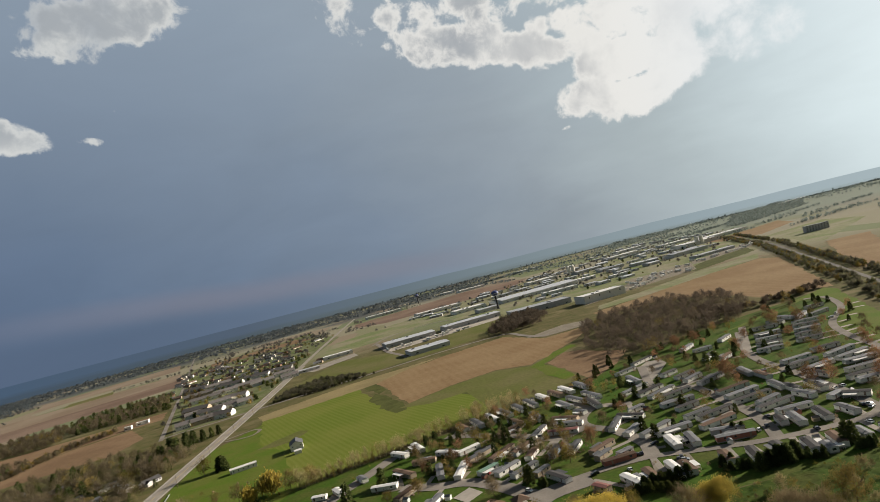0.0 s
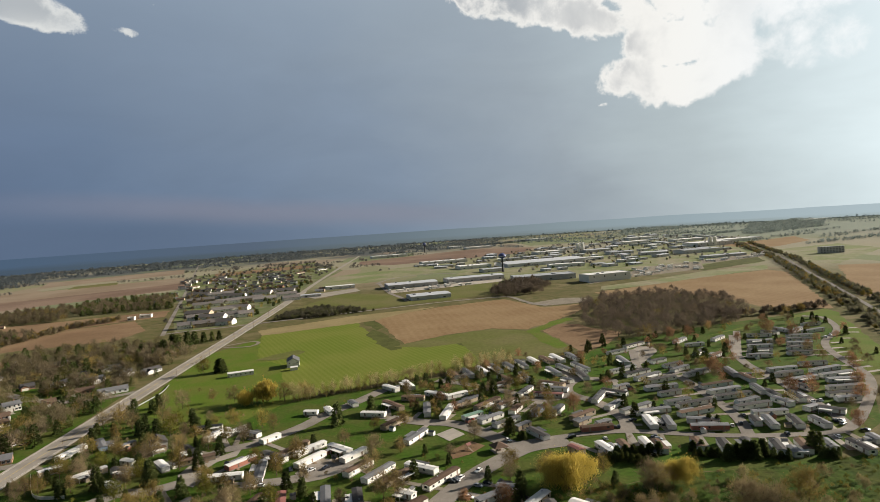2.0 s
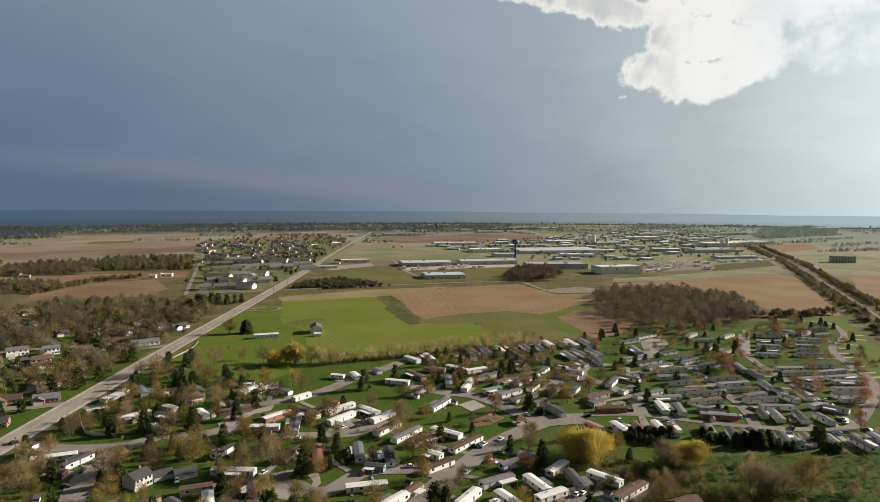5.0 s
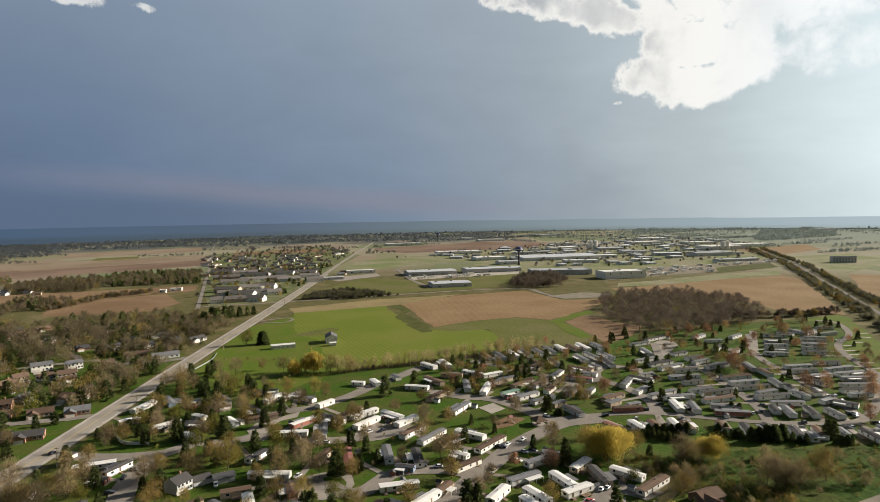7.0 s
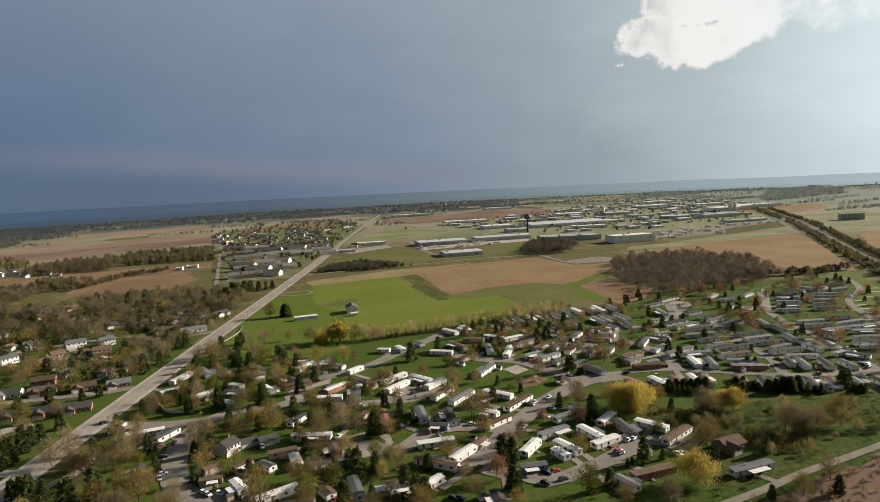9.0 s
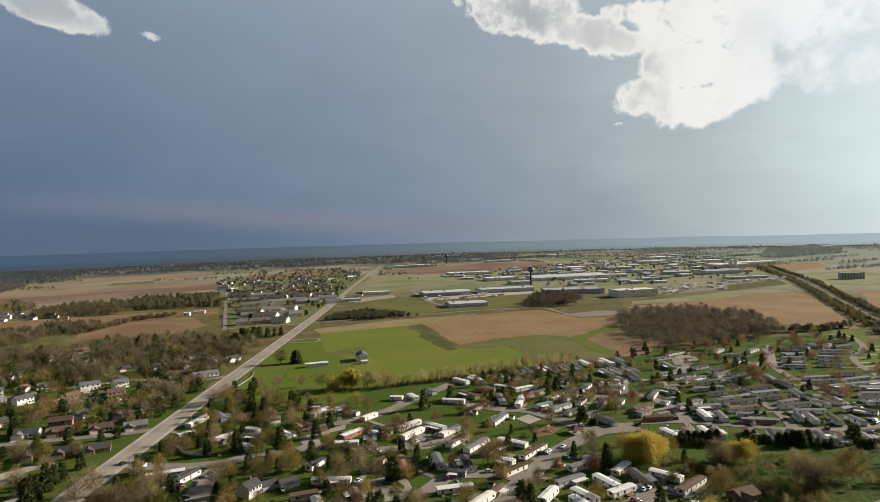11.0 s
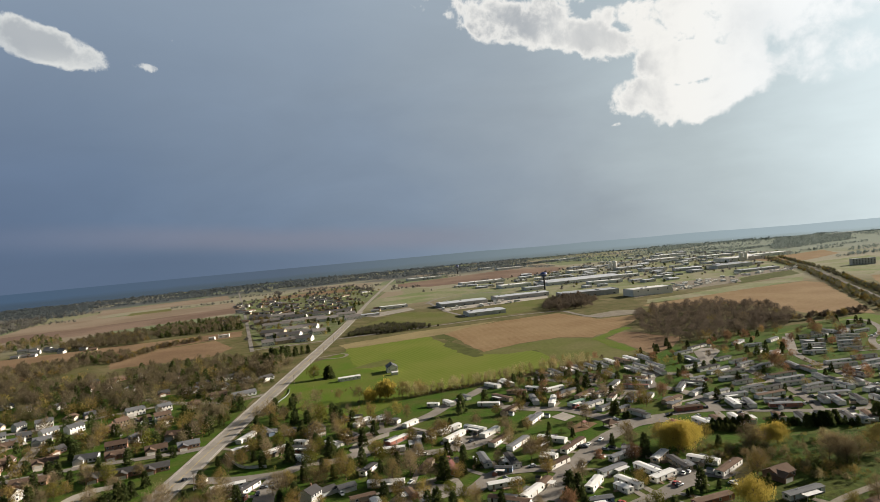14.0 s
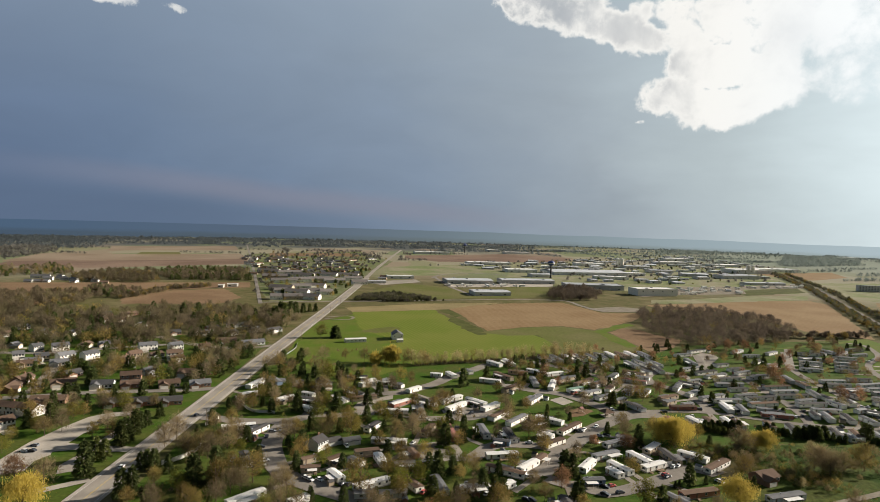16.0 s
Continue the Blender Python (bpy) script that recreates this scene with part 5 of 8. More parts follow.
trees_h = [
    (43.8, 437.6, 8.4, 'bud'),
    (46.1, 385.1, 9.4, 'bare'),
    (64.0, 454.0, 10.9, 'bare'),
    (-61.0, 380.8, 13.1, 'conifer'),
    (-43.8, 397.9, 11.6, 'conifer'),
    (-84.9, 378.3, 13.1, 'conifer'),
    (-38.2, 415.3, 11.2, 'conifer'),
    (-40.1, 381.6, 11.1, 'bare'),
    (-77.7, 422.4, 12.4, 'bare'),
    (-101.9, 470.3, 10.5, 'conifer'),
    (-96.1, 484.2, 11.7, 'bare'),
    (-111.5, 474.4, 11.6, 'bare'),
    (-71.6, 469.6, 9.1, 'conifer'),
    (-72.6, 395.9, 11.6, 'conifer'),
    (-51.4, 363.1, 9.6, 'bud'),
    (-188.6, 738.9, 19.3, 'conifer'),
    (-182.5, 736.3, 18.4, 'conifer'),
    (-182.4, 763.4, 16.9, 'conifer'),
    (-178.8, 774.6, 14.9, 'conifer'),
    (-170.9, 780.5, 12.7, 'conifer'),
    (-164.0, 788.2, 11.3, 'conifer'),
    (-157.9, 793.6, 10.6, 'conifer'),
]
trees_i = [
    (-189.7, 717.7, 17.4, 'conifer'),
]
trees = trees_a + trees_b + trees_c + trees_d + trees_e + trees_f + trees_g + trees_h + trees_i
wood_dark = [
    (276.0, 854.5),
    (332.9, 916.0),
    (408.0, 916.1),
    (434.4, 868.0),
    (453.8, 823.6),
    (433.4, 751.8),
    (407.3, 696.8),
    (377.6, 671.9),
    (330.8, 657.8),
    (283.9, 632.9),
    (248.2, 645.6),
    (242.2, 716.7),
]
wood_small = [
    (182.0, 1033.3),
    (207.9, 1124.7),
    (280.5, 1195.7),
    (289.6, 1104.4),
    (260.8, 1010.0),
    (196.2, 985.5),
]
wood_west = [
    (-538.1, 719.6),
    (-518.4, 728.9),
    (-427.9, 721.9),
    (-362.7, 736.6),
    (-314.6, 766.6),
    (-249.5, 781.6),
    (-188.6, 752.2),
    (-164.4, 694.3),
    (-162.4, 615.8),
    (-174.1, 563.5),
    (-237.4, 543.3),
    (-323.3, 554.3),
    (-374.2, 526.0),
    (-391.3, 523.3),
]
wood_west_line = [
    (-550.1, 1192.9),
    (-568.6, 1296.5),
    (-475.5, 1367.6),
    (-422.7, 1357.9),
    (-346.8, 1148.6),
    (-490.9, 1120.0),
]
wood_west_far = [
    (-856.0, 1203.5),
    (-815.8, 1315.1),
    (-742.7, 1252.4),
    (-678.1, 1143.5),
    (-711.6, 1130.6),
    (-728.1, 1124.3),
    (-765.0, 1075.6),
]
wood_west_bare = [
    (-668.2, 1123.4),
    (-652.4, 1232.4),
    (-581.8, 1261.5),
    (-483.5, 1069.9),
    (-605.3, 1028.7),
]
wood_copse = [
    (-516.3, 898.4),
    (-539.1, 960.8),
    (-501.6, 948.0),
    (-447.1, 933.2),
    (-434.2, 873.2),
    (-476.5, 842.6),
]
wood_copse_bare = [
    (-536.4, 754.1),
    (-598.4, 841.2),
    (-578.2, 880.6),
    (-509.3, 886.3),
    (-453.1, 801.4),
    (-492.2, 749.6),
]
wood_scrub = [
    (-126.6, 908.9),
    (-116.4, 974.5),
    (-75.4, 1017.1),
    (-18.8, 971.7),
    (12.0, 944.8),
    (-67.2, 911.2),
]
wood_town = [
    (-601.5, 1974.9),
    (-304.8, 2335.1),
    (-162.4, 1915.4),
    (-185.0, 1427.1),
    (-239.9, 1188.1),
    (-261.8, 882.2),
]
wood_west_garden = [
    (-431.8, 563.5),
    (-349.5, 608.6),
    (-261.6, 598.4),
    (-158.9, 582.9),
    (-152.8, 443.2),
    (-184.9, 424.0),
    (-312.7, 408.1),
]
hedge_field = [
    (-19.9, 513.7),
    (6.0, 522.3),
    (40.3, 535.2),
    (76.8, 551.9),
    (115.3, 568.1),
    (149.6, 581.1),
]
hedge_wood = [
    (382.4, 769.5),
    (390.2, 724.7),
    (415.7, 711.5),
    (457.0, 715.2),
    (503.2, 730.4),
]
hedge_west = [
    (-442.2, 858.1),
    (-431.7, 901.2),
    (-430.7, 953.4),
    (-416.0, 990.5),
    (-379.0, 1037.1),
]
park_creek = [
    (130.6, 340.4),
    (146.7, 326.9),
    (161.0, 313.0),
    (180.6, 302.1),
    (197.6, 293.8),
]
works_a = [
    (62.5, 1224.0, 12, 94, 6.8, 48.0, 'G'),
    (183.1, 1259.7, 12, 112, 7.6, 40.0, 'G'),
    (90.9, 1031.2, 12, 63, 6.0, 40.0, 'G'),
    (301.1, 1186.3, 2, 111, 8.5, 48.0, 'g'),
    (394.8, 1111.8, 12, 78, 11.9, 36.0, 'W'),
    (378.0, 1535.8, 12, 198, 7.6, 96.0, 'B'),
    (238.1, 1433.0, 12, 48, 6.8, 32.0, 'G'),
    (148.2, 1810.0, 12, 130, 6.8, 48.0, 'W'),
    (210.8, 1561.9, 12, 78, 6.8, 48.0, 'W'),
    (474.7, 1924.8, 12, 92, 6.8, 48.0, 'W'),
    (914.8, 1797.9, 12, 118, 10.2, 72.0, 'W'),
    (770.3, 1575.2, 11, 100, 8.5, 48.0, 'G'),
]
works_b = [
    (1043.5, 1905.9, 12, 153, 8.5, 56.0, 'W'),
    (933.8, 1336.6, -12, 46, 12.8, 14.4, 'H'),
    (978.5, 2098.0, 12, 112, 6.8, 48.0, 'W'),
    (815.2, 2158.4, 12, 123, 6.8, 56.0, 'W'),
    (-80.0, 1287.9, 12, 56, 5.1, 24.0, 'W'),
    (-117.7, 1174.1, 12, 35, 4.2, 16.0, 'G'),
    (498.4, 1580.4, -12, 55, 6.0, 32.0, 'W'),
    (615.1, 1706.3, 6, 65, 6.8, 40.0, 'G'),
    (666.7, 1611.2, -8, 66, 6.8, 40.0, 'G'),
    (749.2, 1414.8, 11, 102, 5.1, 24.0, 'G'),
    (547.9, 1453.3, 4, 48, 5.1, 24.0, 'W'),
    (-361.1, 1021.6, 12, 9, 4.2, 11.200000000000001, 'W'),
]
works_c = [
    (-348.6, 1041.7, 12, 17, 4.2, 11.200000000000001, 'W'),
    (-27.7, 2309.1, 12, 130, 7.6, 48.0, 'W'),
    (319.2, 2531.2, 12, 109, 6.8, 48.0, 'W'),
    (626.5, 2898.7, 12, 123, 6.8, 48.0, 'W'),
    (929.0, 2392.1, 12, 124, 7.6, 56.0, 'W'),
    (1677.2, 3305.9, 12, 153, 7.6, 48.0, 'W'),
    (1910.1, 2846.3, 12, 136, 7.6, 48.0, 'W'),
    (598.8, 1863.9, 12, 80, 6.8, 40.0, 'G'),
    (382.9, 1778.8, 12, 36, 5.1, 32.0, 'G'),
    (401.6, 1437.7, -1, 78, 6.0, 32.0, 'W'),
    (234.5, 2683.2, 12, 53, 6.8, 48.0, 'W'),
]
works = works_a + works_b + works_c
works_zone = [
    (-35.2, 1679.3),
    (426.3, 2171.3),
    (1042.5, 2763.6),
    (1186.0, 2119.9),
    (825.7, 1472.0),
    (510.0, 1343.5),
    (269.8, 1364.4),
    (171.0, 1608.5),
]
PADS = [
    (451.1, 616.2, 461.1, 616.6),
    (441.9, 600.3, 449.5, 597.3),
    (421.6, 579.7, 428.2, 577.6),
    (403.7, 567.2, 412.9, 565.9),
    (390.5, 549.1, 401.2, 549.1),
    (386.0, 534.8, 395.8, 535.4),
    (380.7, 521.1, 390.4, 521.7),
    (377.7, 508.1, 387.2, 508.8),
    (372.6, 491.6, 381.3, 492.7),
    (368.5, 479.2, 379.6, 481.3),
]
cars_a = [
    (-198.3, 301.0, 0),
    (-202.4, 300.9, 1),
    (-201.9, 308.7, 3),
    (-145.7, 285.1, 1),
    (-140.2, 278.3, 0),
    (-141.6, 363.3, 0),
    (-90.2, 340.2, 3),
    (-90.8, 331.4, 0),
    (-89.5, 316.2, 0),
    (-82.4, 298.4, 1),
    (-81.7, 294.1, 1),
    (-58.2, 279.7, 1),
    (-56.0, 277.9, 1),
    (-51.6, 278.7, 1),
    (-45.7, 321.3, 1),
    (-40.5, 274.1, 0),
    (-37.5, 274.3, 0),
    (-9.8, 368.8, 1),
    (-5.4, 368.9, 1),
    (13.3, 385.4, 1),
    (16.0, 383.2, 1),
    (15.9, 278.8, 3),
    (24.4, 269.4, 1),
    (36.0, 283.5, 1),
    (36.5, 279.0, 1),
    (45.1, 288.6, 1),
    (44.9, 336.3, 0),
    (52.2, 335.1, 1),
    (86.2, 358.6, 0),
    (88.2, 360.3, 1),
]
cars_b = [
    (97.1, 366.7, 1),
    (90.4, 340.2, 1),
    (77.5, 328.3, 1),
    (89.3, 340.5, 3),
    (79.8, 281.1, 0),
    (83.3, 282.4, 2),
    (77.6, 272.6, 0),
    (85.0, 274.9, 0),
    (113.3, 297.0, 2),
    (113.8, 294.6, 0),
    (121.4, 307.7, 1),
    (124.2, 308.9, 1),
    (137.4, 291.4, 1),
    (139.0, 293.1, 0),
    (136.4, 306.1, 0),
    (41.3, 265.1, 0),
    (43.7, 264.8, 0),
    (108.2, 314.9, 0),
    (23.1, 385.0, 0),
    (-11.4, 328.5, 1),
    (-3.7, 268.4, 2),
    (-175.2, 459.3, 1),
    (-170.0, 459.0, 0),
    (-168.5, 428.6, 1),
    (-189.8, 347.8, 0),
    (-293.0, 476.3, 0),
    (-281.9, 468.7, 0),
    (-244.9, 502.8, 1),
    (-240.3, 502.7, 1),
    (-233.1, 474.3, 1),
]
cars_c = [
    (-86.3, 343.5, 3),
    (0.1, 261.7, 2),
    (5.5, 385.6, 0),
    (83.8, 357.8, 0),
    (85.8, 357.9, 0),
    (95.3, 350.7, 3),
    (99.8, 352.8, 0),
    (116.5, 403.1, 1),
    (100.4, 442.9, 2),
    (108.9, 435.9, 1),
    (126.1, 449.0, 0),
    (150.2, 401.5, 0),
    (175.3, 410.5, 0),
    (178.6, 411.5, 0),
    (166.2, 395.3, 1),
    (189.9, 392.3, 0),
    (191.9, 393.8, 0),
    (191.6, 389.2, 3),
    (249.5, 414.3, 0),
    (241.5, 401.9, 0),
    (236.0, 400.0, 1),
    (254.8, 382.3, 0),
    (262.3, 375.3, 0),
    (275.5, 374.2, 1),
    (288.9, 395.8, 0),
    (290.9, 394.4, 1),
    (411.9, 586.4, 1),
    (422.0, 594.2, 1),
    (297.5, 427.6, 1),
    (303.2, 428.9, 1),
]
cars_d = [
    (289.5, 390.2, 3),
    (250.9, 480.7, 0),
    (203.2, 407.6, 0),
    (309.0, 483.7, 0),
    (293.5, 379.7, 0),
    (189.0, 419.4, 0),
]
cars = cars_a + cars_b + cars_c + cars_d
fence_white = [
    (-129.4, 290.3),
    (-123.8, 297.5),
    (-119.9, 308.3),
    (-120.9, 317.0),
]
fence_screen = [
    (-132.1, 404.4),
    (-122.0, 387.9),
    (-111.9, 375.7),
    (-97.5, 373.2),
]
fence_entry = [
    (-130.2, 347.4),
    (-126.9, 359.7),
]
barrier_rail = [
    (-133.4, 519.8),
    (-129.7, 560.8),
    (-133.3, 587.2),
]


# ---- ground, plots and roads ----
def build_ground():
    bm = bmesh.new()
    rings = [0.0, 300.0, 800.0, 1400.0, 2000.0, 2200.0, 2500.0, 2900.0, 3300.0, 3700.0, 4100.0, 4500.0, 4860.0]
    steps = 96
    centre = bm.verts.new((0, 0, 0))
    last = None
    for r in rings[1:]:
        ring = []
        for k in range(steps):
            a = 2 * math.pi * k / steps
            x, y = math.sin(a) * r, math.cos(a) * r
            ring.append(bm.verts.new((x, y, land(x, y))))
        for k in range(steps):
            j = (k + 1) % steps
            bm.faces.new((centre, ring[j], ring[k]) if last is None else (last[k], last[j], ring[j], ring[k]))
        last = ring
    bmesh.ops.recalc_face_normals(bm, faces=bm.faces)
    if sum(f.normal.z for f in bm.faces) < 0:
        bmesh.ops.reverse_faces(bm, faces=bm.faces)
    ground = new("ground", link_mesh("ground", bm, M["ground"], True))
    tagged(ground, "flat spring farmland with grass, stubble and bare plots", "ground", kind="structure")


def plot(name, material, outline, z=0.05, ragged=True):
    """A field or yard that lies on the land; a field's margin wanders a little."""
    bm = bmesh.new()
    edge = []
    for (x0, y0), (x1, y1) in zip(outline, outline[1:] + outline[:1]):
        span = math.hypot(x1 - x0, y1 - y0)
        for i in range(max(1, int(span / 7))):
            f = i / max(1, int(span / 7))
            x, y = x0 + (x1 - x0) * f, y0 + (y1 - y0) * f
            sway = min(2.2, span * 0.03) if ragged and i else 0.0
            edge.append((x + sway * noise.noise((x * 0.09, y * 0.09, 1)) * 2, y + sway * noise.noise((x * 0.09, y * 0.09, 7)) * 2))
    verts = [bm.verts.new((x, y, land(x, y) + z * (1 + math.hypot(x, y) / 3000))) for x, y in edge]
    bm.faces.new(verts)
    bmesh.ops.recalc_face_normals(bm, faces=bm.faces)
    if sum(f.normal.z for f in bm.faces) < 0:
        bmesh.ops.reverse_faces(bm, faces=bm.faces)
    bmesh.ops.triangulate(bm, faces=bm.faces)
    ob = new(name, link_mesh(name, bm, M[material]))
    tagged(ob, PLOT_LABELS[material], "field", kind="structure")


PLOT_LABELS = {
    "crop_green": "bright green young crop in straight drilled rows", "town_ground": "brown verges and paving between far houses", "lawn_park": "worn green lawn between the homes", "meadow": "tussocky green meadow", "lawn": "mown bright green lawn", "grass_rough": "dark rough grass strip",
    "pasture": "pale green pasture and verges", "grass_olive": "olive green pasture on level ground", "grass_dry": "dry straw-coloured grass margin", "soil_tan": "tan stubble field of last year's crop",
    "soil_brown": "bare brown tilled field", "soil_red": "reddish ploughed field", "soil_pale": "pale bare field dried by the wind", "gravel": "pale gravel yard", "concrete": "pale concrete yard", "asphalt": "worn asphalt car park",
}
build_ground()
for k, (name, material, outline) in enumerate(LOTS[:4] + FIELDS + LOTS[4:]):
    plot(name, material, outline, 0.02 + 0.004 * k, name.startswith("field"))
for k, (name, width, points) in enumerate(ROADS):
    rail = name == "railway"
    ob = new(name, link_mesh(name, strip(curve_points(points), width, 0.23 + 0.004 * k), M["ballast" if rail else "gravel" if name.startswith("farm") else "concrete" if name.startswith(("road_frontage", "road_drive")) else "street"]))
    tagged(ob, "single railway line on a gravel bed" if rail else "narrow gravel farm track" if name.startswith("farm") else "worn grey asphalt street with pale edges", "railway" if rail else "road", kind="structure")

# empty concrete pads beside the new loop of the park
for k, (x0, y0, x1, y1) in enumerate(PADS):
    tagged(new("pad", link_mesh("pad", strip([Vector((x0, y0, 0)), Vector((x1, y1, 0))], 3.4, 0.21), M["concrete"])), "empty concrete home pad on the grass", "pad", kind="structure")

# the main highway runs straight to the horizon
MAIN = [(-143.8, 40.0), (-144.6, 250.0), (-145.3, 360.0), (-146.2, 573.0), (-146.3, 964.0), (-149.5, 1220.0), (-155.5, 1500.0), (-158.5, 1860.0), (-161.5, 2580.0)]
main_line = curve_points(MAIN, 20.0)
near_line = [p for p in main_line if p.y < 1280]
far_line = main_line[len(near_line) - 1:]
ob = new("road_main", link_mesh("road_main", strip(near_line, 15.2, 0.36), M["asphalt"]))
tagged(new("road_main_north", link_mesh("road_main_north", strip(far_line, 9.5, 0.36), M["asphalt"])), "narrower worn highway running out of the town", "road", kind="structure")
for off in (-6.8, 6.8):
    tagged(new("shoulder", link_mesh("shoulder", strip(near_line, 1.7, 0.366, off), M["concrete"])), "pale concrete shoulder along the highway", "shoulder", kind="structure")
tagged(ob, "straight worn grey highway with pale shoulders", "road", kind="structure")
for name, off, w, paint in (("centre_line", -0.2, 0.16, "paint_yellow"), ("centre_line", 0.2, 0.16, "paint_yellow"), ("edge_line", -5.7, 0.16, "paint_white"), ("edge_line", 5.7, 0.16, "paint_white")):
    tagged(new(name, link_mesh(name, strip(main_line[:50], w, 0.37, off), M[paint])), "painted line on the highway", "road marking", kind="structure")


# ---- mobile homes ----
CACHE = {}


def cached(key, make):
    if key not in CACHE:
        CACHE[key] = make()
    return CACHE[key]


ROOF_WORDS = {"W": "white coated", "G": "grey metal", "D": "dark shingle", "B": "brown shingle", "N": "green metal", "R": "maroon", "T": "taupe shingle"}
WALL_WORDS = {"w": "white", "t": "tan", "g": "grey", "b": "blue", "r": "red-brown"}


def gable_roof(length, width, eave, ridge, over, thick):
    """Two slopes with real thickness, ridge along x."""
    bm = bmesh.new()
    h, drop = width / 2 + over, (ridge - eave) * over / (width / 2)
    prism(bm, [(-h, eave - drop), (0, ridge), (h, eave - drop), (h, eave - drop + thick), (0, ridge + thick), (-h, eave - drop + thick)], -length / 2 - over, length / 2 + over)
    return bm


def gable_walls(length, width, low, eave, ridge):
    bm = bmesh.new()
    prism(bm, [(-width / 2, low), (width / 2, low), (width / 2, eave), (0, ridge - 0.02), (-width / 2, eave)], -length / 2, length / 2)
    return bm


def pane_mesh(w, h):
    return cached(("pane", w, h), lambda: link_mesh("pane", boxes((-w / 2, w / 2, -0.02, 0.03, 0, h)), M["glass"]))


def frame_mesh(w, h):
    def make():
        t = 0.1
        return link_mesh("window_frame", boxes((-w / 2 - t, w / 2 + t, -0.02, 0.05, -t, 0), (-w / 2 - t, w / 2 + t, -0.02, 0.05, h, h + t), (-w / 2 - t, -w / 2, -0.02, 0.05, 0, h), (w / 2, w / 2 + t, -0.02, 0.05, 0, h)), M["trim"])
    return cached(("frame", w, h), make)


def add_window(parent, x, y, z, turn, w, h, framed=True):
    """A window on a wall whose outward side is local -y before the turn."""
    win = new("window", frame_mesh(w, h) if framed else pane_mesh(w, h))
    win.parent = parent
    win.matrix_basis = pose(x, y, z, 0, 0, turn)
    if framed:
        pane = new("pane", pane_mesh(w, h))
        pane.parent = win
    return win


def add_door(parent, x, y, z, turn, w=0.95, h=2.0, material="door", name="door"):
    me = cached((name, w, h, material), lambda: link_mesh(name, boxes((-w / 2, w / 2, -0.06, 0.03, 0, h), (-w / 2 + 0.12, w / 2 - 0.12, -0.08, -0.06, h * 0.55, h - 0.15)), M[material]))
    d = new(name, me)
    d.parent = parent
    d.matrix_basis = pose(x, y, z, 0, 0, turn)
    return d


def mobile_home(x, y, turn, length, code, rng):
    roof_code, wall_code = code
    length = round(length * 2) / 2
    width = 4.3 if length > 12 else 4.0
    home = new("mobile_home")
    home.matrix_basis = pose(x, y, 0, 0, 0, turn)
    tagged(home, f"{WALL_WORDS[wall_code]} single-wide mobile home with a {ROOF_WORDS[roof_code]} roof", "mobile home", "mobile homes in the park")
    part("wall", cached(("mw", length, width, wall_code), lambda: link_mesh("wall", gable_walls(length, width, 0.6, 2.8, 3.2), M["wall_" + wall_code])), None, home)
    part("roof", cached(("mr", length, width, roof_code), lambda: link_mesh("roof", gable_roof(length, width, 2.8, 3.2, 0.2, 0.12), M["roof_" + roof_code])), None, home)
    part("skirting", cached(("ms", length, width), lambda: link_mesh("skirting", boxes((-length / 2 + 0.05, length / 2 - 0.05, -width / 2 + 0.05, width / 2 - 0.05, 0, 0.66)), M["skirt"])), None, home)
    near = y < 360
    count = max(2, int(length / (4.2 if near else 6.0)))
    for s, yy in ((0, -width / 2), (180, width / 2)):
        door_at = rng.randrange(count)
        if s == 0:
            step_x = (door_at + 0.5) / count * length - length / 2
        # far homes get door and windows only on the side facing the camera
        if not near and (math.cos(radians(turn)) > 0) != (s == 0):
            continue
        for k in range(count):
            xx = (k + 0.5 + rng.uniform(-0.15, 0.15)) / count * length - length / 2
            if k == door_at:
                add_door(home, xx, yy, 0.75, s)
            else:
                add_window(home, xx, yy, 1.5 if rng.random() < 0.7 else 1.35, s, rng.choice((1.0, 1.4)), 1.0, near)
    if near:
        add_window(home, -length / 2, 0, 1.45, -90, 1.6, 1.0, near)
        add_window(home, length / 2, 0, 1.45, 90, 1.0, 1.0, near)
    if rng.random() < 0.45:
        span = min(9.0, length * 0.5)
        flank = rng.choice((-1, 1))
        canopy = cached(("carport", span, flank), lambda: link_mesh("carport", boxes((-span / 2, span / 2, *sorted((flank * 0.05, flank * 3.2)), 2.42, 2.52), *((a - 0.05, a + 0.05, *sorted((flank * 3.0, flank * 3.1)), 0, 2.42) for a in (-span / 2 + 0.2, 0, span / 2 - 0.2))), M["roof_G" if flank > 0 else "roof_W"]))
        part("carport", canopy, None, home, "flat metal carport canopy").matrix_basis = pose(rng.uniform(-0.2, 0.2) * length, flank * width / 2, 0)
    if near and rng.random() < 0.5:
        flank = rng.choice((-1, 1))
        spot = rng.uniform(-0.28, 0.28) * length
        deck = part("deck", cached("deck", lambda: link_mesh("deck", boxes((-2.0, 2.0, -1.3, 1.3, 0.5, 0.6), *((a, a + 0.1, b, b + 0.1, 0, 1.45) for a in (-2.0, 1.9) for b in (-1.3, 1.2)), (-2.0, 2.0, -1.3, -1.22, 1.35, 1.45), (-2.0, -1.92, -1.3, 1.3, 1.35, 1.45), (1.92, 2.0, -1.3, 1.3, 1.35, 1.45)), M["wood"])), None, home, "small wooden deck with a rail")
        deck.matrix_basis = pose(spot, flank * (width / 2 + 1.32), 0, 0, 0, 0 if flank < 0 else 180)
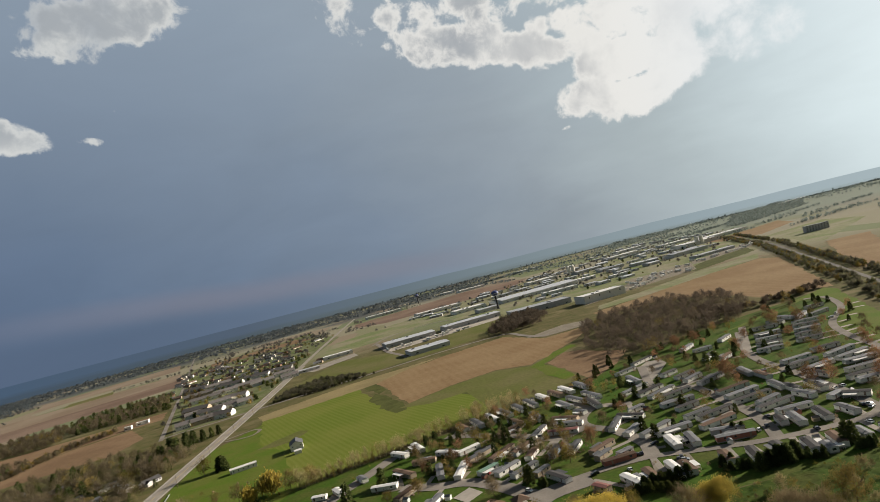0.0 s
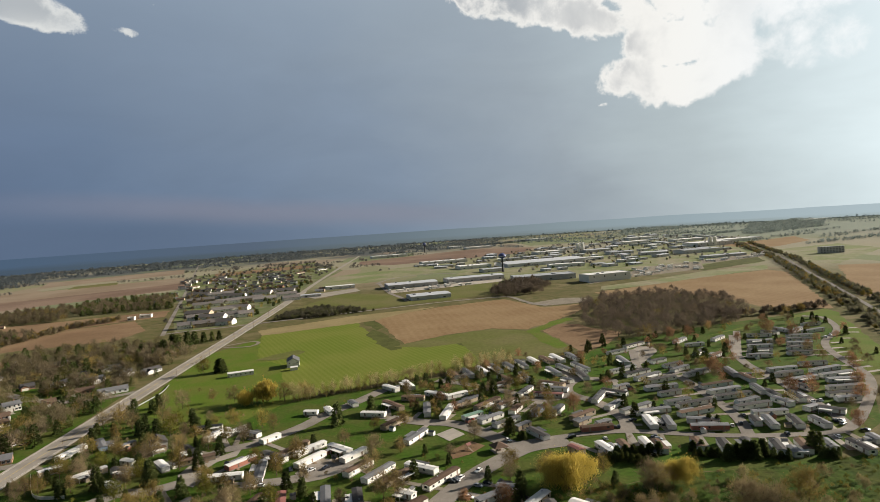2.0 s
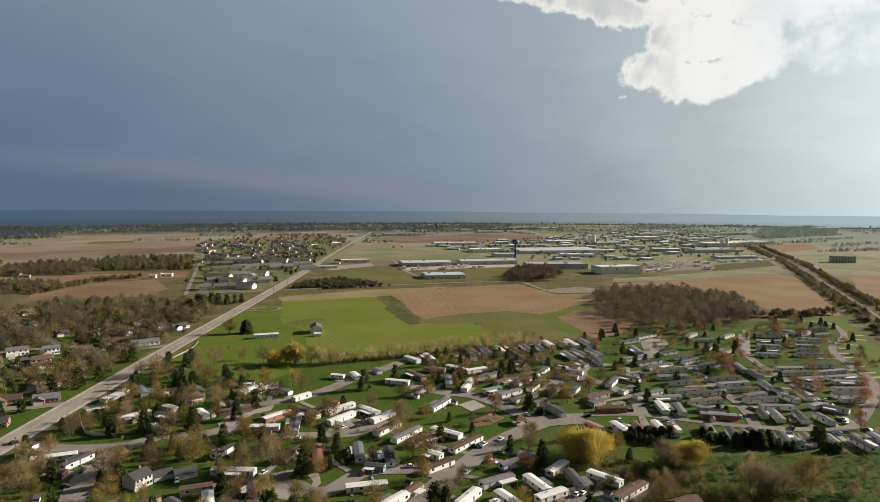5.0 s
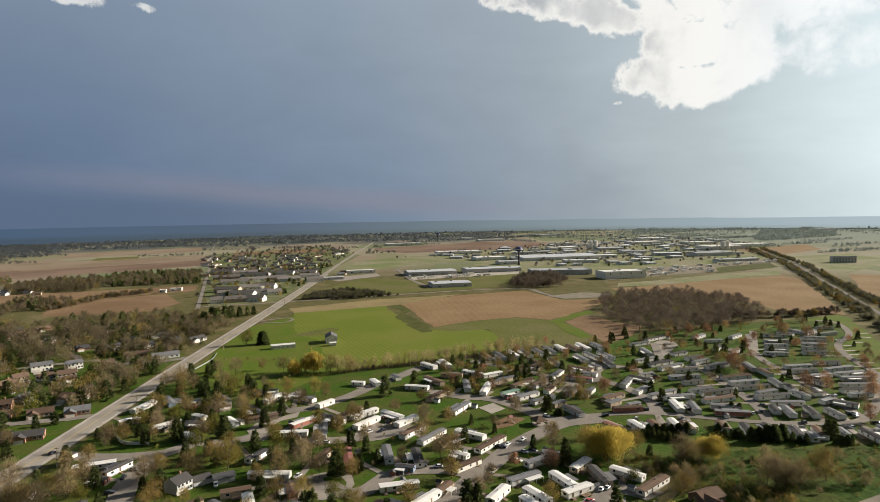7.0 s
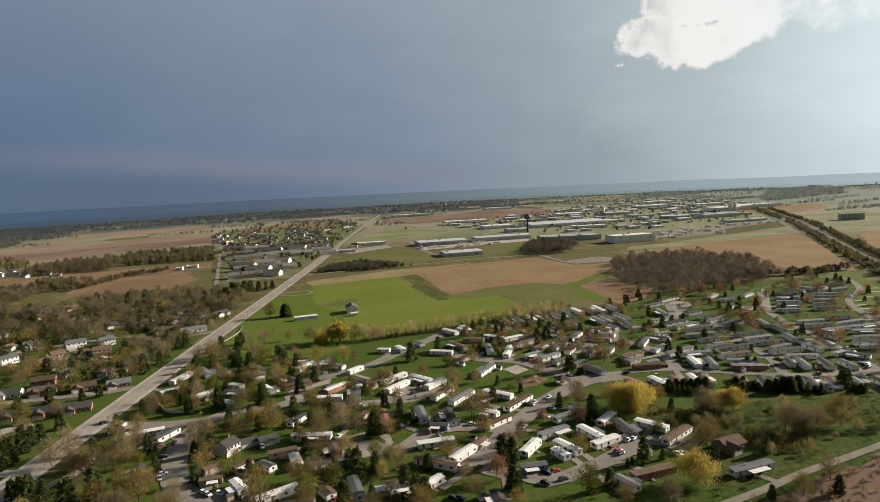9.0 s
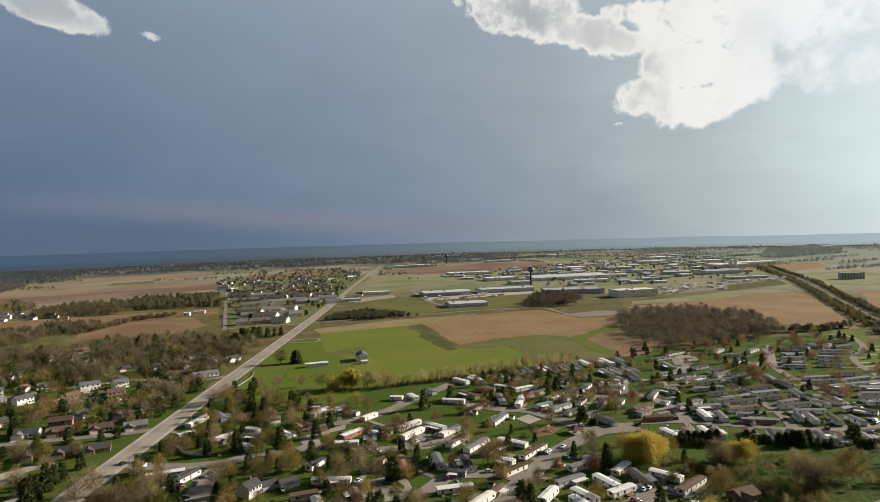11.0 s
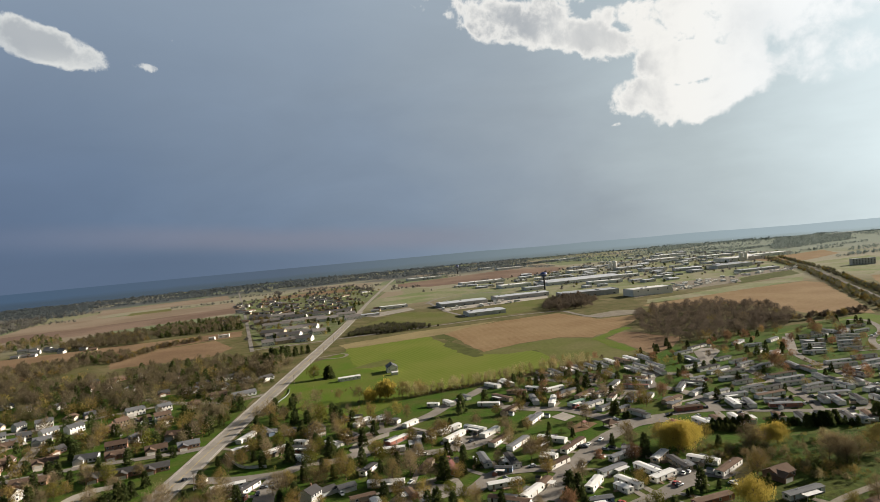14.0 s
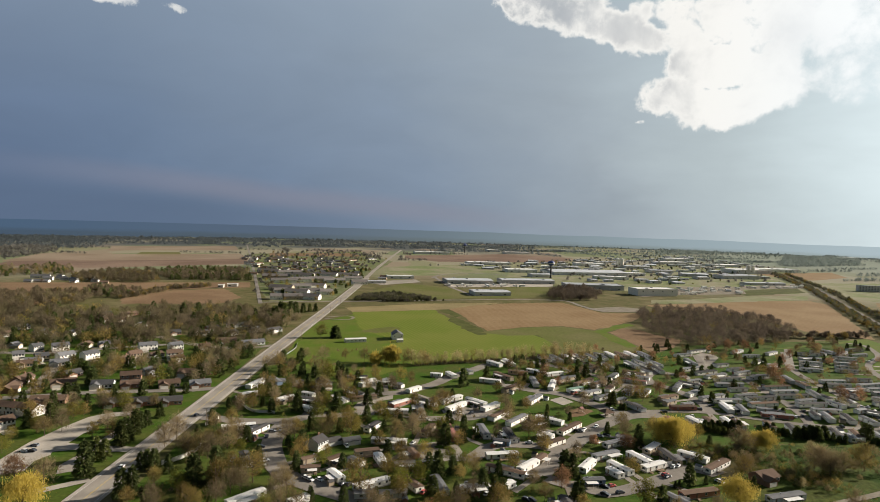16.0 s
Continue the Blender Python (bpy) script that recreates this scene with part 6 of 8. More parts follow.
    if rng.random() < 0.6:
        part("roof_vent", cached("roof_vent", lambda: link_mesh("roof_vent", boxes((-0.25, 0.25, -0.2, 0.2, 0, 0.5), (-0.32, 0.32, -0.27, 0.27, 0.5, 0.58)), M["steel"])), None, home).matrix_basis = pose(rng.uniform(-0.35, 0.35) * length, 0.5, 3.1)
    part("step", cached("step", lambda: link_mesh("step", boxes((-0.8, 0.8, -1.4, -0.02, 0, 0.5), (-0.7, 0.7, -2.0, -1.4, 0, 0.25)), M["wood"])), None, home).matrix_basis = pose(step_x, -width / 2, 0)
    return home


rng = random.Random(11)
for x, y, turn, length, code in HOMES:
    mobile_home(x, y, turn, length, code, rng)



def garden_shed(x, y, turn, size, code):
    ob = new("garden_shed")
    ob.matrix_basis = pose(x, y, 0, 0, 0, turn)
    tagged(ob, f"small {WALL_WORDS[code]} garden shed with a grey roof", "shed", "garden sheds")
    part("wall", cached(("sw", size, code), lambda: link_mesh("wall", gable_walls(size, 2.4, 0, 2.0, 2.7), M["wall_" + code])), None, ob)
    part("roof", cached(("sr", size, code), lambda: link_mesh("roof", gable_roof(size, 2.4, 2.0, 2.7, 0.15, 0.08), M["roof_D" if code == "t" else "roof_G"])), None, ob)


for k, (x, y, turn, length, code) in enumerate(HOMES):
    if rng.random() < 0.42:
        f, side = rng.uniform(-0.55, 0.55) * length, rng.choice((-5.2, 5.2))
        c, s = math.cos(radians(turn)), math.sin(radians(turn))
        spot = (x + c * f - s * side, y + s * f + c * side)
        if all(math.hypot(spot[0] - h[0], spot[1] - h[1]) > 7.5 for j, h in enumerate(HOMES) if j != k):
            garden_shed(*spot, turn + 90, rng.choice((2.6, 3.2)), rng.choice("wtgr"))

# drives and pads from the homes to their streets
street_points = [p for name, width, points in ROADS for p in curve_points(points, 3.0)]
for k, (x, y, turn, length, code) in enumerate(HOMES):
    if y > 560:
        continue
    near = min(street_points, key=lambda p: (p.x - x) ** 2 + (p.y - y) ** 2)
    gap = math.hypot(near.x - x, near.y - y)
    if 6 < gap < 32:
        c, s = math.cos(radians(turn)), math.sin(radians(turn))
        side = 4.2 if (near.x - x) * -s + (near.y - y) * c > 0 else -4.2
        start = Vector((x - s * side, y + c * side, 0))
        pad = strip([start + (near - start) * f for f in (0.0, 0.5, 1.0)], 3.2, 0.20 + 0.0001 * k)
        tagged(new("driveway", link_mesh("driveway", pad, M["asphalt" if k % 3 else "gravel"])), "short worn drive beside a mobile home", "driveway", kind="structure")


# ---- trees ----
def limb_lines(rng, height, kind):
    """Trunk and limbs as lines with radii."""
    lines = []
    r = height * (0.016 if kind == "conifer" else 0.021)
    if kind == "conifer":
        return [([(0, 0, 0), (0, 0, height * 0.5), (0, 0, height * 0.96)], [r, r * 0.6, 0.03])]
    top = height * (0.6 if kind != "willow" else 0.5)
    bend = [(0, 0, 0), (rng.uniform(-0.2, 0.2), rng.uniform(-0.2, 0.2), top * 0.5), (rng.uniform(-0.5, 0.5), rng.uniform(-0.5, 0.5), top), (rng.uniform(-0.8, 0.8), rng.uniform(-0.8, 0.8), height * 0.92)]
    lines.append((bend, [r, r * 0.75, r * 0.5, 0.04]))
    for k in range(9):
        a = k * 2.4 + rng.uniform(-0.4, 0.4)
        z0 = height * rng.uniform(0.2, 0.6)
        reach, rise = height * rng.uniform(0.2, 0.36), height * rng.uniform(0.14, 0.36)
        tip = (math.cos(a) * reach, math.sin(a) * reach, min(z0 + rise, height * 0.95))
        mid = (tip[0] * 0.45, tip[1] * 0.45, z0 + rise * 0.35)
        lines.append(([(0, 0, z0), mid, tip], [r * 0.45, r * 0.28, 0.03]))
        for s in (-0.5, 0.5):
            b = a + s
            end = (mid[0] + math.cos(b) * reach * 0.5, mid[1] + math.sin(b) * reach * 0.5, mid[2] + rise * rng.uniform(0.4, 0.8))
            lines.append(([mid, end], [r * 0.22, 0.025]))
    return lines


def tri(verts, faces, p, way, length, width, npr):
    side = np.cross(way, npr.normal(size=3))
    side /= np.linalg.norm(side) + 1e-9
    k = len(verts)
    verts += [tuple(p - side * width / 2), tuple(p + side * width / 2), tuple(p + way * length)]
    faces.append((k, k + 1, k + 2))


def leaf(verts, faces, p, size, npr):
    a = npr.normal(size=3)
    a /= np.linalg.norm(a)
    b = np.cross(a, npr.normal(size=3))
    b /= np.linalg.norm(b) + 1e-9
    k = len(verts)
    verts += [tuple(p + a * size), tuple(p + b * size * 0.6), tuple(p - a * size), tuple(p - b * size * 0.6)]
    faces.append((k, k + 1, k + 2, k + 3))


def crown_mesh(kind, height, count, seed, spread=1.0, size=1.0, thick=1.0):
    """A crown of many small pieces, clumped and uneven."""
    npr = np.random.RandomState(seed)
    verts, faces = [], []
    if kind == "conifer":
        boughs = []
        for k in range(44):
            f = (k + npr.rand()) / 44
            boughs.append((f, k * 2.4 + npr.rand(), height * 0.25 * spread * (1.02 - f) ** 0.6 * (0.78 + 0.3 * npr.rand()) + 0.15))
        for k in range(count):
            f, a, reach = boughs[int(len(boughs) * npr.rand() ** 1.25)]
            u = 0.15 + 0.85 * math.sqrt(npr.rand())
            a += npr.randn() * 0.22
            p = np.array([math.cos(a) * reach * u, math.sin(a) * reach * u, height * (0.1 + 0.87 * f) - reach * 0.22 * u * u]) + npr.normal(size=3) * height * 0.014
            way = np.array([math.cos(a), math.sin(a), -0.15 + 0.5 * npr.randn()]) + npr.normal(size=3) * 0.35
            tri(verts, faces, p, way / np.linalg.norm(way), (0.6 + 0.7 * npr.rand()) * size, (0.45 + 0.4 * npr.rand()) * size, npr)
        return verts, faces
    lumps = []
    for k in range(40):
        a, f = npr.rand() * 6.283, npr.rand()
        z = height * (0.3 + 0.6 * f)
        r = height * (0.5 if kind == "willow" else 0.38) * spread * math.sqrt(max(0.05, 1 - (2 * abs(f - 0.42)) ** 2)) * (0.35 + 0.65 * npr.rand())
        lumps.append((math.cos(a) * r, math.sin(a) * r, z, height * (0.07 + 0.06 * npr.rand())))
    if kind == "willow":
        for k in range(count):
            x, y, z, r = lumps[npr.randint(len(lumps))]
            p = np.array([x, y, z]) + npr.normal(size=3) * r
            p[2] = max(p[2], 1.0)
            way = np.array([npr.normal() * 0.25 + x * 0.03, npr.normal() * 0.25 + y * 0.03, -1.0])
            tri(verts, faces, p, way / np.linalg.norm(way), min(p[2] - 0.3, (0.6 + 0.9 * npr.rand()) * size), (0.26 + 0.26 * npr.rand()) * size, npr)
        return verts, faces
    for k in range(count):
        x, y, z, r = lumps[npr.randint(len(lumps))]
        p = np.array([x, y, z]) + npr.normal(size=3) * r * 0.9
        if kind == "bare" or (kind == "bud" and k % 2):
            way = np.array([x, y, (z - height * 0.3) * 0.9]) / (height * 0.35) + npr.normal(size=3) * 0.6
            tri(verts, faces, p, way / (np.linalg.norm(way) + 1e-9), (0.7 + 0.9 * npr.rand()) * size, (0.045 + 0.06 * npr.rand()) * size * thick, npr)
        else:
            leaf(verts, faces, p, (0.14 + 0.16 * npr.rand()) * size, npr)
    return verts, faces


TREE_WORDS = {
    "bare": ("bare brown deciduous tree just coming into bud", "twig"), "red": ("bare tree with reddish spring buds", "twig_red"), "bud": ("deciduous tree with a thin olive haze of buds", "bud"),
    "leaf": ("broad tree in fresh young green leaf", "leaf"), "willow": ("weeping willow hung with golden yellow catkins", "willow"), "conifer": ("dark green pointed conifer", "needle"),
}
TREE_WORDS["pine"] = ("broad rounded dark evergreen", "needle")
SHAPE = {"pine": "conifer", "bare": "bare", "red": "bare", "bud": "bud", "leaf": "leaf", "willow": "willow", "conifer": "conifer"}
PIECES = {"pine": 3000, "bare": 2300, "red": 1900, "bud": 2000, "leaf": 1700, "willow": 7000, "conifer": 1100}
TALL = {"pine": 9.0, "bare": 12.0, "red": 9.0, "bud": 11.0, "leaf": 9.0, "willow": 13.0, "conifer": 10.5}


def tree_meshes(kind, form, fine):
    def make():
        tall, seed = TALL[kind], 31 * form + len(kind) * 7
        bm = bmesh.new()
        lines = limb_lines(random.Random(seed), tall, SHAPE[kind])
        for pts, radii in lines if fine else lines[:1] + lines[1::3]:
            tube(bm, pts, radii, 6 if fine else 4)
        count = PIECES[kind] if fine else PIECES[kind] // 3
        crown = raw_mesh("crown", *crown_mesh(SHAPE[kind], tall, count, seed + 5, 1.75 if kind == "pine" else 1.0, (0.62 if kind == "willow" else 1.0) if fine else 1.6, 1.5), M[TREE_WORDS[kind][1]])
        return link_mesh("trunk", bm, M["bark"]), crown
    return cached(("tree", kind, form, fine), make)


def tree(kind, x, y, height, rng, group="garden trees"):
    trunk, crown = tree_meshes(kind, rng.randrange(4), math.hypot(x - 20, y - 30) < 420)
    s = height / TALL[kind] * {"willow": 0.8, "pine": 0.72}.get(kind, 1.0)
    ob = new("conifer" if kind in ("conifer", "pine") else "willow" if kind == "willow" else "tree")
    wide = s * rng.uniform(0.9, 1.15)
    ob.matrix_basis = pose(x, y, land(x, y), 0, 0, rng.uniform(0, 360)) @ Matrix.Diagonal((wide, wide, s, 1))
    part("trunk", trunk, None, ob)
    part("crown", crown, None, ob)
    return tagged(ob, TREE_WORDS[kind][0], "tree", group)


# what trees must keep clear of
CLEAR = []
for x, y, turn, length, code in HOMES:
    c, s = math.cos(radians(turn)), math.sin(radians(turn))
    for f in (-0.5, -0.17, 0.17, 0.5):
        CLEAR.append((x + c * f * length, y + s * f * length, 3.6))
for x, y, turn, length, code in houses + townhouses:
    c, s = math.cos(radians(turn)), math.sin(radians(turn))
    for f in (-0.4, 0.0, 0.4):
        CLEAR.append((x + c * f * length, y + s * f * length, 5.5))
    for away in (9.0, 16.0, 22.0) if y < 700 else ():
        CLEAR.append((x + s * away, y - c * away, 5.5))
for name, width, points in ROADS:
    for p in curve_points(points, 4.0):
        CLEAR.append((p.x, p.y, width / 2 + 0.8))
# the open verge along the street below the hedge, cleared towards the camera so it shows
for p in curve_points(road_park_hedge, 6.0):
    for away in (8.0, 16.0, 25.0, 34.0):
        CLEAR.append((p.x + away * 0.15, p.y - away, 6.0))
for p in curve_points(MAIN, 5.0):
    if p.y < 1200:
        CLEAR.append((p.x, p.y, 10.5))
CLEAR += [(85.0, 415.0, 24.0), (104.0, 390.0, 17.0), (48.0, 425.0, 16.0), (30.0, 445.0, 18.0), (-95.0, 610.0, 45.0), (-55.0, 600.0, 35.0)]
CELLS = {}
for x, y, r in CLEAR:
    reach = max(0, int(r // 16))
    for i in range(-reach, reach + 1):
        for j in range(-reach, reach + 1):
            CELLS.setdefault((int(x // 16) + i, int(y // 16) + j), []).append((x, y, r))


def is_free(x, y, extra=0.0):
    i, j = int(x // 16), int(y // 16)
    return all((x - a) ** 2 + (y - b) ** 2 > (r + extra) ** 2 for di in (-1, 0, 1) for dj in (-1, 0, 1) for a, b, r in CELLS.get((i + di, j + dj), ()))


def inside(x, y, outline):
    hit = False
    for (x0, y0), (x1, y1) in zip(outline, outline[1:] + outline[:1]):
        if (y0 > y) != (y1 > y) and x < (x1 - x0) * (y - y0) / (y1 - y0) + x0:
            hit = not hit
    return hit


def wood(name, label, outline, spacing, kinds, height, seed, group="", twig="", patchy=False, slim=1.15, piece=1.0):
    """A wood nobody could count: real small trees joined into one mesh per kind of crown."""
    npr, rng = np.random.RandomState(seed), random.Random(seed)
    xs, ys = [p[0] for p in outline], [p[1] for p in outline]
    spots = []
    x = min(xs)
    while x < max(xs):
        y = min(ys)
        while y < max(ys):
            px, py = x + rng.uniform(-0.5, 0.5) * spacing, y + rng.uniform(-0.5, 0.5) * spacing
            if inside(px, py, outline) and is_free(px, py, 1.0) and (not patchy or noise.noise((px * 0.035, py * 0.035, seed)) > rng.uniform(-0.25, 0.45)):
                spots.append((px, py))
            y += spacing
        x += spacing
    stock = {}
    by = {}
    distant = math.hypot(sum(xs) / len(xs), sum(ys) / len(ys)) > 1800
    for px, py in spots:
        kind = rng.choices([k for k, _ in kinds], [w for _, w in kinds])[0]
        form = rng.randrange(3)
        if (kind, form) not in stock:
            far = math.hypot(sum(xs) / len(xs), sum(ys) / len(ys)) > 900
            close = math.hypot(sum(xs) / len(xs), sum(ys) / len(ys)) < 620
            count = {"conifer": 150, "bare": 190, "red": 180}.get(kind, 130) * (9 if height > 3.5 else 4) // (8 if far else 2 if piece == 0.62 else 4)
            v, f = crown_mesh(SHAPE[kind], 1.0 * height, count, 900 + form * 13 + len(kind), slim, (2.2 if far else 1.35 if close else 1.55) * (1.0 if height > 3.5 else 0.5) * piece, 3.0 * piece if height > 3.5 else 2.0)
            k0 = len(v)
            r = height * 0.02
            v += [(r, 0, 0), (-r * 0.5, r * 0.8, 0), (-r * 0.5, -r * 0.8, 0), (0, 0, height * 0.85)]
            f += [(k0, k0 + 1, k0 + 3), (k0 + 1, k0 + 2, k0 + 3), (k0 + 2, k0, k0 + 3)]
            stock[kind, form] = (np.array(v), f)
        v, f = stock[kind, form]
        a, s = rng.uniform(0, 6.28), rng.uniform(0.6, 1.25)
        turn = np.array([[math.cos(a), -math.sin(a), 0], [math.sin(a), math.cos(a), 0], [0, 0, 1]])
        bag = by.setdefault(kind, [[], [], 0])
        bag[0].append((v * s) @ turn.T + np.array([px, py, land(px, py)]))
        bag[1] += [tuple(i + bag[2] for i in face) for face in f]
        bag[2] += len(v)
    top = new(name)
    tagged(top, label, "wood", group, "stuff")
    for kind, (vs, fs, _) in by.items():
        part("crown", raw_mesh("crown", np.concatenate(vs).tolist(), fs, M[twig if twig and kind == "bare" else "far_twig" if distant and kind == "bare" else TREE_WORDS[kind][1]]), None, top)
    return top


def band(points, width):
    """The outline of a strip along a line."""
    line = curve_points(points, 25.0)
    left, right = [], []
    for i, p in enumerate(line):
        way = (line[min(i + 1, len(line) - 1)] - line[max(i - 1, 0)]).normalized()
        left.append((p.x - way.y * width / 2, p.y + way.x * width / 2))
        right.append((p.x + way.y * width / 2, p.y - way.x * width / 2))
    return left + right[::-1]


def far_wood(label, spots, material, height, seed):
    """Far trees joined into one mesh: each a short trunk under a ragged crown of a few large pieces."""
    npr = np.random.RandomState(seed)
    stock = []
    for form in range(6):
        v = []
        for k in range(26):
            a, f = npr.rand() * 6.283, npr.rand()
            r = 0.42 * math.sqrt(max(0.05, 1 - (2 * abs(f - 0.45)) ** 2)) * math.sqrt(npr.rand())
            c = np.array([math.cos(a) * r, math.sin(a) * r, 0.12 + 0.85 * f])
            v += [c + npr.normal(size=3) * 0.15 for _ in range(3)]
        v += [np.array(p) for p in ((0.03, 0, 0), (-0.03, 0, 0), (0, 0, 0.7))]
        stock.append(np.array(v) * height)
    verts = []
    for x, y in spots:
        v = stock[npr.randint(6)] * (0.6 + 0.6 * npr.rand())
        a = npr.rand() * 6.283
        v = v * (1.15, 1.15, 1.0) @ np.array([[math.cos(a), math.sin(a), 0], [-math.sin(a), math.cos(a), 0], [0, 0, 1]])
        verts.append(v + (x, y, land(x, y)))
    if verts:
        verts = np.concatenate(verts)
        me = raw_mesh("wood", verts.tolist(), np.arange(len(verts)).reshape(-1, 3).tolist(), M[material])
        tagged(new("wood", me), label, "wood", kind="stuff")


def fill(outline, spacing, rng, gaps=0.0):
    """Uneven spots inside an outline."""
    xs, ys = [p[0] for p in outline], [p[1] for p in outline]
    spots = []
    for i in range(int((max(xs) - min(xs)) / spacing) + 1):
        for j in range(int((max(ys) - min(ys)) / spacing) + 1):
            x, y = min(xs) + (i + rng.uniform(-0.5, 0.5)) * spacing, min(ys) + (j + rng.uniform(-0.5, 0.5)) * spacing
            if inside(x, y, outline) and noise.noise((x * 0.008, y * 0.008, 3)) > gaps - 0.5 and math.hypot(x, y) < 3620:
                spots.append((x, y))
    return spots


# ---- woods and hedges ----
wood("wood", "dense bare brown woodland beside the stubble field", wood_dark, 10.5, [("bare", 40), ("bud", 1)], 10.5, 21, twig="twig_dark", piece=0.85)
wood("wood", "small bare thicket behind the warehouses", wood_small, 9.5, [("bare", 1)], 10.0, 22, twig="twig_dark")
wood("wood", "mixed bare and budding woodland with houses in it", wood_west, 11.5, [("bare", 15), ("bud", 2), ("leaf", 1), ("conifer", 3)], 12.0, 23, twig="twig_brown")
wood("wood", "line of conifers and bare trees between fields", wood_west_line, 11.0, [("bare", 6), ("conifer", 5)], 10.0, 24, twig="twig_brown")
wood("wood", "pale bare trees behind the hamlet", wood_west_bare, 11.0, [("bare", 12), ("bud", 1)], 9.0, 48, twig="twig_brown")
wood("wood", "belt of trees round far houses", wood_west_far, 14.0, [("bare", 5), ("conifer", 3), ("bud", 2)], 9.0, 25, twig="twig_brown")
wood("wood", "dark conifer copse beside a tilled field", wood_copse, 11.0, [("conifer", 2), ("bare", 5)], 9.0, 26, twig="twig_brown")
wood("wood", "bare brown copse at a field edge", wood_copse_bare, 10.0, [("bare", 12), ("bud", 1)], 9.0, 27, twig="twig_brown")
wood("wood", "olive scrub beside the highway", wood_scrub, 5.0, [("bare", 1)], 3.6, 28, twig="rail_twig")
wood("garden_trees", "bare and budding garden trees among the houses", wood_west_garden, 13.0, [("bare", 5), ("bud", 3), ("conifer", 6), ("leaf", 2)], 10.0, 40, twig="twig_brown")
wood("garden_trees", "tall bare and evergreen trees along the west side of the highway", [(-157, 445), (-160, 730), (-215, 740), (-240, 600), (-215, 520), (-195, 445)], 11.0, [("bare", 5), ("bud", 2), ("conifer", 3), ("leaf", 1)], 11.0, 50, twig="twig_brown")
wood("scrub", "low olive and brown bushes over the meadow", plot_meadow, 4.0, [("bud", 2), ("bare", 1), ("leaf", 8)], 2.2, 45, patchy=True)
wood("scrub", "low bushes and shrubs between the homes", [(-125, 260), (-120, 560), (150, 590), (420, 600), (390, 480), (300, 400), (150, 300), (100, 240)], 9.0, [("bud", 3), ("bare", 3), ("leaf", 3)], 2.4, 46, patchy=True)
wood("scrub", "bare brown brush and saplings over the rough meadow", [(152, 330), (172, 342), (205, 338), (243, 333), (262, 318), (208, 283), (177, 281), (158, 305)], 10.0, [("bare", 4), ("bud", 3)], 4.6, 50, piece=0.7, twig="twig_pale")
wood("garden_trees", "scattered trees among the works", works_zone, 44.0, [("conifer", 1), ("bare", 5), ("leaf", 1)], 6.0, 41, twig="far_twig")
wood("wood", "garden trees among far houses", wood_town, 36.0, [("bud", 2), ("bare", 10), ("conifer", 1), ("leaf", 1)], 6.5, 32, twig="far_twig")
wood("garden_trees", "trees and bushes between the apartment blocks", [(-404, 1399), (-167, 1500), (-141, 1133), (-167, 892), (-236, 856)], 24.0, [("bud", 3), ("bare", 4), ("conifer", 4), ("leaf", 1)], 7.0, 49, twig="twig_brown")
wood("hedge", "ragged bare hedge between crop and homes", band(hedge_field, 12.0), 4.4, [("bare", 5), ("bud", 1)], 10.0, 33, slim=0.36, twig="twig_pale", piece=0.6)
wood("hedge", "low dark scrub along the foot of the hedge", band(hedge_field, 5.0), 2.6, [("bare", 3), ("bud", 1)], 2.6, 47)
wood("wood", "trees and scrub along the railway", band([(x - 15, y + 6) for x, y in railway], 18.0), 7.5, [("bare", 7), ("leaf", 1), ("bud", 2)], 4.0, 34, twig="rail_twig")
wood("wood", "trees and scrub along the railway", band([(x + 15, y - 6) for x, y in railway[:-1]], 14.0), 7.5, [("bare", 6), ("leaf", 1), ("bud", 2)], 4.2, 35, twig="rail_twig")
wood("hedge", "bare hedge below the wood", band(hedge_wood, 13.0), 6.0, [("bare", 9), ("bud", 1)], 7.0, 36, twig="twig_dark")
wood("hedge", "budding hedge between brown fields", band(hedge_west, 18.0), 7.0, [("bud", 1), ("bare", 4)], 6.0, 37, twig="twig_brown")
wood("scrub", "olive and brown scrub along the creek", band(park_creek, 26.0), 3.4, [("bud", 3), ("bare", 2), ("leaf", 2)], 3.0, 39)


# the last woods before the horizon, thinning into lines of trees along the section roads
rng = random.Random(60)
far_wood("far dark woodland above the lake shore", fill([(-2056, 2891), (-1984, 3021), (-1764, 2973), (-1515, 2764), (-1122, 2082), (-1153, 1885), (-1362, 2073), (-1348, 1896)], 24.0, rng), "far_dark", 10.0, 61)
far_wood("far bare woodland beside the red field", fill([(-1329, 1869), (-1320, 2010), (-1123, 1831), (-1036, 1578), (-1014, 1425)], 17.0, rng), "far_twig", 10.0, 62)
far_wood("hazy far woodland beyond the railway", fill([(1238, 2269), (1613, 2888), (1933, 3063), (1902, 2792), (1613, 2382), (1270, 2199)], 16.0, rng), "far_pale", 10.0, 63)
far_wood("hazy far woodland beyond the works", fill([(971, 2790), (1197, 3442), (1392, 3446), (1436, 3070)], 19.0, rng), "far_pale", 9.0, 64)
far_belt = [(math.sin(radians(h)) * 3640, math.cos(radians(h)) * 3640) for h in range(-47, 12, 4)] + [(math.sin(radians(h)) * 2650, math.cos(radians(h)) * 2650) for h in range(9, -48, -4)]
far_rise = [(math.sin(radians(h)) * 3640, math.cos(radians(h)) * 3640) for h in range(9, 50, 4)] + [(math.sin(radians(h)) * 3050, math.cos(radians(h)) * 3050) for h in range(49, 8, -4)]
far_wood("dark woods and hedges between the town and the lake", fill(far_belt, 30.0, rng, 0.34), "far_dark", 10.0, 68)
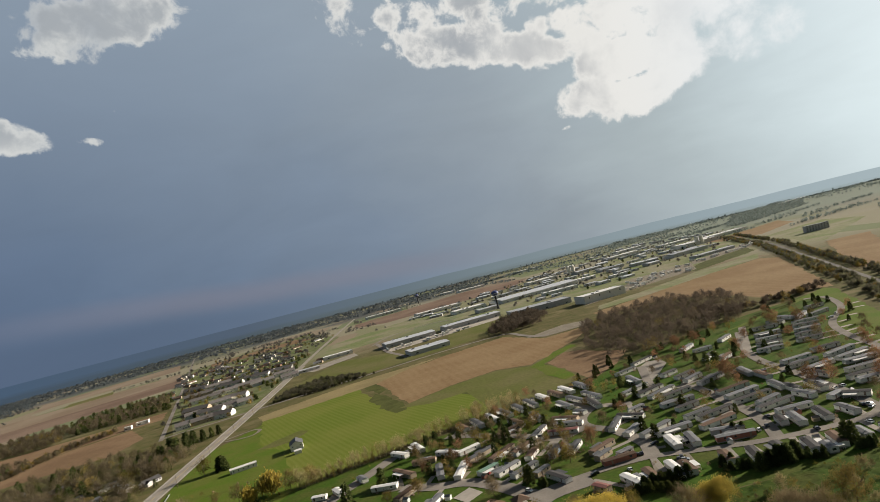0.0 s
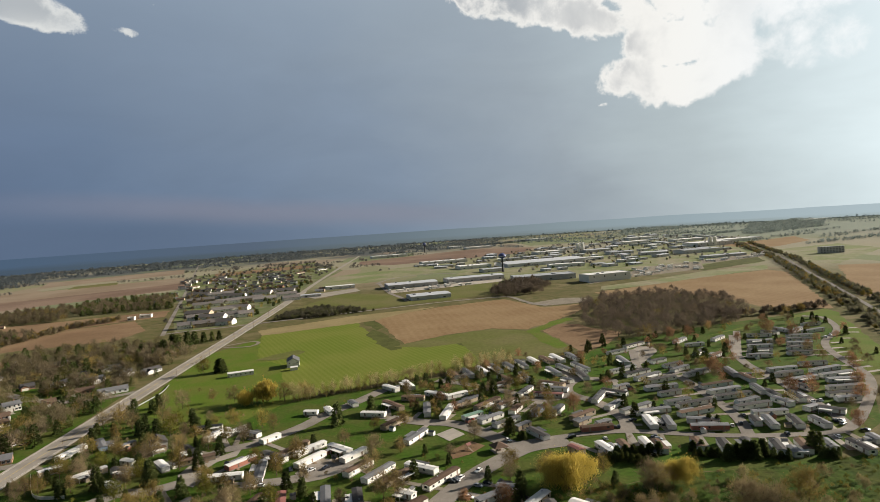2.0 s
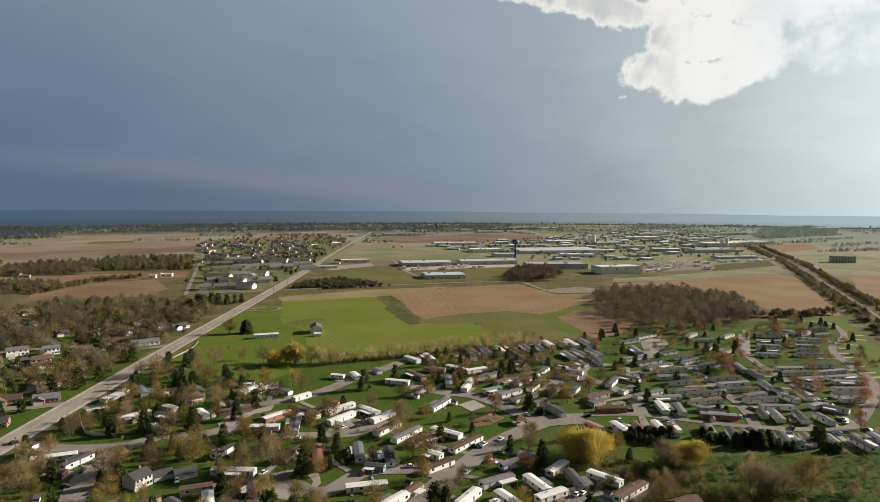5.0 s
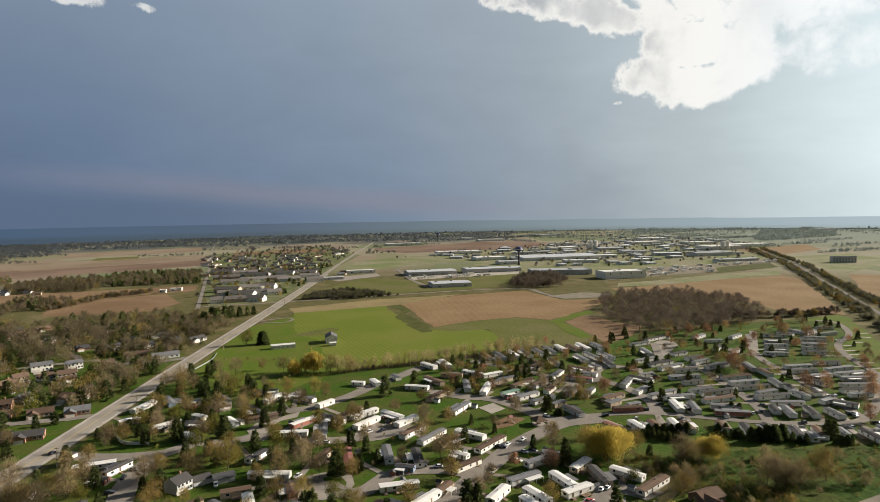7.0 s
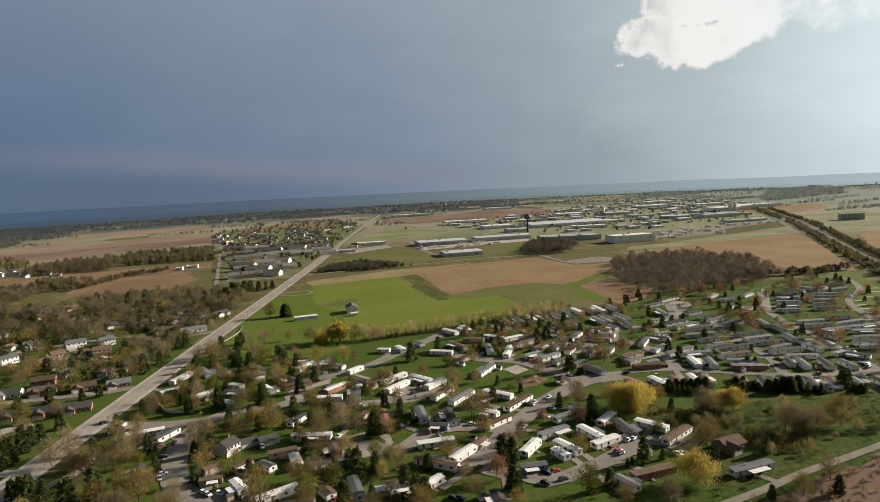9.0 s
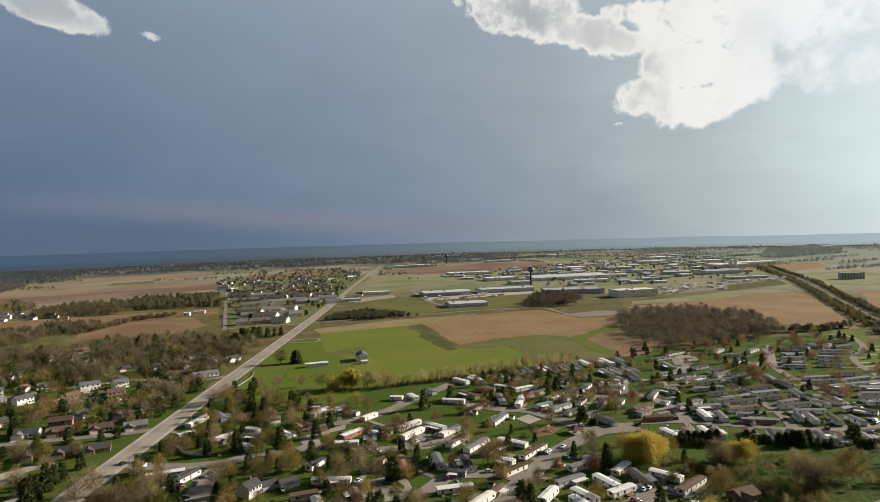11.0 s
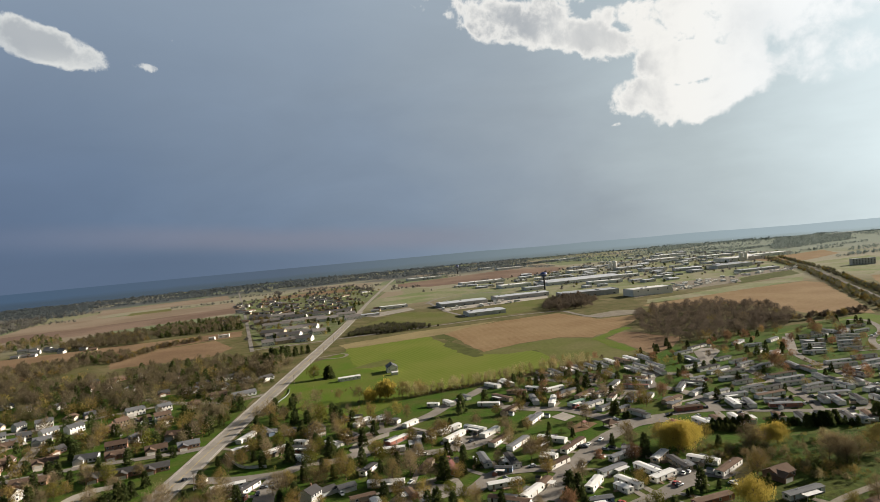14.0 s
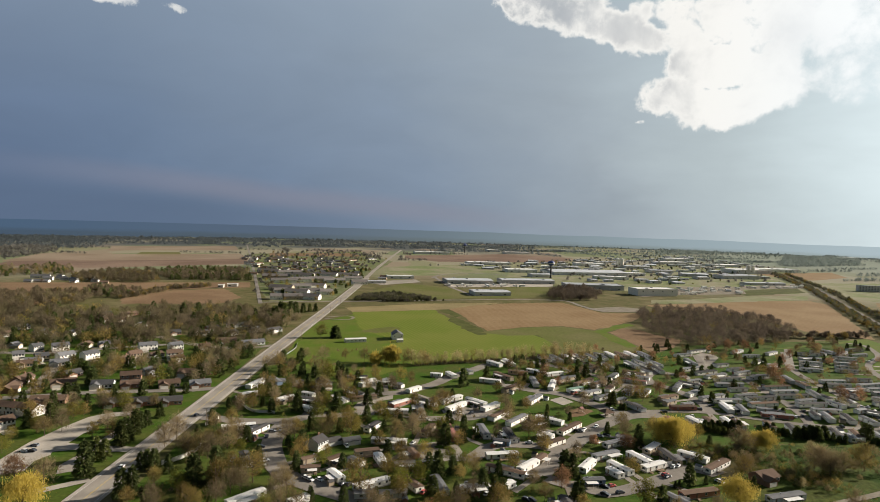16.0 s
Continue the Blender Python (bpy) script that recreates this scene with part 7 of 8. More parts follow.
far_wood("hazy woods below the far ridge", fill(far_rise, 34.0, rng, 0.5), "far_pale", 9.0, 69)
FAR_OPEN = [field_left_far, field_left_pale, field_red_mid, field_far_pale, field_far_green, field_town_back, works_zone]
far_lines = {"far_dark": [], "far_twig": [], "far_pale": []}
for k in range(170):
    head = rng.uniform(-44, 47)
    d = 1.0 / rng.uniform(1 / 3600, 1 / 1900)
    if rng.random() < 0.45:
        d = rng.uniform(2700, 3600)
    x, y = math.sin(radians(head)) * d, math.cos(radians(head)) * d
    way = radians(19 if rng.random() < 0.8 else 109)
    length = rng.uniform(90, 420) * (1.7 if d > 2700 else 1.0)
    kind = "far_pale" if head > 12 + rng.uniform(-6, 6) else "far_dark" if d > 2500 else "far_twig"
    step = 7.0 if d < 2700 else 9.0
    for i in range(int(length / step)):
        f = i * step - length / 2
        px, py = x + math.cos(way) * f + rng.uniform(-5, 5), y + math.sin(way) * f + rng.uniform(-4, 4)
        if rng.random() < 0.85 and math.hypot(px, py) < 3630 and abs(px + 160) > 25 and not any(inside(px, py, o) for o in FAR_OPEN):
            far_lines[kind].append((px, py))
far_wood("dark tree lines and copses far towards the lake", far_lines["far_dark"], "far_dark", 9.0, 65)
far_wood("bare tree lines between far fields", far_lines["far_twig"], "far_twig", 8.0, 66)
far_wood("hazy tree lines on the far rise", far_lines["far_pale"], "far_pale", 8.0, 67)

# ---- single trees ----
rng = random.Random(5)
SET = [(x, y) for x, y, h, kind in trees]
LANES = [(p.x, p.y, width / 2 - 0.5) for name, width, points in ROADS for p in curve_points(points, 4.0)] + [(p.x, p.y, 7.0) for p in curve_points(MAIN, 6.0)]
for x, y, h, kind in trees:
    if all((x - a) ** 2 + (y - b) ** 2 > r * r for a, b, r in LANES):
        tree(kind, x, y, h, rng)


def grove(outline, gap, kinds, low, high, seed, extra=0.6, group="garden trees"):
    """Trees set one by one between the homes and streets of an area."""
    rng = random.Random(seed)
    xs, ys = [p[0] for p in outline], [p[1] for p in outline]
    tries = int((max(xs) - min(xs)) * (max(ys) - min(ys)) / gap ** 2 * 2.2)
    for k in range(tries):
        x, y = rng.uniform(min(xs), max(xs)), rng.uniform(min(ys), max(ys))
        if inside(x, y, outline) and is_free(x, y, extra) and all((x - a) ** 2 + (y - b) ** 2 > (gap * 0.62) ** 2 for a, b in SET):
            SET.append((x, y))
            kind = rng.choices([k for k, _ in kinds], [w for _, w in kinds])[0]
            tree(kind, x, y, rng.uniform(low, high) * (0.85 if kind == "conifer" else 1.0), rng, group)


rng = random.Random(75)
for (xa, ya), (xb, yb) in (((160, 367.5), (177, 361)), ((200, 365.5), (226, 358)), ((233, 356), (240, 352.5)), ((252.5, 353), (260.5, 349.5)), ((130, 398), (123, 407))):
    for k in range(int(math.hypot(xb - xa, yb - ya) / 2.6) + 1):
        f = k * 2.6 / math.hypot(xb - xa, yb - ya)
        x, y = xa + (xb - xa) * f + rng.uniform(-0.5, 0.5), ya + (yb - ya) * f + rng.uniform(-0.9, 0.9)
        if is_free(x, y, 0.0):
            SET.append((x, y))
            tree("pine" if rng.random() < 0.6 else "conifer", x, y, rng.uniform(4.5, 7.0), rng, "evergreens behind the homes")
STREET_TREES = [(317, 563), (341, 594), (297, 449), (307, 442), (345, 456), (325, 425), (291, 381), (365, 487), (312, 626), (295, 626), (199, 565), (395, 601), (276, 505), (384, 626)]
for x, y in STREET_TREES:
    SET.append((x, y))
    tree("red", x, y, rng.uniform(8.0, 11.0), rng, "street trees of the park")
PARK_WEST = [(-126, 240), (-122, 400), (-118, 490), (-60, 480), (10, 440), (20, 330), (40, 235)]
PARK_MID = [(20, 470), (20, 330), (40, 240), (190, 250), (170, 330), (130, 390), (190, 420), (160, 520), (110, 580)]
PARK_EAST = [(190, 420), (160, 520), (130, 590), (250, 640), (480, 700), (400, 500), (320, 400)]
ROADSIDE = [(-130, 290), (-131, 520), (-112, 520), (-105, 290)]
grove(ROADSIDE, 12.0, [("bare", 3), ("conifer", 6), ("bud", 2)], 7, 12, 70, 0.2)
grove(PARK_WEST, 11.0, [("bare", 5), ("conifer", 7), ("bud", 5), ("leaf", 2)], 7, 12, 71, 0.3)
grove(PARK_MID, 15.0, [("bare", 5), ("conifer", 3), ("bud", 3), ("red", 1)], 6, 11, 72, 0.3)
wood("garden_trees", "small garden trees between the homes", PARK_EAST, 16.0, [("bare", 4), ("conifer", 4), ("bud", 2), ("red", 2)], 6.5, 43, piece=0.62)
wood("garden_trees", "small garden trees between the homes", [(20, 470), (110, 590), (165, 520), (130, 400)], 13.0, [("bare", 4), ("conifer", 4), ("bud", 3), ("red", 1)], 7.0, 44, piece=0.62)
grove([(-330, 480), (-330, 320), (-240, 290), (-158, 310), (-160, 400), (-165, 480)], 14.0, [("bare", 5), ("bud", 4), ("conifer", 4), ("leaf", 1)], 8, 13, 74, 0.3)


# ---- houses ----
HOUSE_WALLS = {"w": "white-sided", "t": "tan-sided", "g": "grey-sided", "k": "brown brick", "b": "blue-sided", "r": "red-brown"}


def house(x, y, turn, length, code, rng, group="houses west of the highway", plain=False):
    roof_code, wall_code, storeys = code
    storeys = int(storeys)
    length = round(length * 2) / 2
    width = {0: 6.5, 1: 8.5, 2: 8.5, 3: 15.0}[storeys]
    eave = {0: 2.5, 1: 2.8, 2: 4.7, 3: 5.0}[storeys]
    ridge = eave + (1.1, 2.1, 2.1, 3.6)[storeys]
    ob = new("garage" if storeys == 0 else "house")
    ob.matrix_basis = pose(x, y, 0, 0, 0, turn)
    what = {0: "garage", 1: "ranch house", 2: "two-storey house", 3: "apartment block"}[storeys]
    tagged(ob, f"{HOUSE_WALLS[wall_code]} {what} with a {ROOF_WORDS[roof_code]} gable roof", "house", group)
    part("wall", cached(("hw", length, storeys, wall_code), lambda: link_mesh("wall", gable_walls(length, width, 0.0, eave, ridge), M["wall_" + wall_code])), None, ob)
    part("roof", cached(("hr", length, storeys, roof_code), lambda: link_mesh("roof", gable_roof(length, width, eave, ridge, 0.45, 0.16), M["roof_" + roof_code])), None, ob)
    side = -width / 2
    if storeys == 0:
        add_door(ob, 0, side, 0.0, 0, 2.6, 2.1, "garage", "garage_door")
        return ob
    if storeys == 1 and not plain:
        wing = part("garage_wing", cached(("wing", wall_code), lambda: link_mesh("garage_wing", gable_walls(7.4, 6.2, 0.0, 2.7, 4.2), M["wall_" + wall_code])), None, ob)
        wing.matrix_basis = pose(-length * 0.28, side + 0.7, 0, 0, 0, 90)
        top = part("wing_roof", cached(("wing_roof", roof_code), lambda: link_mesh("wing_roof", gable_roof(7.4, 6.2, 2.72, 4.25, 0.4, 0.16), M["roof_" + roof_code])), None, ob)
        top.matrix_basis = pose(-length * 0.28, side + 0.7, 0, 0, 0, 90)
        add_door(ob, -length * 0.28, side - 3.0, 0.0, 0, 4.6, 2.1, "garage", "garage_door")
    elif storeys < 3:
        add_door(ob, -length * 0.28, side, 0.0, 0, 4.6, 2.1, "garage", "garage_door")
    add_door(ob, length * 0.05, side, 0.1, 0)
    for floor in range(min(storeys, 2)):
        z = 0.9 + floor * 2.3
        for f in (0.22, 0.4) if floor == 0 else (-0.38, -0.15, 0.12, 0.36):
            add_window(ob, f * length, side, z, 0, 1.5 if floor == 0 else 1.1, 1.2, y < 470)
        if not plain:
            add_window(ob, 0.25 * length, -side, z, 180, 1.3, 1.2, False)
            add_window(ob, length / 2, -0.8, z, 90, 1.1, 1.2, False)
    if not plain and rng.random() < 0.5:
        part("chimney", cached("chimney", lambda: link_mesh("chimney", boxes((-0.4, 0.4, -0.3, 0.3, 0, 1.9), (-0.48, 0.48, -0.38, 0.38, 1.9, 2.05)), M["wall_k"])), None, ob).matrix_basis = pose(length * 0.2, 0.4, ridge - 0.9)
    return ob


rng = random.Random(8)
for x, y, turn, length, code in houses:
    house(x, y, turn, length, code, rng)
for k, (x, y, turn, length, code) in enumerate(houses[:37]):
    if code == "Dk1":
        continue
    c, s = math.cos(radians(turn)), math.sin(radians(turn))
    a = Vector((x - c * 0.28 * length + s * 4.5, y - s * 0.28 * length - c * 4.5, 0))
    tagged(new("driveway", link_mesh("driveway", strip([a, a + Vector((s, -c, 0)) * 9.0], 5.0, 0.20 + 0.0002 * k), M["concrete"])), "pale concrete drive before a house", "driveway", kind="structure")
for x, y, turn, length, code in townhouses:
    house(x, y, turn, length, code, rng, "terraces beyond the woods", True)

# small far houses of the town along the highway
rng = random.Random(81)
for k in range(135):
    f, g = rng.random(), rng.random()
    x, y = -410 + 320 * f - 170 * g, 1230 + 570 * g
    if abs(x + 156) > 26:
        house(x, y, rng.uniform(-20, 20), rng.uniform(12, 17), rng.choice(("Gw1", "Gw1", "Bt1", "Dw2", "Tw2", "Bk1", "Gt1")), rng, "far town houses", True)
for k in range(16):
    f = k / 15
    x, y = -720 + 180 * rng.random(), 1010 + 80 * rng.random()
    house(x, y, rng.uniform(-30, 30), rng.uniform(11, 15), rng.choice(("Gw1", "Gw2", "Bt1")), rng, "far hamlet houses", True)


# ---- sheds, works and halls ----
def hall(x, y, turn, length, height, depth, code, rng, group="works and warehouses"):
    """A flat-roofed hall, its front at the given place, with a parapet, dock doors and a strip of windows."""
    roof, wall, words = {"W": ("roof_W", "wall_w", "white metal warehouse with a pale flat roof"), "G": ("roof_S", "wall_s", "low pale works hall with a grey metal roof"),
                         "g": ("roof_S", "wall_s", "long grey concrete works hall with a flat roof"), "B": ("roof_S", "wall_g", "large works hall with a blue-grey metal roof"),
                         "H": ("roof_S", "wall_s", "pale grey four-storey hotel block with rows of windows")}[code]
    ob = new("hotel" if code == "H" else "warehouse")
    base = min(land(x, y), land(x, y + depth))
    ob.matrix_basis = pose(x, y, base, 0, 0, turn)
    tagged(ob, words, "hotel" if code == "H" else "warehouse", group)
    part("wall", boxes((-length / 2, length / 2, 0, depth, 0, height)), M[wall], ob)
    bm = bmesh.new()
    if code in "GB":
        prism(bm, [(-0.5, height), (depth / 2, height + depth * 0.035), (depth + 0.5, height), (depth + 0.5, height + 0.3), (depth / 2, height + depth * 0.035 + 0.3), (-0.5, height + 0.3)], -length / 2 - 0.5, length / 2 + 0.5)
    else:
        for d in ((-length / 2 - 0.1, length / 2 + 0.1, -0.1, depth + 0.1, height, height + 0.25), (-length / 2 - 0.1, length / 2 + 0.1, -0.1, 0.4, height + 0.25, height + 0.9), (-length / 2 - 0.1, -length / 2 + 0.4, 0.4, depth + 0.1, height + 0.25, height + 0.9),
                  (length / 2 - 0.4, length / 2 + 0.1, 0.4, depth + 0.1, height + 0.25, height + 0.9)):
            box(bm, *d)
    part("roof", bm, M[roof], ob)
    if code == "H":
        for floor in range(4):
            for k in range(8):
                add_window(ob, (k + 0.5) / 8 * length - length / 2, 0, 1.2 + floor * 3.5, 0, 2.2, 1.8, False)
        return ob
    if math.hypot(x, y) < 2300:
        n = max(2, min(8, int(length / 18)))
        for k in range(n):
            xx = (k + 0.5) / n * length - length / 2
            if code == "W" and height > 10:
                add_window(ob, xx, 0, height - 4.5, 0, 2.0, 2.5, False)
            elif k % 3 == 1:
                add_door(ob, xx, 0, 0, 0, 4.5, 4.0, "garage", "dock_door")
            else:
                add_window(ob, xx, 0, 1.5, 0, 4.0, 1.5, False)
    for k in range(2 if length > 60 else 0):
        part("roof_unit", cached("roof_unit", lambda: link_mesh("roof_unit", boxes((-2, 2, -1.5, 1.5, 0, 1.6), (-1.2, 1.2, -1.0, 1.0, 1.6, 1.9)), M["steel"])), None, ob).matrix_basis = pose(rng.uniform(-0.4, 0.4) * length, depth * rng.uniform(0.25, 0.7), height + (depth * 0.026 if code in "GB" else 0.2))
    return ob


rng = random.Random(9)
for row in works:
    hall(*row, rng)
done = [(row[0], row[1] + row[5] / 2, row[3]) for row in works]
xs, ys = [p[0] for p in works_zone], [p[1] for p in works_zone]
for k in range(900):
    x, y = rng.uniform(min(xs), max(xs)), rng.uniform(min(ys), max(ys))
    length, depth = rng.uniform(12, 46), rng.uniform(12, 36)
    if len(done) < 120 and inside(x, y, works_zone) and all(math.hypot(x - a, y - b) > (length + r) * 0.62 for a, b, r in done):
        done.append((x, y + depth / 2, length))
        hall(x, y, rng.choice((8, 12, 16, -6)), length, rng.uniform(3.5, 5.5), depth, rng.choice("WWGGgB"), rng)


def semi_trailer():
    ob = new("semi_trailer")
    tagged(ob, "white box trailer parked on a gravel yard", "trailer", "trailers in the yards")
    part("box", boxes((-6.5, 6.5, -1.25, 1.25, 1.15, 4.0)), M["wall_w"], ob)
    part("chassis", boxes((-6.3, 6.3, -0.5, 0.5, 0.95, 1.15), (3.6, 3.8, -0.9, -0.7, 0.0, 0.95), (3.6, 3.8, 0.7, 0.9, 0.0, 0.95)), M["steel"], ob)
    for a in (-5.2, -3.9):
        for b in (-0.95, 0.95):
            bm = bmesh.new()
            bmesh.ops.create_cone(bm, cap_ends=True, segments=12, radius1=0.5, radius2=0.5, depth=0.3, matrix=pose(a, b, 0.5, 90))
            part("wheel", bm, M["rubber"], ob)
    return ob


rng = random.Random(19)
first = semi_trailer()
first.matrix_basis = pose(470.0, 1165.0, 0.16, 0, 0, 110)
for yard, count in ((plot_yard, 26), (plot_trailer_yard, 16), (plot_apron, 12)):
    xs, ys = [p[0] for p in yard], [p[1] for p in yard]
    while count:
        x, y = rng.uniform(min(xs), max(xs)), rng.uniform(min(ys), max(ys))
        if inside(x, y, yard) and all(math.hypot(x - a, y - b) > r * 0.5 + 12 for a, b, r in done):
            done.append((x, y, 4.0))
            copy_thing(first, pose(x, y, 0.16, 0, 0, rng.choice((108, 110, 20, 22))))
            count -= 1


def water_tower(x, y, height, label):
    ob = new("water_tower")
    ob.matrix_basis = pose(x, y, land(x, y))
    tagged(ob, label, "water tower")
    bm = bmesh.new()
    tube(bm, [(0, 0, 0), (0, 0, 3), (0, 0, height * 0.7), (0, 0, height * 0.78)], [3.4, 1.9, 1.7, 3.0], 16)
    part("stem", bm, M["roof_D"], ob)
    bm = bmesh.new()
    bmesh.ops.create_uvsphere(bm, u_segments=24, v_segments=14, radius=1.0)
    bmesh.ops.transform(bm, matrix=pose(0, 0, height * 0.87) @ Matrix.Diagonal((height * 0.2, height * 0.2, height * 0.15, 1)), verts=bm.verts)
    part("tank", bm, M["tank"], ob, "blue painted tank")
    bm = bmesh.new()
    bmesh.ops.create_cone(bm, cap_ends=True, segments=24, radius1=height * 0.206, radius2=height * 0.206, depth=0.7, matrix=pose(0, 0, height * 0.86))
    part("catwalk", bm, M["trim"], ob, "white ring round the tank")


water_tower(256.0, 1420.0, 40.0, "blue ball-shaped water tower on a single dark stem")
water_tower(100.0, 2510.0, 37.0, "far pale water tower on a single stem")


def silo(x, y):
    ob = new("silo")
    ob.matrix_basis = pose(x, y, land(x, y))
    tagged(ob, "pair of white cylindrical silos", "silo")
    for dx in (-7, 7):
        bm = bmesh.new()
        tube(bm, [(dx, 0, 0), (dx, 0, 24), (dx, 0, 26)], [5.5, 5.5, 2.0], 18)
        part("tank", bm, M["wall_w"], ob)


silo(905.0, 1800.0)
silo(562.0, 1930.0)


def barn(x, y, turn):
    ob = new("barn")
    ob.matrix_basis = pose(x, y, 0, 0, 0, turn)
    tagged(ob, "pale metal barn with a grey gable roof beside the green crop", "barn")
    part("wall", gable_walls(15.0, 10.5, 0, 5.2, 8.0), M["wall_w"], ob)
    part("roof", gable_roof(15.0, 10.5, 5.2, 8.0, 0.4, 0.18), M["roof_G"], ob)
    add_door(ob, -7.5, -1.2, 0, -90, 3.4, 3.4, "garage", "barn_door")
    for f in (-3.4, 3.2):
        add_window(ob, -7.5, f, 3.4, -90, 0.9, 0.8, False)
    for f in (-4, 0, 4):
        add_window(ob, f, -5.25, 2.4, 0, 0.9, 0.8, False)


def annex(x, y, turn):
    ob = new("shed")
    ob.matrix_basis = pose(x, y, 0, 0, 0, turn)
    tagged(ob, "low white metal shed before the barn", "shed")
    part("wall", gable_walls(6.0, 5.0, 0, 2.5, 3.3), M["wall_w"], ob)
    part("roof", gable_roof(6.0, 5.0, 2.5, 3.3, 0.2, 0.1), M["roof_W"], ob)
    add_door(ob, 0.5, -2.5, 0, 0, 2.4, 2.1, "garage", "shed_door")


def long_shed(x, y, turn, length):
    ob = new("shed")
    ob.matrix_basis = pose(x, y, 0, 0, 0, turn)
    tagged(ob, "long white metal shed on the mown grass", "shed")
    part("wall", gable_walls(length, 6.0, 0, 3.2, 4.0), M["wall_w"], ob)
    part("roof", gable_roof(length, 6.0, 3.2, 4.0, 0.2, 0.12), M["roof_W"], ob)
    for k in range(5):
        add_window(ob, (k - 2) * length / 5.5, -3.0, 1.3, 0, 1.0, 0.9, False)
    add_door(ob, -length * 0.46, -3.0, 0, 0)


barn(-41.0, 628.0, 101)
annex(-37.0, 611.0, 12)
long_shed(-80.3, 604.0, 18, 21.0)


# ---- playground ----
def pavilion(x, y, turn):
    ob = new("pavilion")
    ob.matrix_basis = pose(x, y, 0, 0, 0, turn)
    tagged(ob, "open brown wooden picnic pavilion with a hipped roof", "pavilion")
    part("slab", boxes((-3.6, 3.6, -3.6, 3.6, 0, 0.16)), M["concrete"], ob)
    for a in (-3, 3):
        for b in (-3, 3):
            part("post", cached("pav_post", lambda: link_mesh("post", boxes((-0.12, 0.12, -0.12, 0.12, 0.16, 2.7)), M["wood"])), None, ob).matrix_basis = pose(a, b, 0)
    bm = bmesh.new()
    bmesh.ops.create_cone(bm, cap_ends=True, segments=4, radius1=5.6, radius2=0.5, depth=2.0, matrix=pose(0, 0, 3.6, 0, 0, 45))
    part("roof", bm, M["roof_B"], ob)
    part("picnic_table", boxes((-1, 1, -0.4, 0.4, 0.86, 0.94), (-1, 1, -0.95, -0.65, 0.55, 0.62), (-1, 1, 0.65, 0.95, 0.55, 0.62), (-0.7, -0.6, -0.8, 0.8, 0.16, 0.86), (0.6, 0.7, -0.8, 0.8, 0.16, 0.86)), M["wood"], ob)


def playset(x, y, turn):
    ob = new("playground_climber")
    ob.matrix_basis = pose(x, y, 0, 0, 0, turn)
    tagged(ob, "brown wooden playground climber with a slide and a swing bar", "playground")
    for a in (-1, 1):
        for b in (-1, 1):
            part("post", boxes((a - 0.08, a + 0.08, b - 0.08, b + 0.08, 0, 3.0)), M["wood"], ob)
    part("deck", boxes((-1.1, 1.1, -1.1, 1.1, 1.3, 1.42)), M["wood"], ob)
    part("roof", gable_roof(2.4, 2.4, 3.0, 3.9, 0.15, 0.08), M["roof_R"], ob)
    bm = bmesh.new()
    prism(bm, [(-1.1, 1.3), (-4.2, 0.2), (-4.2, 0.3), (-1.1, 1.4)], -0.35, 0.35)
    part("slide", bm, M["door"], ob)
    bm = bmesh.new()
    for a in ([(1, 0, 2.6), (5, 0, 2.6)], [(5, 0, 2.6), (5.3, 1.2, 0)], [(5, 0, 2.6), (5.3, -1.2, 0)]):
        tube(bm, a, [0.07, 0.07], 6)
    part("swing_bar", bm, M["wood"], ob)
    for k in (2.3, 3.7):
        part("swing", boxes((k - 0.25, k + 0.25, -0.1, 0.1, 0.5, 0.55), (k - 0.25, k - 0.23, -0.01, 0.01, 0.55, 2.6), (k + 0.23, k + 0.25, -0.01, 0.01, 0.55, 2.6)), M["rubber"], ob)


pavilion(110.0, 391.4, 20)
playset(94.5, 395.5, 35)


# ---- fences, poles ----
def fence(points, height, material, label):
    ob = new("fence")
    tagged(ob, label, "fence")
    line = curve_points(points, 2.4)
    for a, b in zip(line, line[1:]):
        d = b - a
        m = pose(a.x, a.y, 0, 0, 0, math.degrees(math.atan2(d.y, d.x)))
        p = part("panel", cached(("panel", height, material), lambda: link_mesh("panel", boxes((0, 2.4, -0.03, 0.03, 0.08, height), (0, 2.4, -0.06, 0.06, height - 0.12, height + 0.02)), M[material])), None, ob)
        p.matrix_basis = m @ Matrix.Diagonal((d.length / 2.4, 1, 1, 1))
        part("post", cached(("post", height, material), lambda: link_mesh("post", boxes((-0.08, 0.08, -0.08, 0.08, 0, height + 0.12)), M[material])), None, ob).matrix_basis = m


fence(fence_white, 2.2, "wall_w", "white panel fence behind the roadside gardens")
fence(fence_screen, 1.7, "wall_w", "pale grey screen fence round the first homes")
fence(fence_entry, 1.8, "wall_w", "white panel fence beside the park entry")
fence(barrier_rail, 0.9, "steel", "steel guard rail at the creek culvert")


def utility_pole(x, y, height, arm=2.4):
    ob = new("utility_pole")
    ob.matrix_basis = pose(x, y, land(x, y))
    tagged(ob, "weathered wooden utility pole with a crossarm", "pole", "poles along the highway")
    bm = bmesh.new()
    tube(bm, [(0, 0, 0), (0, 0, height)], [0.17, 0.11], 8)
    part("shaft", bm, M["wood"], ob)
    part("crossarm", boxes((-arm / 2, arm / 2, -0.06, 0.06, height - 0.9, height - 0.75)), M["wood"], ob)
    for k in (-1, 0, 1):
        part("insulator", cached("insulator", lambda: link_mesh("insulator", boxes((-0.06, 0.06, -0.06, 0.06, 0, 0.25)), M["steel"])), None, ob).matrix_basis = pose(k * arm * 0.42, 0, height - 0.75)


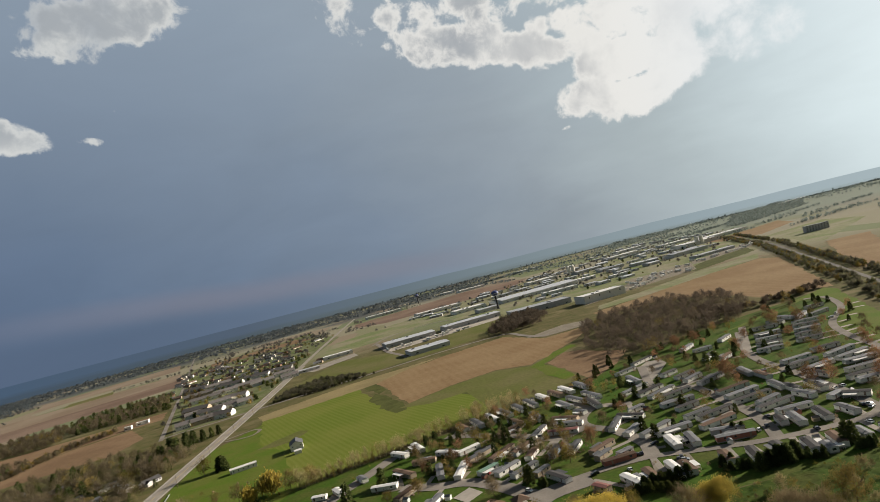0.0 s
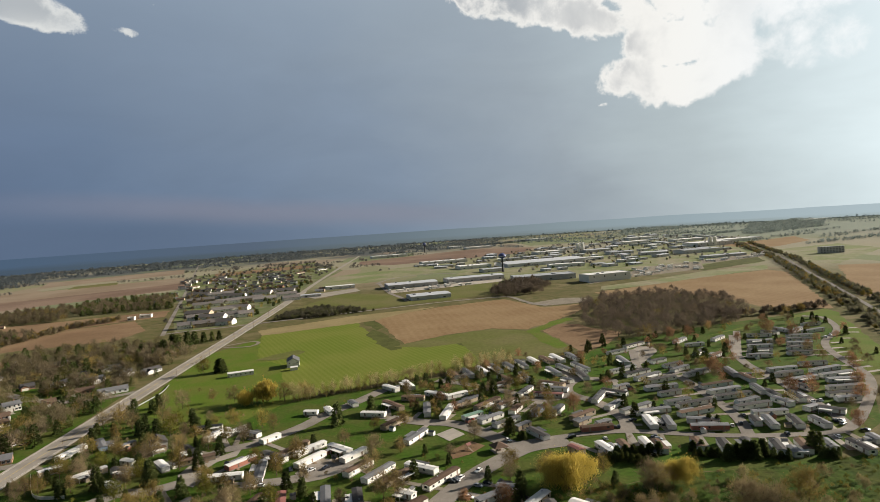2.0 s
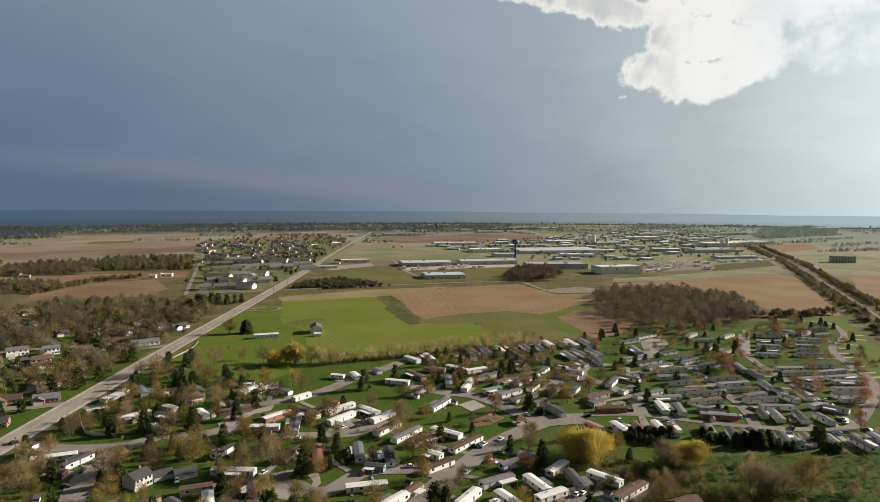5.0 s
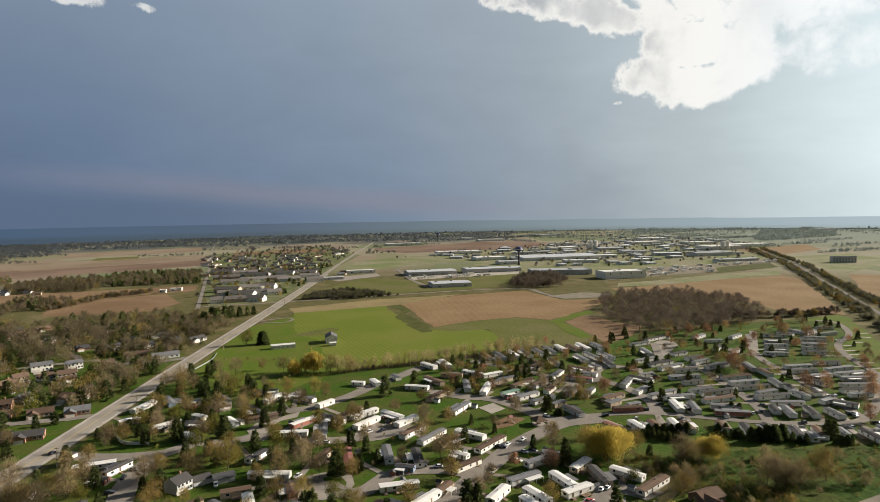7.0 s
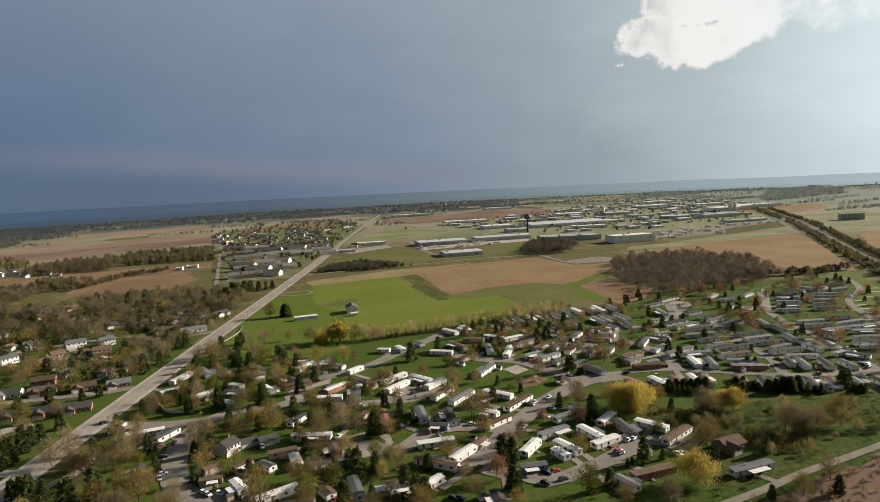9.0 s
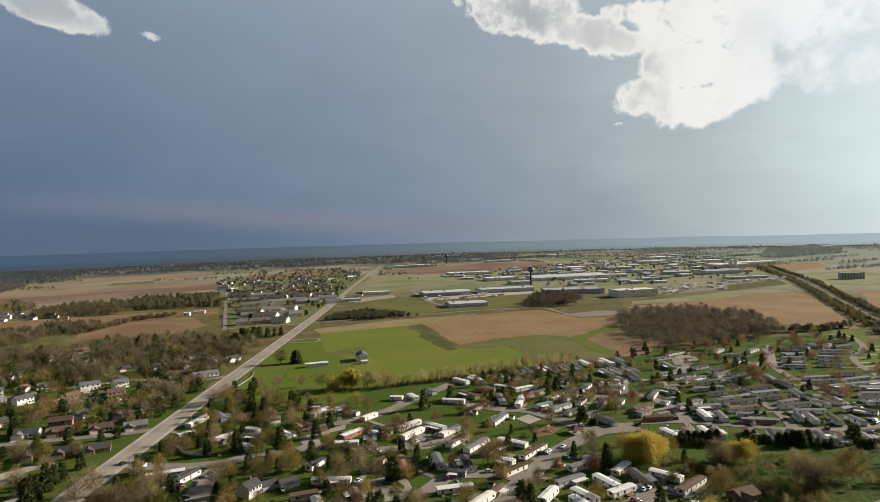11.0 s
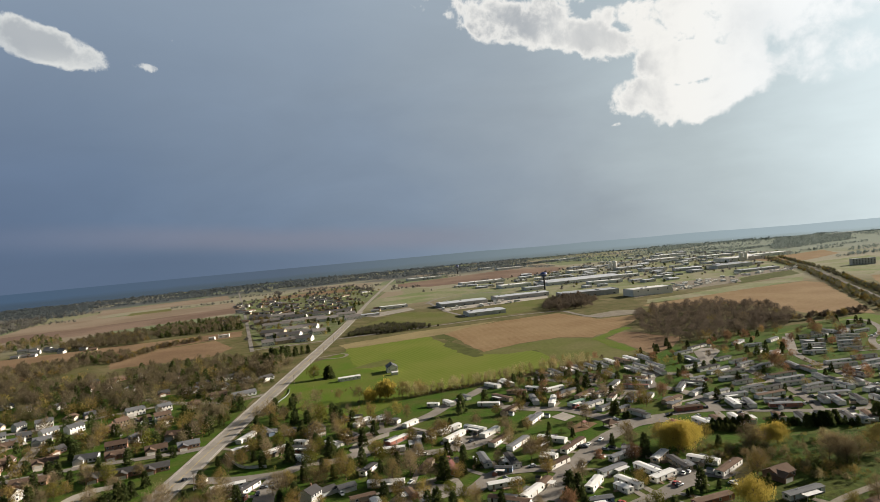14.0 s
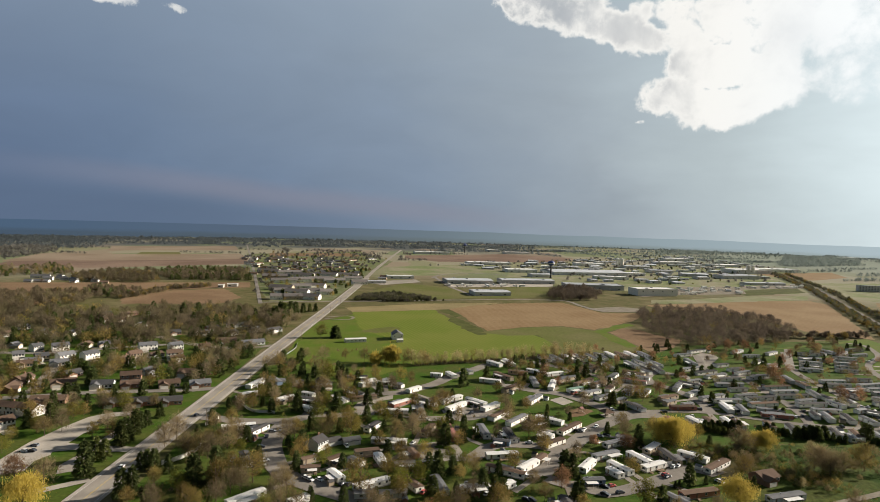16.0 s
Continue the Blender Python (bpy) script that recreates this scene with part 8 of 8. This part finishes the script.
for k in range(9):
    utility_pole(-128.5 - 0.012 * (85 * k), 262 + 85 * k, 10.0)


# ---- cars ----
CAR_PAINT = ["car_dark", "car_white", "car_red", "car_grey"]


def car_meshes(paint):
    def make():
        bm = bmesh.new()
        prism(bm, [(-2.2, 0.3), (2.2, 0.3), (2.25, 0.7), (1.3, 0.95), (-2.15, 1.0), (-2.25, 0.6)], -0.88, 0.88)
        bmesh.ops.rotate(bm, verts=bm.verts, matrix=Matrix.Rotation(radians(-90), 3, "Z"))
        bmesh.ops.bevel(bm, geom=bm.edges[:], offset=0.07, segments=1, affect="EDGES")
        cab = bmesh.new()
        prism(cab, [(-2.0, 0.96), (1.1, 0.96), (0.3, 1.46), (-1.4, 1.48)], -0.76, 0.76)
        bmesh.ops.rotate(cab, verts=cab.verts, matrix=Matrix.Rotation(radians(-90), 3, "Z"))
        top = boxes((-1.3, 0.25, -0.7, 0.7, 1.46, 1.52))
        wheel = bmesh.new()
        bmesh.ops.create_cone(wheel, cap_ends=True, segments=14, radius1=0.33, radius2=0.33, depth=0.22, matrix=pose(0, 0, 0, 90))
        lamp = boxes((-0.05, 0.05, -0.2, 0.2, -0.08, 0.08))
        return link_mesh("body", bm, M[paint]), link_mesh("cabin_glass", cab, M["glass"]), link_mesh("roof", top, M[paint]), link_mesh("wheel", wheel, M["rubber"]), link_mesh("headlight", lamp, M["trim"])
    return cached(("car", paint), make)


rng = random.Random(4)
PAINT_WORDS = {"car_dark": "dark", "car_white": "white", "car_red": "red", "car_grey": "grey"}


def nearest_way(x, y):
    """The way of the nearest street, or of the nearest home's drive."""
    best, turn = 1e9, 0.0
    for name, width, points in ROADS:
        for a, b in zip(points, points[1:]):
            d = math.hypot((a[0] + b[0]) / 2 - x, (a[1] + b[1]) / 2 - y)
            if d < best:
                best, turn = d, math.degrees(math.atan2(b[1] - a[1], b[0] - a[0]))
    return turn + (90 if best > 6 and rng.random() < 0.6 else 0)


for x, y, paint in cars:
    name = CAR_PAINT[paint]
    body, glass_mesh, top, wheel, lamp = car_meshes(name)
    on_main = abs(x + 145.5) < 8
    ob = new("car")
    ob.matrix_basis = pose(x, y, 0.37 if on_main else 0.30 if not is_free(x, y) else 0.06, 0, 0, 90 if on_main else nearest_way(x, y))
    tagged(ob, f"{PAINT_WORDS[name]} car parked beside a home" if not on_main else f"{PAINT_WORDS[name]} car on the highway", "car", "cars")
    part("body", body, None, ob)
    part("cabin_glass", glass_mesh, None, ob)
    part("roof", top, None, ob)
    for a in (-1.35, 1.4):
        for b in (-0.8, 0.8):
            part("wheel", wheel, None, ob).matrix_basis = pose(a, b, 0.33)


# ---- the last of the distance: glowing backdrop of lake and hazy ridge at the horizon ----
def build_distance():
    m = bpy.data.materials.new("distance")
    m.use_nodes = True
    n = Nodes(m.node_tree)
    split = n.add("ShaderNodeSeparateXYZ")
    n.put(split.inputs[0], n.add("ShaderNodeNewGeometry").outputs["Position"])
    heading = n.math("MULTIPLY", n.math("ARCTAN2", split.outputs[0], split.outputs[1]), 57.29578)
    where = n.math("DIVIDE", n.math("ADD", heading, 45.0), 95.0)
    # lake tone and ridge haze are painted into the colour of a glowing strip
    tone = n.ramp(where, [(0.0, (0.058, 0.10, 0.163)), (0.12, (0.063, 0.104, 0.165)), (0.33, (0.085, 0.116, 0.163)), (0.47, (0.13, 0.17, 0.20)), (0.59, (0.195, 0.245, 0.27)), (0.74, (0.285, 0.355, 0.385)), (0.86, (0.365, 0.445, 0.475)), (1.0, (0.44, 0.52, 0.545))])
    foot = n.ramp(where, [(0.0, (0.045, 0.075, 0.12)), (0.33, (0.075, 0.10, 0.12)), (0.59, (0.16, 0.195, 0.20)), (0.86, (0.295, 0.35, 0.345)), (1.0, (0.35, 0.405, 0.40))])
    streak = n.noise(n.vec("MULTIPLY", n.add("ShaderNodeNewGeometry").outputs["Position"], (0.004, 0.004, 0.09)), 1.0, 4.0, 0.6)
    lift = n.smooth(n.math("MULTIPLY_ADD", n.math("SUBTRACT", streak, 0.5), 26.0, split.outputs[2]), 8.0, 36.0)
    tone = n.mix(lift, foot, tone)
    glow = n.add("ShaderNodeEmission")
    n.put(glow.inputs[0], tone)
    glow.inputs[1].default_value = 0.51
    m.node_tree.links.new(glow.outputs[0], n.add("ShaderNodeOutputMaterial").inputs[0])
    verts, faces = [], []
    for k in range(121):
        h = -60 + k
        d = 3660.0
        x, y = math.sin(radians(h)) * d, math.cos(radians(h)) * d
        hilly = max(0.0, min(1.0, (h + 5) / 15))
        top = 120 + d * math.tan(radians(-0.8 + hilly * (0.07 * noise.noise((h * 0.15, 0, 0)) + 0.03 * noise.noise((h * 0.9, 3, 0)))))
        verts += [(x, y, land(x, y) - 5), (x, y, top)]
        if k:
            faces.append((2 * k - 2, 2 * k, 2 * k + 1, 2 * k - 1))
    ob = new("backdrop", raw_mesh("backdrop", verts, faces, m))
    tagged(ob, "hazy ridge and dark lake at the horizon", "backdrop", kind="structure")


build_distance()
